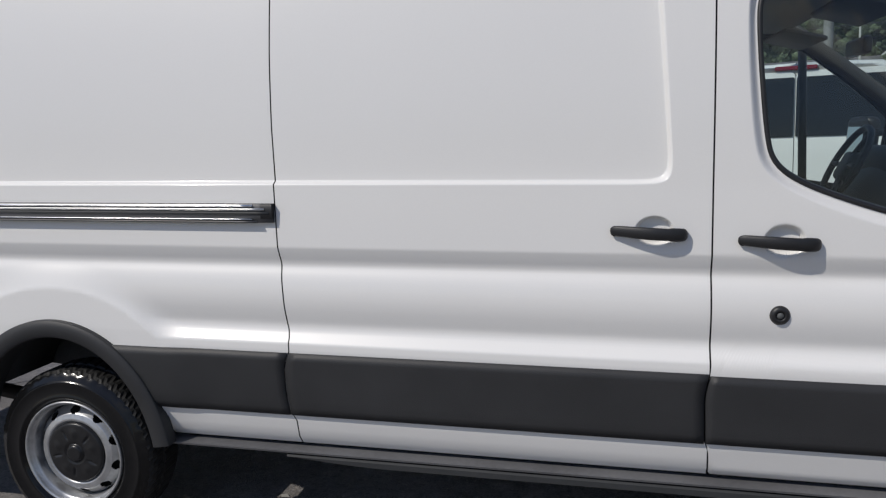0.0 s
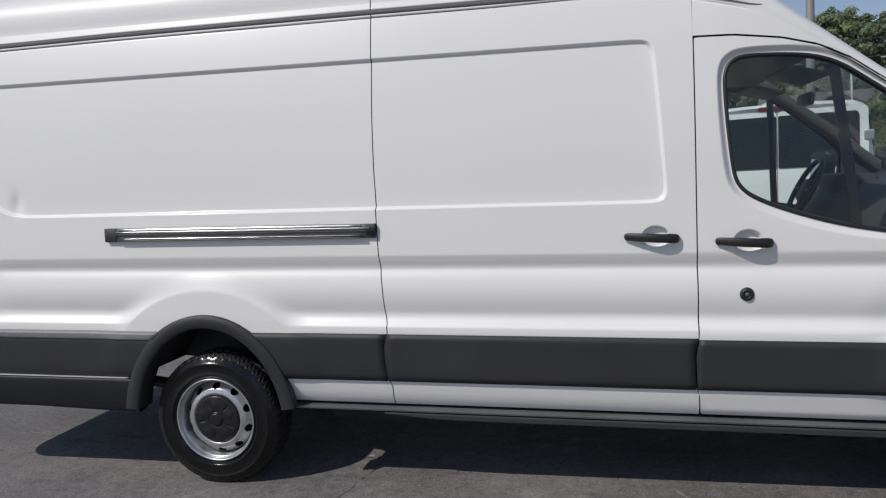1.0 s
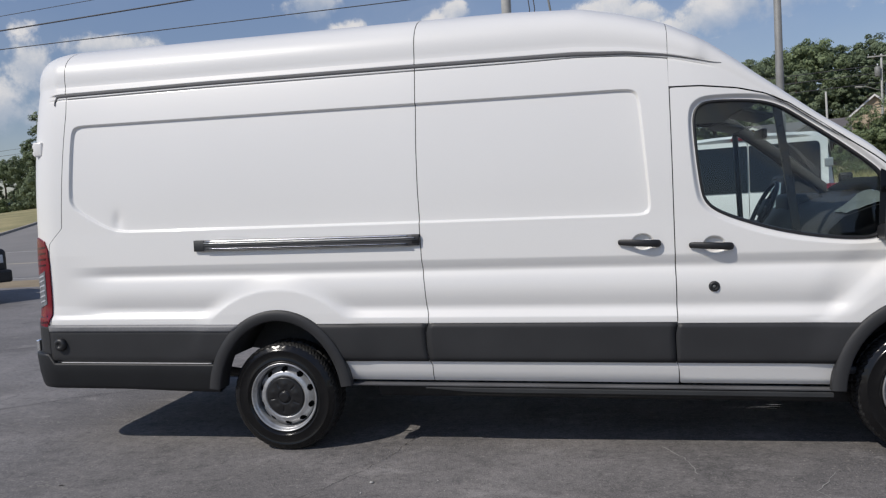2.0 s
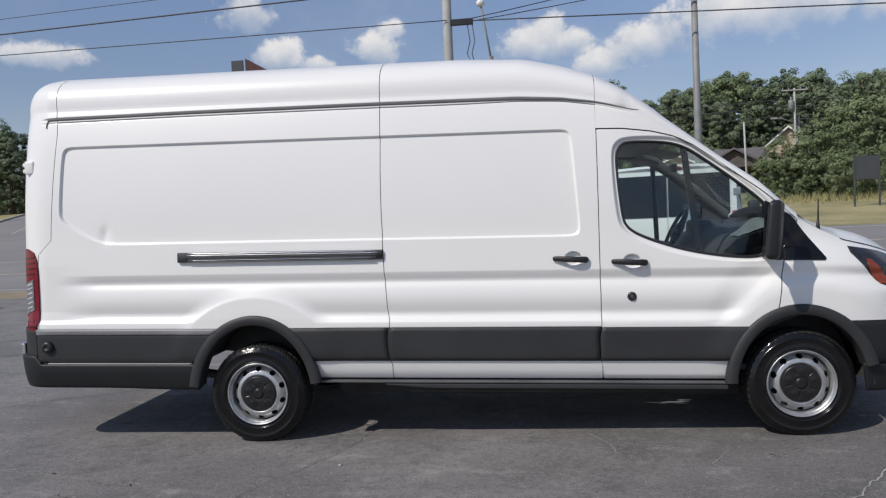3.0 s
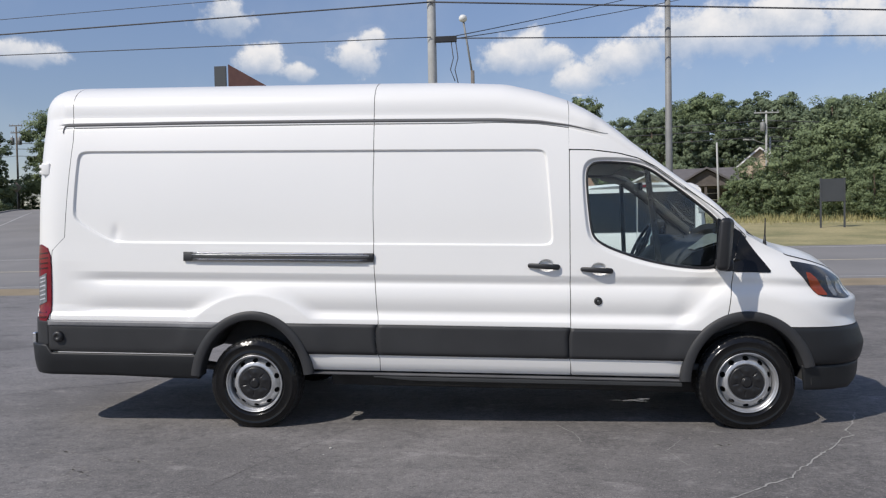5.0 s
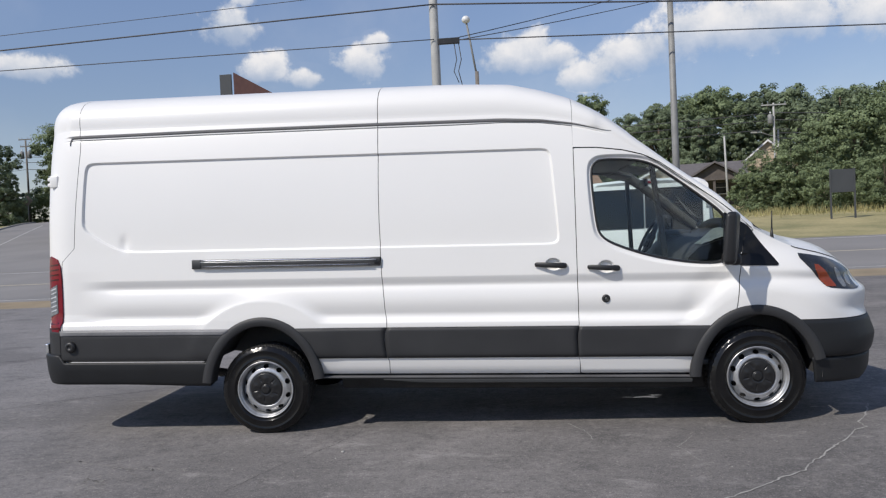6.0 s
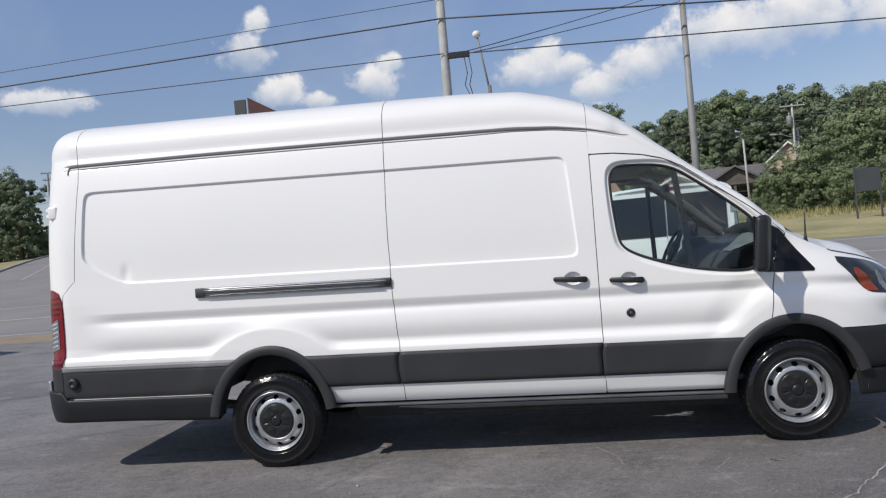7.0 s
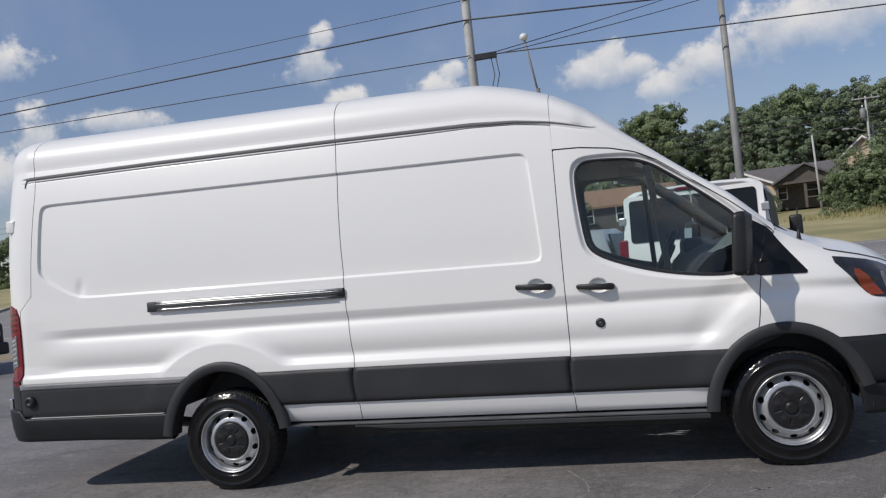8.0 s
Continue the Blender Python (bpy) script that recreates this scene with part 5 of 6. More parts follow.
def blotch(cx, cy, a, b, turn, mat, label, seed, name="worn_patch"):
    """A frayed pale patch where the asphalt has worn: scattered flat flecks in a long oval."""
    rnd = random.Random(seed)
    v, f = [], []
    for _ in range(int(260 * a * b / 0.06) + 18):
        r, t = math.sqrt(rnd.random()), rnd.uniform(0, 2 * math.pi)
        if rnd.random() < r * 0.6:
            continue
        px, py = a * r * math.cos(t), b * r * math.sin(t)
        x, y = cx + px * math.cos(turn) - py * math.sin(turn), cy + px * math.sin(turn) + py * math.cos(turn)
        s = rnd.uniform(0.003, 0.013)
        o, q = len(v), rnd.uniform(0, 3)
        for k in range(5):
            w = s * rnd.uniform(0.5, 1.2)
            v.append((x + w * 1.6 * math.cos(q + k * 1.257), y + w * math.sin(q + k * 1.257), ground_z(x, y) + 0.0015))
        f.append(tuple(range(o, o + 5)))
    ob = new(name, mesh_of(name, v, f, mat, False))
    return tagged(ob, label, "stain", kind="stuff")


for i, (cx, cy, a, b, t) in enumerate([(3.45, -0.36, 0.12, 0.04, 0), (4.4, 0.50, 0.12, 0.03, 0.1), (-1.2, -0.62, 0.42, 0.035, -0.25), (-0.55, -0.80, 0.40, 0.04, -0.12), (-0.80, -1.10, 0.10, 0.22, 0.5), (-2.5, 0.62, 0.45, 0.03, 0.1), (-1.75, 0.72, 0.30, 0.025, -0.1), (-2.9, 0.2, 0.5, 0.06, 0.3)]):
    blotch(cx, cy, a, b, t, STAIN, "pale worn flecks in the asphalt", 20 + i)


def pebble(x, y, s, mat, label):
    bm = bmesh.new()
    bmesh.ops.create_icosphere(bm, subdivisions=2, radius=s)
    rnd = random.Random(int(x * 1000))
    for w in bm.verts:
        w.co = w.co * rnd.uniform(0.8, 1.15)
        w.co.z = w.co.z * 0.5 + s * 0.42
        w.co += Vector((x, y, 0))
    ob = part("pebble", bm, mat, None, label, True)
    return tagged(ob, label, "pebble", group="pebbles on the asphalt")


rnd = random.Random(11)
pebble(0.726, -0.489, 0.013, PALE, "small pale stone on the asphalt")
for _ in range(26):
    pebble(rnd.uniform(-3, 5.2), rnd.uniform(-1.7, 0.2), rnd.uniform(0.003, 0.007), PALE if rnd.random() < 0.6 else STAIN, "tiny stone on the asphalt")
# pale flakes added where sunlight comes through the wheel arches
for n, (x, y) in enumerate([(0.70, 0.46), (4.30, 0.48)]):
    bm = bmesh.new()
    vs = [bm.verts.new((x + a, y + b, c)) for a, b, c in ((-0.03, -0.005, 0.003), (0.0, -0.01, 0.008), (0.035, 0.0, 0.004), (0.015, 0.02, 0.010), (-0.015, 0.018, 0.006))]
    bm.faces.new(vs)
    bmesh.ops.solidify(bm, geom=bm.faces[:], thickness=0.003)
    tagged(part("sun_fleck", bm, PALE, None), "pale flake standing in for a sunlit spot on the asphalt", "leaf", group="litter on the asphalt")
# wet patch under the van that catches the light
WET = material("oily_wet", (0.03, 0.03, 0.03), rough=0.10, var=0.2, scale=6)
for n, (cx, cy, a0, b0) in enumerate([(3.10, 0.98, 0.085, 0.016), (3.16, 1.03, 0.050, 0.012), (3.02, 0.95, 0.060, 0.009), (3.13, 0.93, 0.045, 0.008), (2.92, 0.97, 0.040, 0.006)]):
    v = []
    for k in range(30):
        a = 2 * math.pi * k / 30
        r = 1 + 0.30 * math.sin(3 * a + n) + 0.16 * math.sin(7 * a + 2 * n)
        v.append((cx + a0 * r * math.cos(a), cy + b0 * r * math.sin(a), 0.004))
    tagged(new("wet_patch", mesh_of("wet_patch", v, [tuple(range(30))], WET)), "small wet patch on the asphalt under the van", "puddle", kind="structure")


def painted_line(y, x0, x1, w, mat, label):
    xs = spread(x0, x1, 60)
    strip("road_line", xs, [y - w / 2, y + w / 2], mat, 0.006, label, "road line")


painted_line(19.8, -60, 80, 0.16, YELLOW, "worn pale road line")
painted_line(25.2, -60, 80, 0.14, LINE, "worn white road line")
painted_line(14.7, -60, 80, 0.10, LINE, "worn white road line")

# side road climbing away
ys = [26 + (81 - 26) * k / 30 for k in range(31)]
v = []
for y in ys:
    l = -30.0 - (y - 26) * 0.474
    r = -9.0 - (y - 26) * 0.42
    for k in range(9):
        x = l + (r - l) * k / 8
        v.append((x, y, ground_z(x, y) + 0.004))
tagged(new("side_road", mesh_of("side_road", v, grid_faces(31, 9), ROADWAY)), "pale side road climbing away from the crossing", "road", kind="structure")
v = []
for y in ys:
    x = -30.0 - (y - 26) * 0.474
    for dx, dz in ((-0.25, -0.02), (-0.22, 0.14), (0.0, 0.14), (0.02, 0.0)):
        v.append((x + dx, y, ground_z(x, y) + dz))
tagged(new("kerb", mesh_of("kerb", v, grid_faces(31, 4), KERB, False)), "grey concrete kerb along the side road", "kerb", kind="structure")
v = []
for y in spread(44, 66, 24):
    for dx in (-0.05, 0.05):
        x = -31.3 - (y - 38) * 0.5 + dx
        v.append((x, y, ground_z(x, y) + 0.012))
tagged(new("road_line", mesh_of("road_line", v, grid_faces(24, 2), LINE)), "worn white line up the side road", "road line", kind="structure")


# ---- trees ----
def crown_mesh(name, rnd, height, width, low, leaves, size, mat, lobes=44):
    """A crown of many small leaf sprays gathered in uneven clumps."""
    blobs = []
    for _ in range(lobes):
        t = rnd.random()
        z = low + (height - low) * (0.06 + 0.86 * t)
        reach = width * 0.5 * math.sin(math.pi * min(0.97, 0.22 + 0.70 * t)) ** 0.8
        a = rnd.uniform(0, 2 * math.pi)
        r = reach * rnd.uniform(0.35, 0.85)
        blobs.append((r * math.cos(a), r * math.sin(a), z, width * rnd.uniform(0.08, 0.21)))
    # each clump breaks up into smaller sprays of leaves
    sprays = []
    for bx, by, bz, br in blobs:
        for _ in range(11):
            d = Vector((rnd.gauss(0, 1), rnd.gauss(0, 1), rnd.gauss(0, 1))).normalized()
            reach = br * rnd.uniform(0.45, 1.15)
            sprays.append((Vector((bx, by, bz)), Vector((bx + d.x * reach, by + d.y * reach, bz + d.z * reach * 0.85)), br * rnd.uniform(0.16, 0.42)))
    v, f = [], []
    for _ in range(leaves):
        heart, mid, sr = rnd.choice(sprays)
        d = Vector((rnd.gauss(0, 1), rnd.gauss(0, 1), rnd.gauss(0, 1))).normalized()
        k = sr * rnd.uniform(0.55, 1.2)
        c = mid + Vector((d.x * k, d.y * k, d.z * k * 0.7))
        n = (d * 0.6 + (c - heart).normalized() * 0.7 + Vector((rnd.uniform(-1, 1), rnd.uniform(-1, 1), rnd.uniform(-0.2, 1.0))) * 0.42).normalized()
        u = n.orthogonal().normalized()
        u = (Matrix.Rotation(rnd.uniform(0, 6.28), 3, n) @ u)
        w = n.cross(u)
        s = size * rnd.uniform(0.6, 1.25)
        o = len(v)
        v += [c - u * s * 0.8 - w * s * 0.45, c - u * s * 0.5 + w * s * 0.65 + n * s * 0.2, c + u * s]
        f.append((o, o + 1, o + 2))
    return mesh_of(name, v, f, mat, False), blobs


def tree(seed, height, width, low, leaves, size, mat, label, category="tree", group=""):
    rnd = random.Random(seed)
    t = thing("tree" if category == "tree" else "bush", label, category, group=group)
    me, blobs = crown_mesh("crown", rnd, height, width, low, leaves, size, mat)
    c = new("crown", me)
    c.parent = t
    base = 0.022 * height + 0.04
    parts = [tube([(0, 0, -0.3), (0.05, 0.02, height * 0.25), (-0.04, 0.05, height * 0.55), (0, 0, height * 0.85)], base, 9, base * 0.25)]
    for bx, by, bz, br in blobs[:9]:
        z0 = max(0.25 * height, bz - 0.25 * height)
        parts.append(tube([(0, 0, z0), (bx * 0.5, by * 0.5, (z0 + bz) / 2 - 0.1), (bx, by, bz)], base * 0.4, 6, base * 0.08))
    v, f = joined(*parts)
    piece("trunk", v, f, BARK, t, "brown trunk with limbs")
    return t


def put_tree(proto, x, y, scale, turn):
    c = copy_thing(proto, pose(x, y, ground_z(x, y), 0, 0, turn))
    c.scale = (scale, scale, scale)
    return c


rnd = random.Random(5)
protos = [tree(100 + i, 14.0, w, lo, 46000, 0.17, m, "tall leafy green tree in a far row of woods", group="trees of the far woods")
          for i, (w, lo, m) in enumerate([(11.0, 0.5, LEAF_A), (10.0, 0.3, LEAF_A), (12.0, 0.8, LEAF_B), (9.5, 0.2, LEAF_A)])]
places = []
for k in range(22):
    places.append((4 + k * 4.0 + rnd.uniform(-1.6, 1.6), 92 + rnd.uniform(-4, 5), rnd.uniform(0.82, 1.06) * (0.91 + 0.09 * smooth01(4, 8, k) + 0.16 * math.exp(-((k - 8) / 1.6) ** 2))))
for k in range(13):
    places.append((0 + k * 7.0 + rnd.uniform(-2, 2), 106 + rnd.uniform(-3, 5), rnd.uniform(0.86, 1.10) * (0.90 + 0.10 * smooth01(3, 6, k))))
for x, y, s in [(-59, 78, 0.74), (-64, 80, 0.90), (-69, 83, 0.80), (-55, 87, 0.90), (-51, 90, 0.80), (-47, 97, 0.75), (-75, 87, 0.74), (-80, 88, 0.62), (-86, 90, 0.56), (-92, 94, 0.50), (-27.6, 50, 0.76), (-29.4, 52, 0.66), (-25.6, 52, 0.68), (-84, 100, 0.55), (-42, 112, 0.8), (-34, 116, 0.75)]:
    places.append((x, y, s))
for i, (x, y, s) in enumerate(places):
    p = protos[i % 4]
    if i < 4:
        p.matrix_world = pose(x, y, ground_z(x, y), 0, 0, rnd.uniform(0, 360))
        p.scale = (s, s, s)
    else:
        put_tree(p, x, y, s, rnd.uniform(0, 360))

bushes = [tree(200 + i, 5.0, 6.0, -0.6, 23000, 0.088, LEAF_B, "broad leafy green bush on the grass bank", "bush", group="bushes on the bank") for i in range(3)]
spots = [(18.4, 50, 0.60), (21.8, 51, 1.04), (24.0, 52, 1.24), (27.0, 53, 1.56), (31.5, 55, 1.78), (36.5, 56, 1.9), (41.5, 58, 1.95), (22.8, 47.5, 0.62), (26.5, 47.5, 0.72), (30.5, 48.5, 0.85), (35.0, 49.5, 0.95), (40.0, 51, 1.0), (47, 54, 1.4),
         (19.7, 51, 0.78)]
for i, (x, y, s) in enumerate(spots):
    b = bushes[i % 3]
    if i < 3:
        b.matrix_world = pose(x, y, ground_z(x, y), 0, 0, 40 * i)
        b.scale = (s, s, s)
    else:
        put_tree(b, x, y, s, rnd.uniform(0, 360))
low_bushes = [(-88, 86, 0.55), (-80, 90, 0.5), (-97, 92, 0.7), (-104, 100, 0.9), (-92, 104, 1.0), (-82, 106, 1.0), (-112, 104, 1.0), (-74, 104, 1.0), (-72, 88, 0.8), (-66, 90, 0.8), (-61, 88, 0.8), (-56, 90, 0.75), (-51, 93, 0.7), (-46, 96, 0.7), (-78, 96, 0.7), (0.5, 54, 0.62), (-3.5, 55, 0.5), (5.5, 54, 0.45), (16.5, 63, 0.35), (27, 66, 0.4)]
for i, (x, y, s) in enumerate(low_bushes):
    put_tree(bushes[i % 3], x, y, s, rnd.uniform(0, 360))

# tall dry grass on the bank
TALL = leaf_material("tall_grass", (0.28, 0.29, 0.12), (0.50, 0.43, 0.22))
v, f = [], []
for _ in range(14000):
    x, y = rnd.uniform(14, 45), rnd.uniform(40, 50)
    dens = math.exp(-((y - 47) / 2.6) ** 2) * (0.35 + 0.65 * math.exp(-((x - 21.5) / 4.0) ** 2))
    if rnd.random() > dens:
        continue
    h = rnd.uniform(0.10, 0.55) * (0.4 + dens)
    z = ground_z(x, y) - 0.03
    a = rnd.uniform(0, 6.28)
    o = len(v)
    v += [(x - 0.03 * math.cos(a), y - 0.03 * math.sin(a), z), (x + 0.03 * math.cos(a), y + 0.03 * math.sin(a), z), (x + rnd.uniform(-0.15, 0.15), y + rnd.uniform(-0.15, 0.15), z + h)]
    f.append((o, o + 1, o + 2))
tagged(new("tall_grass", mesh_of("tall_grass", v, f, TALL, False)), "dry tall grass along the bank", "grass", kind="stuff")


# ---- poles and cables ----
def light_pole(x, y, h):
    t = thing("parking_light", "grey steel pole with a square floodlight head on top", "street lamp", (x, y, ground_z(x, y)))
    v, f = tube([(0, 0, 0), (0, 0, h * 0.5), (0, 0, h)], 0.088, 16, 0.062)
    piece("pole", v, f, POLE, t, "tapered grey steel pole")
    v, f = tube([(0, 0, h), (0, 0, h + 0.16)], 0.035, 10)
    piece("neck", v, f, BLACK, t)
    bm = box_bm(-0.245, -0.17, h + 0.12, 0.245, 0.17, h + 0.50, 0.015)
    for w in bm.verts:
        k = (w.co.z - h - 0.12) / 0.38
        w.co.y -= 0.10 * k
    head = part("lamp_head", bm, material("lamp_housing", (0.10, 0.10, 0.11), rough=0.5), t, "dark square lamp housing")
    bm = box_bm(-0.27, -0.30, h + 0.49, 0.27, 0.12, h + 0.56, 0.015)
    part("lamp_hood", bm, POLE, head, "pale metal hood")
    bm = box_bm(-0.19, -0.245, h + 0.17, 0.19, -0.155, h + 0.45, 0.01)
    for w in bm.verts:
        w.co.y += 0.05 - 0.10 * (w.co.z - h - 0.17) / 0.28
    part("lamp_lens", bm, CLEAR, head, "clear lamp lens")
    v, f = tube([(0, 0, -0.02), (0, 0, 0.35)], 0.26, 20)
    piece("footing", v, f, KERB, t, "concrete footing")
    return t


light_pole(5.53, 11.25, 6.35)


def utility_pole(x, y, h, r, label, arms=(), cans=(), lean=(0, 0), mat=WOOD):
    t = thing("utility_pole", label, "utility pole", (x, y, ground_z(x, y)))
    v, f = tube([(0, 0, -0.2), (lean[0] * 0.5, lean[1] * 0.5, h * 0.5), (lean[0], lean[1], h)], r, 14, r * 0.72)
    piece("pole", v, f, mat, t)
    for z, w in arms:
        k = z / h
        bm = box_bm(lean[0] * k - w, lean[1] * k - 0.13, z - 0.06, lean[0] * k + w, lean[1] * k - 0.03, z + 0.06, 0.01)
        arm = part("crossarm", bm, mat, t, "wooden crossarm")
        for s in (-0.9, -0.45, 0.45, 0.9):
            v, f = lathe([(0.0, -0.10), (0.035, -0.10), (0.05, -0.04), (0.03, 0.0), (0.05, 0.03), (0.0, 0.08)], 10)
            piece("insulator", [(lean[0] * k + s * w + a, lean[1] * k - 0.08 + c, z + 0.15 - b) for a, b, c in v], f, STEEL, arm)
    for z, dx in cans:
        k = z / h
        v, f = lathe([(0.0, -0.45), (0.2, -0.45), (0.25, -0.40), (0.25, 0.40), (0.19, 0.47), (0.0, 0.47)], 18)
        can = piece("transformer_can", [(lean[0] * k + dx + a, lean[1] * k - 0.1 + c, z + b) for a, b, c in v], f, POLE, t, "pale grey transformer can")
        v, f = tube([(lean[0] * k + dx, lean[1] * k - 0.1, z + 0.45), (lean[0] * k + dx, lean[1] * k - 0.1, z + 0.75)], 0.06, 8)
        piece("bushing", v, f, STEEL, can)
    return t


STREET = material("pale_pole", (0.40, 0.40, 0.38), rough=0.7, var=0.2, scale=4, bump=0.15)
p1 = utility_pole(0.40, 11.0, 10.4, 0.115, "tall pale utility pole carrying cables and a lamp", mat=STREET)
# lamp arm, cable bracket and hanging ends on that pole
v, f = tube([(0.08, -0.05, 7.95), (0.30, -0.12, 8.02), (0.48, -0.15, 7.86)], 0.022, 8)
arm = piece("lamp_arm", v, f, BLACK, p1, "black curved lamp arm")
v, f = tube([(0.08, -0.05, 7.70), (0.34, -0.12, 7.97)], 0.012, 6)
piece("arm_brace", v, f, BLACK, arm)
v, f = lathe([(0.0, -0.16), (0.05, -0.16), (0.07, -0.10), (0.16, -0.04), (0.17, 0.02), (0.10, 0.14), (0.0, 0.17)], 20)
piece("lamp_bowl", [(0.54 + a, -0.15 + c, 7.66 - b) for a, b, c in v], f, material("lamp_bowl", (0.33, 0.30, 0.24), rough=0.4, var=0.15), arm, "brownish round lamp bowl")
bm = box_bm(0.08, -0.10, 5.55, 0.55, -0.02, 5.68, 0.01)
part("cable_bracket", bm, BLACK, p1, "dark bracket for the cables")
for k, dx in enumerate((0.42, 0.52)):
    v, f = tube([(dx, -0.06, 5.62), (dx + 0.05, -0.06, 5.2), (dx - 0.02, -0.06, 4.95), (dx + 0.08, -0.06, 4.7 - 0.2 * k)], 0.010, 6)
    piece("loose_cable", v, f, WIRE, p1, "loose hanging cable end")


def cable(a, b, sag, r, label, n=36):
    pts = []
    for k in range(n):
        t = k / (n - 1)
        pts.append((a[0] + (b[0] - a[0]) * t, a[1] + (b[1] - a[1]) * t, a[2] + (b[2] - a[2]) * t - 4 * sag * t * (1 - t)))
    v, f = tube(pts, r * 0.72, 6)
    ob = new("cable", mesh_of("cable", v, f, WIRE))
    return tagged(ob, label, "cable", group="overhead cables")


cable((-38, 11.0, 5.4), (0.40, 10.90, 6.85), 0.0, 0.010, "thin black overhead cable")
cable((0.40, 10.90, 6.85), (42, 11.0, 5.2), 0.15, 0.010, "thin black overhead cable")
cable((-38, 11.0, 5.30), (0.40, 10.88, 6.42), 0.0, 0.022, "thick black overhead cable")
cable((0.40, 10.88, 6.42), (42, 11.0, 3.9), 0.0, 0.024, "thick black overhead cable")
cable((-38, 11.0, 5.65), (0.40, 10.88, 5.66), 0.0, 0.014, "taut black overhead cable")
cable((0.95, 10.90, 5.62), (42, 11.0, 4.4), 0.05, 0.018, "taut black overhead cable")
cable((0.60, 10.90, 5.62), (34, 52, 26.0), 1.2, 0.014, "black overhead cable rising across the road")
cable((0.60, 10.90, 5.58), (38, 52, 26.0), 1.6, 0.014, "black overhead cable rising across the road")

far_lamp = utility_pole(0.33, 33.0, 8.6, 0.13, "old wooden pole with a thin lamp mast on top")
v, f = tube([(0.0, 0, 8.3), (-0.22, 0, 9.8), (-0.42, 0, 11.1)], 0.05, 8)
mast = piece("lamp_mast", v, f, POLE, far_lamp, "thin grey leaning mast")
bm = bmesh.new()
bmesh.ops.create_icosphere(bm, subdivisions=2, radius=0.22)
for w in bm.verts:
    w.co = Vector((w.co.x - 0.44, w.co.y, w.co.z * 0.9 + 11.25))
part("lamp_globe", bm, material("white_globe", (0.7, 0.7, 0.68), rough=0.4), mast, "white lamp globe", True)

utility_pole(27.6, 72.0, 9.6, 0.12, "far weathered utility pole with a transformer and crossarm", arms=((9.4, 1.2),), cans=((8.0, -0.36),), mat=STREET)
far_pole = utility_pole(28.3, 73.0, 7.0, 0.11, "shorter weathered pole with a street lamp arm", mat=STREET)
v, f = tube([(0.0, -0.1, 6.3), (-0.9, -0.3, 6.45), (-1.7, -0.4, 6.75), (-2.2, -0.4, 6.8)], 0.04, 8)
far_arm = piece("lamp_arm", v, f, POLE, far_pole, "pale curved lamp arm")
part("lamp_head", box_bm(-2.75, -0.52, 6.72, -2.15, -0.28, 6.88, 0.04), STREET, far_arm, "pale street lamp head")
utility_pole(19.75, 60.0, 6.0, 0.10, "thin pale pole before a house", mat=STREET, lean=(-0.15, 0))
utility_pole(-60.5, 86.5, 10.8, 0.14, "wooden utility pole with two transformers by the side road", arms=((10.9, 0.9), (10.0, 0.7)), cans=((8.9, -0.5), (8.9, 0.5)))
utility_pole(-46.5, 57.0, 10.5, 0.15, "tall wooden utility pole with short crossarms by the crossing", arms=((10.3, 0.7), (9.6, 0.5)))
for dz in (0, 0.9, 1.6):
    cable((-140, 84, 9.4 + dz), (-60.5, 86.5, 11.4 + dz), 0.8, 0.03, "thin dark far overhead cable")
    cable((-60.5, 86.5, 11.4 + dz), (27.6, 72, 9.6 + dz), 1.0, 0.05, "thin dark far overhead cable")
    cable((27.6, 72, 9.6 + dz), (90, 66, 8.0 + dz), 0.8, 0.05, "thin dark far overhead cable")
for z, zb, sag in ((8.7, 7.3, 0.5), (9.2, 7.9, 0.5)):
    cable((27.6, 72, z), (40.0, 38.0, zb - 1.2), sag, 0.05, "dark overhead cable coming down to the bank")

# yellow guards on the guy wires of the far pole
GUARD = material("yellow_guard", (0.36, 0.34, 0.16), rough=0.6)
for dx in (0.0, -0.9):
    g = ground_z(-48.5 + dx, 58.0)
    v, f = tube([(-48.5 + dx, 58.0, g), (-47.7 + dx * 0.6, 57.6, g + 3.4)], 0.035, 8)
    tagged(new("guy_guard", mesh_of("guy_guard", v, f, GUARD)), "faded yellow guard on a guy wire", "guard", group="guy guards")

# dark sign board on two posts
sb = thing("sign_board", "dark blank sign board on two posts", "sign", (19.5, 38.5, ground_z(19.5, 38.5)))
zb = ground_z(19.5, 38.5)
SIGN = material("sign_grey", (0.055, 0.06, 0.066), rough=0.6, var=0.1)
part("board", box_bm(0.0, -0.05, 2.42 - zb, 1.30, 0.03, 3.70 - zb, 0.01), SIGN, sb, "blank dark grey board")
for dx in (-0.06, 1.22):
    part("post", box_bm(dx + 0.02, -0.08, -0.1, dx + 0.09, 0.05, 3.74 - zb, 0.01), SIGN, sb, "dark steel post")

# tall double sign rising behind the van
ts = thing("pole_sign", "tall pole sign with two angled panels", "sign", (-13.9, 37.5, ground_z(-13.9, 37.5)))
zt = ground_z(-13.9, 37.5)
v, f = tube([(0.0, 0.2, 0), (0.0, 0.2, 9.6 - zt)], 0.16, 12)
piece("post", v, f, POLE, ts, "grey steel post")
bm = box_bm(-1.05, -0.02, 8.6 - zt, -0.35, 0.10, 11.05 - zt, 0.01)
part("panel", bm, material("sign_dark", (0.05, 0.055, 0.06), rough=0.6), ts, "dark sign panel")
bm = bmesh.new()
RUST = material("sign_brown", (0.17, 0.085, 0.072), rough=0.7, var=0.2)
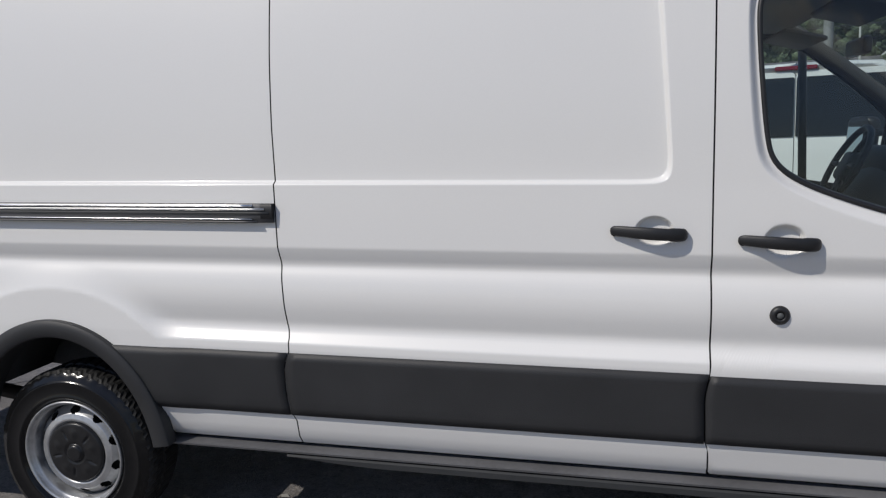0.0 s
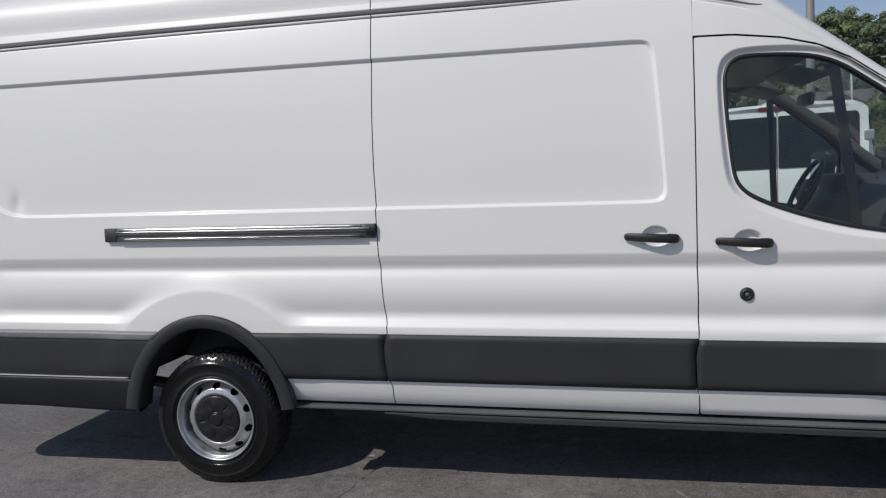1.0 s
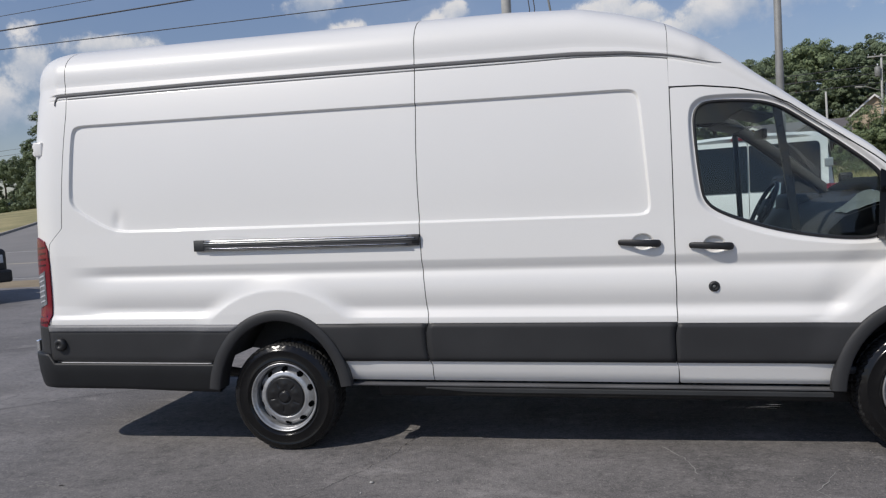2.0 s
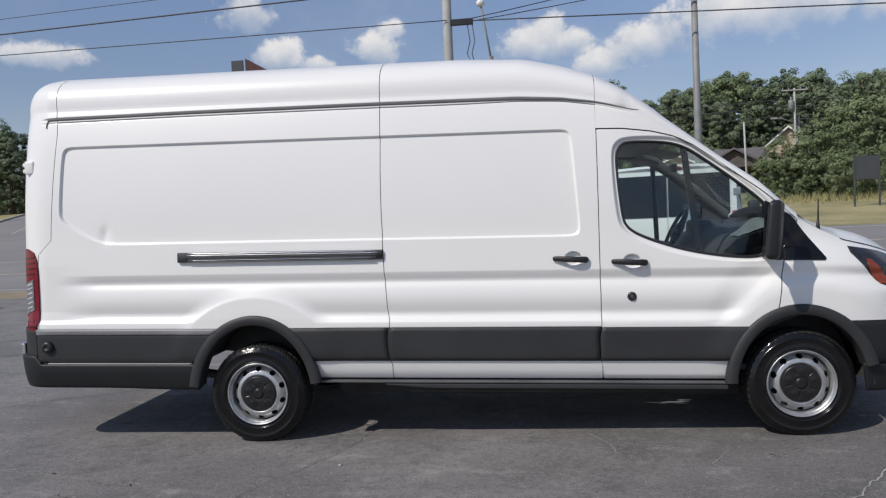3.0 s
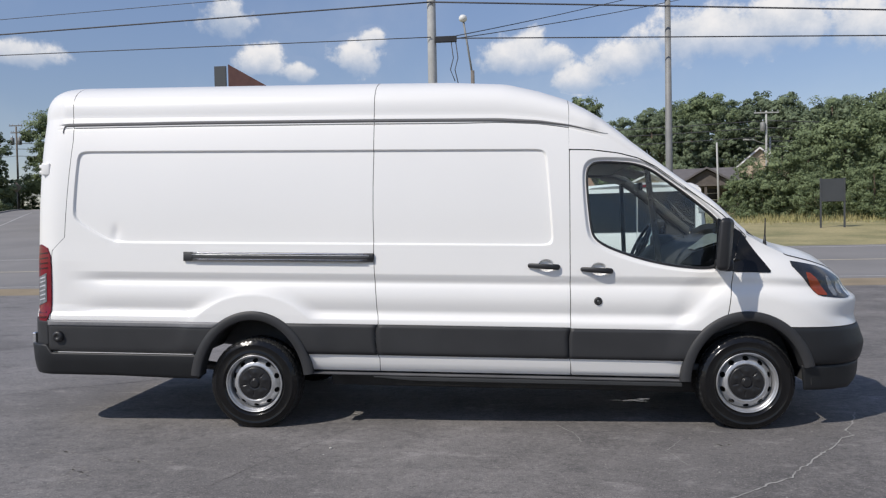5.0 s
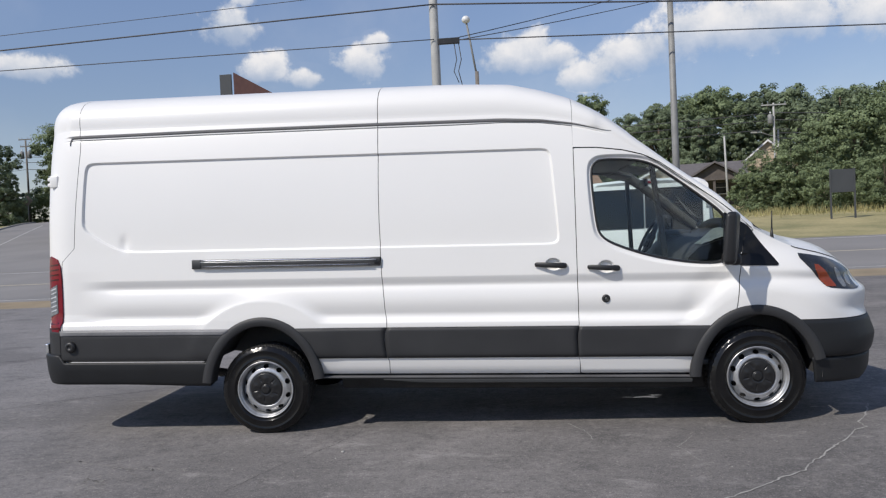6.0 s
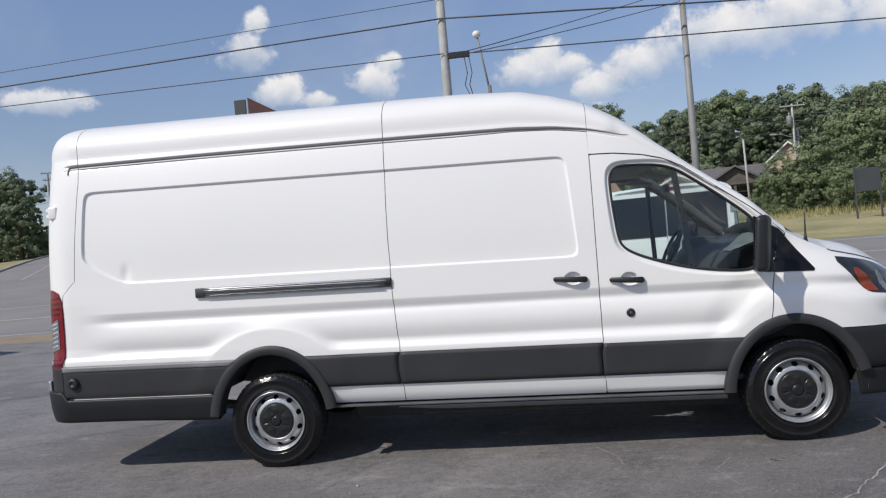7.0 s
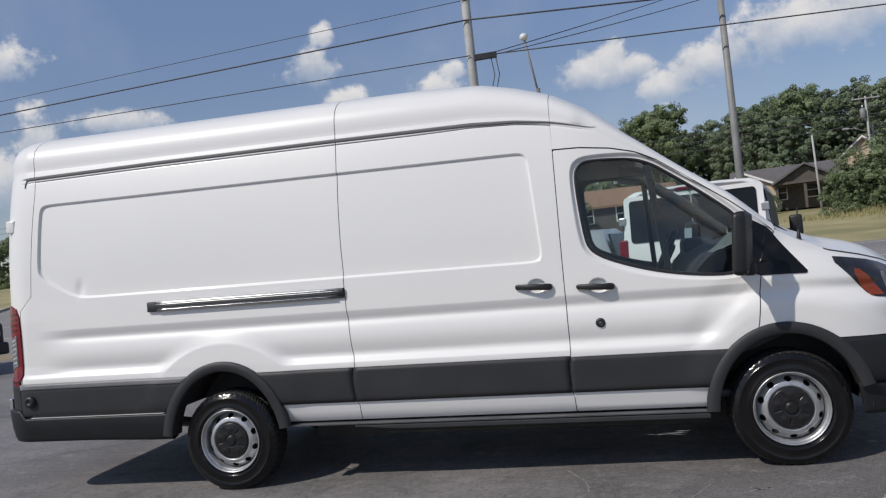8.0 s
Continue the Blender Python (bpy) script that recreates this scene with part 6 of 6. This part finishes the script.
vs = [(-0.22, 0.0, 11.15), (1.85, 1.2, 9.95), (1.85, 1.2, 8.3), (-0.22, 0.0, 8.5)]
fr = [bm.verts.new((a, b, c - zt)) for a, b, c in vs]
bk = [bm.verts.new((a, b + 0.14, c - zt)) for a, b, c in vs]
bm.faces.new(fr[::-1])
bm.faces.new(bk)
for i in range(4):
    bm.faces.new((fr[i], fr[(i + 1) % 4], bk[(i + 1) % 4], bk[i]))
part("panel", bm, RUST, ts, "brown-red slanting sign panel")

# small diamond sign by the side road
ds = thing("road_sign", "dark grey diamond road sign seen from behind", "sign", (-55.6, 79, ground_z(-55.6, 79)))
v, f = tube([(0, 0, 0), (0, 0, 2.8)], 0.04, 8)
piece("post", v, f, POLE, ds)
bm = box_bm(-0.47, -0.02, -0.47, 0.47, 0.02, 0.47, 0.02)
bmesh.ops.transform(bm, matrix=Matrix.Translation((0, -0.06, 2.7)) @ Matrix.Rotation(radians(45), 4, "Y"), verts=bm.verts)
part("plate", bm, WOOD, ds, "bare metal back of the sign")


# ---- houses ----
ROOF = material("grey_shingles", (0.125, 0.115, 0.115), rough=0.9, var=0.25, scale=2, bump=0.5, bump_scale=14)
BRICK = material("brown_brick", (0.105, 0.09, 0.08), rough=0.9, var=0.3, scale=3, bump=0.3, bump_scale=20)
TAN = material("tan_siding", (0.50, 0.40, 0.29), rough=0.8, var=0.1, scale=2)
TRIM = material("white_trim", (0.72, 0.71, 0.69), rough=0.6, var=0.06)
PANE = material("dark_pane", (0.012, 0.014, 0.016), rough=0.12, coat=0.0, var=0.2, spec=0.18)


def gable(bm, x0, x1, y0, y1, z0, z1, along="x", over=0.4, thick=0.18):
    """Two sloping roof slabs with eaves."""
    if along == "x":
        ym = (y0 + y1) / 2
        for ya, yb in ((y0 - over, ym), (y1 + over, ym)):
            zl = z0 - (z1 - z0) * over / (ym - y0)
            q = [(x0 - over, ya, zl), (x1 + over, ya, zl), (x1 + over, yb, z1), (x0 - over, yb, z1)]
            a = [bm.verts.new(p) for p in q]
            b = [bm.verts.new((p[0], p[1], p[2] + thick)) for p in q]
            bm.faces.new(a)
            bm.faces.new(b)
            for i in range(4):
                bm.faces.new((a[i], a[(i + 1) % 4], b[(i + 1) % 4], b[i]))
    else:
        xm = (x0 + x1) / 2
        for xa, xb in ((x0 - over, xm), (x1 + over, xm)):
            zl = z0 - (z1 - z0) * over / (xm - x0)
            q = [(xa, y0 - over, zl), (xa, y1 + over, zl), (xb, y1 + over, z1), (xb, y0 - over, z1)]
            a = [bm.verts.new(p) for p in q]
            b = [bm.verts.new((p[0], p[1], p[2] + thick)) for p in q]
            bm.faces.new(a)
            bm.faces.new(b)
            for i in range(4):
                bm.faces.new((a[i], a[(i + 1) % 4], b[(i + 1) % 4], b[i]))
    return bm


def prism(bm, x0, x1, y0, y1, z0, zt, axis="y"):
    """The triangular wall under a gable."""
    if axis == "y":
        q = [(x0, z0), (x1, z0), ((x0 + x1) / 2, zt)]
        a, b = [bm.verts.new((x, y0, z)) for x, z in q], [bm.verts.new((x, y1, z)) for x, z in q]
    else:
        q = [(y0, z0), (y1, z0), ((y0 + y1) / 2, zt)]
        a, b = [bm.verts.new((x0, y, z)) for y, z in q], [bm.verts.new((x1, y, z)) for y, z in q]
    bm.faces.new(a)
    bm.faces.new(b[::-1])
    for i in range(3):
        bm.faces.new((a[i], a[(i + 1) % 3], b[(i + 1) % 3], b[i]))


SIDEPANE = material("grey_tinted_pane", (0.05, 0.053, 0.053), rough=0.42, var=0.2, spec=0.4)
BROWN_ROOF = material("brown_shingles", (0.28, 0.16, 0.10), rough=0.9, var=0.25, scale=2, bump=0.5, bump_scale=14)


def house(x, y, turn, w, d, wall, ridge, wall_mat, label, porch=True, roof_mat=ROOF, over=0.4):
    h = thing("house", label, "house", (x, y, ground_z(x, y) - 0.1), turn)
    bm = box_bm(-w / 2, -d / 2, 0, w / 2, d / 2, wall)
    prism(bm, -w / 2, w / 2, -d / 2, d / 2, wall, ridge, "x")
    part("wall", bm, wall_mat, h, "house wall")
    part("roof", gable(bmesh.new(), -w / 2, w / 2, -d / 2, d / 2, wall, ridge, "x", over), roof_mat, h, "shingle roof")
    if porch:
        for name, x0, x1, deep, rise, mat in (("porch", w / 2 - 4.5, w / 2 + 0.3, 2.2, 1.4, wall_mat), ("wing", -w / 2 - 1.9, -w / 2 + 3.3, 0.9, 1.25, TAN)):
            bm = box_bm(x0, -d / 2 - deep, wall - 0.15, x1, -d / 2 + 0.2, wall + 0.05) if name == "porch" else box_bm(x0, -d / 2 - deep, 0, x1, -d / 2 + 0.2, wall)
            prism(bm, x0, x1, -d / 2 - deep + 0.2, -d / 2 + 1.5, wall, wall + rise - 0.1)
            part(name + "_gable", bm, mat, h, "house gable")
            part(name + "_roof", gable(bmesh.new(), x0, x1, -d / 2 - deep, -d / 2 + 2.4, wall, wall + rise, "y", 0.3), ROOF, h, "grey shingle roof")
            if name == "wing":
                part(name + "_rake_board", gable(bmesh.new(), x0, x1, -d / 2 - deep - 0.03, -d / 2 - deep - 0.58, wall - 0.06, wall + rise - 0.06, "y", 0.3, 0.2), TRIM, h, "white boards along the gable")
        for cx in (w / 2 - 4.4, w / 2 - 2.2, w / 2 + 0.2):
            part("column", box_bm(cx - 0.11, -d / 2 - 2.1, 0, cx + 0.11, -d / 2 - 1.88, wall - 0.12, 0.02), BRICK, h, "brown porch column")
    for cx in ((w / 2 - 1.6, w / 2 - 4.2) if porch else (-1.2, 1.6)):
        win = part("window", box_bm(cx - 0.55, -d / 2 - 0.05, 0.9, cx + 0.55, -d / 2 + 0.05, 2.2, 0.01), TRIM, h, "white-framed window")
        for k in (0, 1):
            part("pane", box_bm(cx - 0.46, -d / 2 - 0.07, 0.98 + k * 0.6, cx + 0.46, -d / 2 - 0.04, 1.52 + k * 0.6), PANE, win, "dark pane")
    part("door", box_bm(-w / 2 + 2.6, -d / 2 - 0.05, 0.1, -w / 2 + 3.5, -d / 2 + 0.05, 2.15, 0.01), TRIM, h, "pale house door")
    return h


house(19.6, 70.5, -14, 7.7, 7.5, 2.3, 3.95, BRICK, "low brown brick house with a grey shingle roof and porch", over=0.8)
tan_house = house(29.1, 78.0, 70, 9.0, 10.0, 1.6, 5.9, TAN, "tan sided house with a steep gable", False)
part("rake_board", gable(bmesh.new(), -4.52, -5.28, -5.0, 5.0, 1.52, 5.82, "x", 0.4, 0.2), TRIM, tan_house, "white boards along the gable")
house(2.5, 60.0, 4, 12.0, 8.0, 2.2, 3.6, BRICK, "low house with a brown roof across the road", False, BROWN_ROOF)

# far low building with red roof
far_b = thing("commercial_building", "far low building with a red and blue roof", "building", (-84, 96, ground_z(-84, 96)), 20)
part("wall", box_bm(-6, -4, -1, 6, 4, 2.0), BRICK, far_b, "dark wall")
RROOF = material("red_metal_roof", (0.42, 0.07, 0.05), rough=0.6, var=0.15)
BROOF = material("blue_metal_roof", (0.28, 0.42, 0.50), rough=0.6, var=0.15)
part("awning", box_bm(-6.3, -4.6, 1.7, 6.3, -3.2, 2.4, 0.05), RROOF, far_b, "red metal front")
part("roof", box_bm(-3, -3.4, 2.4, 6.2, 4.2, 2.9, 0.05), BROOF, far_b, "pale blue metal roof")


# ---- parked vehicles beyond the van ----
def plain_wheel(parent, x, y, r, w, face):
    v, f = lathe([(r * 0.62, 0.02), (r * 0.66, -0.005), (r * 0.92, -0.012), (r, 0.02), (r, w - 0.02), (r * 0.9, w), (r * 0.6, w)], 40)
    t = piece("wheel", [(x + a, y - face * b, r + c) for a, b, c in v], f, RUBBER, parent, "black tyre on a silver rim")
    v, f = lathe([(r * 0.64, 0.01), (r * 0.6, 0.0), (r * 0.5, 0.03), (r * 0.2, 0.015), (0.0, 0.01)], 30)
    piece("rim", [(x + a, y - face * b, r + c) for a, b, c in v], f, STEEL, t, "silver rim")


# passenger van, parked with its rear doors towards the cargo van
v2 = thing("passenger_van", "white van with dark rear door windows, parked nose away", "van", (2.977, 6.231, 0), -13.4)
W2, H2, L2 = 2.0, 2.10, 5.4
prof2 = [(0.02, 0.42), (0.0, 0.60), (0.0, 1.25), (0.010, 1.40), (0.035, 1.75), (0.070, 1.98), (0.115, 2.08), (0.22, 2.125), (0.6, 2.145), (1.0, 2.15)]


def section2(y):
    nose = smooth01(3.7, 4.4, y)
    rear = max(0.0, (0.10 - y) / 0.10)
    out = []
    for d, z in prof2:
        zz = z if z < 1.1 else 1.1 + (z - 1.1) * (1 - 0.93 * nose)
        out.append((d + 0.10 * rear * rear + 0.25 * smooth01(5.0, 5.4, y) * 0.6, zz - 0.04 * rear * (z > 1.9)))
    return out


ys2 = [0.0, 0.03, 0.06, 0.10, 0.3, 0.8, 1.4, 2.0, 2.6, 3.2, 3.6, 3.75, 3.9, 4.05, 4.2, 4.4, 4.8, 5.1, 5.3, 5.4]
v = []
for y in ys2:
    s = section2(y)
    row = [(d, y, z) for d, z in s] + [(W2 - d, y, z) for d, z in s[::-1]]
    v += [(a, b + 0.10 * smooth01(1.2, 2.1, c) * (b < 0.15), c) for a, b, c in row]
m2 = 2 * len(prof2)
f = grid_faces(len(ys2), m2) + [tuple(range(m2)), tuple(range((len(ys2) - 1) * m2, len(ys2) * m2))]
piece("body", v, f, WHITE, v2, "white body")


def rear_sheet(name, x0, x1, z0, z1, lift, mat, parent, label="", r=0.08, rl=None, rr=None):
    """A rounded sheet on the sloping rear doors."""
    rl, rr = r if rl is None else rl, r if rr is None else rr
    pts = []
    for cx, cz, rad, turn in ((x1 - rr, z0 + rr, rr, -90), (x1 - rr, z1 - rr, rr, 0), (x0 + rl, z1 - rl, rl, 90), (x0 + rl, z0 + rl, rl, 180)):
        pts += [(cx + rad * math.cos(radians(turn + 18 * k)), cz + rad * math.sin(radians(turn + 18 * k))) for k in range(6)]
    lean = lambda z: 0.10 * smooth01(1.2, 2.1, z)
    front, back, n = [], [], 24
    for z in [z0 + 0.0005, z0 + 0.004, z0 + 0.012, z0 + 0.03] + spread(z0 + 0.06, z1 - 0.06, n - 8) + [z1 - 0.03, z1 - 0.012, z1 - 0.004, z1 - 0.0005]:
        hits = []
        for (ax, az), (bx, bz) in zip(pts, pts[1:] + pts[:1]):
            if az != bz and (az - z) * (bz - z) <= 0:
                hits.append(ax + (bx - ax) * (z - az) / (bz - az))
        for x in (min(hits), max(hits)):
            front.append((x, lean(z) - lift, z))
            back.append((x, lean(z) + 0.03, z))
    v, m = front + back, 2 * n
    f = [(2 * i, 2 * i + 1, 2 * i + 3, 2 * i + 2) for i in range(n - 1)]
    f += [(2 * i + k, 2 * i + 2 + k, m + 2 * i + 2 + k, m + 2 * i + k) for i in range(n - 1) for k in (0, 1)]
    f += [(0, 1, m + 1, m), (m - 2, m - 1, 2 * m - 1, 2 * m - 2)]
    return piece(name, v, f, mat, parent, label, smooth=False)


for x0, x1 in ((0.07, 0.996), (1.004, 1.93)):
    dr = rear_sheet("rear_door", x0, x1, 0.52, 2.06, 0.012, WHITE, v2, "white rear door", 0.06)
    rear_sheet("door_window", x0 + 0.075 if x0 < 0.5 else x0 + 0.006, x1 - 0.006 if x0 < 0.5 else x1 - 0.09, 1.395, 2.0, 0.024, PANE, dr, "dark door window", 0.05, 0.05 if x0 < 0.5 else 0.015, 0.015 if x0 < 0.5 else 0.05)
    for z in (0.85, 1.72):
        hx = 0.035 if x0 < 0.5 else 1.935
        part("hinge", box_bm(hx - 0.05, -0.035 + 0.06 * (z > 1), z - 0.055, hx + 0.05, 0.03 + 0.06 * (z > 1), z + 0.055, 0.012), STEEL, dr, "bright hinge")
part("brake_light", box_bm(0.80, 0.06, 2.07, 1.20, 0.14, 2.115, 0.012), RED, v2, "long red roof brake light")
for hx in (0.05, 1.95):
    part("tail_light", box_bm(hx - 0.085, -0.02, 1.02, hx + 0.045 if hx < 1 else hx + 0.085, 0.10, 1.455, 0.02), RED, v2, "red tail light")
part("rear_bumper", box_bm(-0.02, -0.14, 0.36, 2.02, 0.10, 0.52, 0.04), STEEL, v2, "grey rear bumper")
for s in (-1, 1):
    for a, b in ((0.13, 1.30), (1.35, 2.40), (2.46, 3.3)):
        side_v = []
        for z in spread(1.405, 1.955, 7):
            d = interp([(1.25, 0.0), (1.40, 0.010), (1.75, 0.035), (1.98, 0.070)], z)
            for y, o in ((a + 0.005, 0.02), (a, -0.008), (b, -0.008), (b - 0.005, 0.02)):
                side_v.append(((d + o) if s < 0 else W2 - d - o, y + 0.02 * (z - 1.4), z))
        piece("side_window", side_v, grid_faces(7, 4), SIDEPANE, v2, "dark side window", smooth=False)
part("door_mirror", box_bm(W2 + 0.16, 2.90, 1.24, W2 + 0.36, 3.04, 1.58, 0.04, 3), BLACK, v2, "black door mirror", True)
part("mirror_arm", box_bm(W2 - 0.08, 2.94, 1.30, W2 + 0.18, 3.0, 1.36, 0.01), BLACK, v2)
for y in (0.95, 4.35):
    for x, s in ((0.02, -1), (W2 - 0.02, 1)):
        vv, ff = lathe([(0.2, 0.02), (0.23, -0.005), (0.33, -0.012), (0.36, 0.02), (0.36, 0.2), (0.3, 0.22), (0.2, 0.2)], 36)
        w = piece("wheel", [(x - s * b, y + a, 0.36 + c) for a, b, c in vv], ff, RUBBER, v2, "black tyre on a steel rim")
        vv, ff = lathe([(0.22, 0.0), (0.15, 0.03), (0.0, 0.01)], 24)
        piece("rim", [(x - s * b, y + a, 0.36 + c) for a, b, c in vv], ff, STEEL, w, "steel rim")


def saloon(name, x, y, turn, paint, label, length=4.5, roof=1.45, category="car", boxy=0.0):
    """A car body swept from sections, with glass, lamps and wheels; its nose points along its own x."""
    c = thing(name, label, category, (x, y, 0), turn)
    wdt = 1.8
    top = [(0.0, 0.72), (0.08, 0.92), (0.5, 0.98), (0.95, 1.02 + 0.3 * boxy), (1.45, roof - 0.06), (1.9, roof), (2.5, roof), (2.95, roof - 0.1), (3.45, 1.02), (3.7, 0.96), (4.2, 0.86), (4.45, 0.72), (4.5, 0.55)]
    k = length / 4.5
    rows = []
    for xs, zt in top:
        belt = min(zt, 0.93)
        end = 0.10 * (1 if xs in (0.0, 4.5) else 0.4 if xs in (0.08, 4.45) else 0)
        lean = 0.22 * max(0.0, (zt - belt)) / 0.5
        rows.append([(xs * k, 0.02 + end, 0.22), (xs * k, end, 0.5), (xs * k, 0.02 + end, belt), (xs * k, 0.03 + end + lean, (belt + zt) / 2 + 0.1 * (zt - belt)), (xs * k, 0.10 + end + lean, zt), (xs * k, 0.9, zt + 0.02)])
    v = []
    for r in rows:
        v += r + [(a, wdt - b, z) for a, b, z in r[::-1]]
    n = 12
    piece("body", v, grid_faces(len(rows), n) + [tuple(range(n)), tuple(range((len(rows) - 1) * n, len(rows) * n))], paint, c, "painted car body")
    for s in (0, 1):
        q = [(1.15, 0.98), (3.25, 0.98), (2.85, roof - 0.12), (1.5, roof - 0.10)]
        vv = []
        for o in (-0.012, 0.03):
            for a, z in q:
                yy = 0.035 + 0.20 * (z - 0.93) / 0.5 + o
                vv.append((a * k, yy if s == 0 else wdt - yy, z))
        piece("side_window", vv, [(0, 1, 2, 3), (4, 5, 6, 7), (0, 1, 5, 4), (1, 2, 6, 5), (2, 3, 7, 6), (3, 0, 4, 7)], PANE, c, "dark side glass", smooth=False)
        for xs in (0.85, 3.65):
            plain_wheel(c, xs * k, 0.03 if s == 0 else wdt - 0.03, 0.32, 0.2, -1 if s == 0 else 1)
    for yy in (0.12, 1.45):
        part("tail_light", box_bm(-0.012, yy, 0.68, 0.06, yy + 0.24, 0.86, 0.015), RED, c, "red tail light")
    return c


SILVER = material("silver_paint", (0.55, 0.56, 0.57), rough=0.3, metal=0.3, coat=0.6, var=0.04)
saloon("parked_car", 2.72, 8.3, 74.0, SILVER, "silver car parked beside the white van", 4.5, 1.70)

# pickup standing at the edge of the lot, dark nose towards the road
pk = thing("pickup_truck", "white pickup with a dark front end standing on the lot", "pickup", (-10.6, 8.3, 0), -28)
bm = box_bm(-4.9, -0.95, 0.50, -0.75, 0.95, 1.12, 0.06, 3)
part("body", bm, WHITE, pk, "white body side")
bm = box_bm(-0.8, -0.97, 0.45, 0.0, 0.97, 1.12, 0.09, 3)
part("front_end", bm, BLACK, pk, "black front end and grille", True)
part("bonnet", box_bm(-1.9, -0.90, 1.10, -0.10, 0.90, 1.19, 0.04, 3), WHITE, pk, "white bonnet")
part("bumper", box_bm(-0.15, -1.0, 0.42, 0.14, 1.0, 0.68, 0.05, 3), BLACK, pk, "black bumper")
bm = box_bm(-3.7, -0.88, 1.08, -1.75, 0.88, 1.82, 0.08, 3)
for w in bm.verts:
    if w.co.z > 1.5:
        w.co.x = -2.75 + (w.co.x + 2.75) * 0.72
        w.co.y *= 0.86
part("cab", bm, WHITE, pk, "white cab")
for s in (-1, 1):
    part("side_glass", box_bm(-3.35, s * 0.86 - 0.02, 1.2, -2.1, s * 0.86 + 0.02, 1.62, 0.01), PANE, pk, "dark side glass")
    part("headlight", box_bm(-0.10, s * 0.75 - 0.14, 0.82, 0.012, s * 0.75 + 0.14, 1.00, 0.02), CLEAR, pk, "headlight")
    part("marker_light", box_bm(-0.3, s * 0.965 - 0.02, 0.86, -0.1, s * 0.965 + 0.02, 0.94, 0.008), AMBER, pk, "amber corner light")
    for xs in (-0.9, -4.1):
        plain_wheel(pk, xs, s * 0.95, 0.38, 0.26, s)
part("windscreen", box_bm(-1.95, -0.72, 1.2, -1.90, 0.72, 1.7, 0.01), PANE, pk, "dark windscreen")
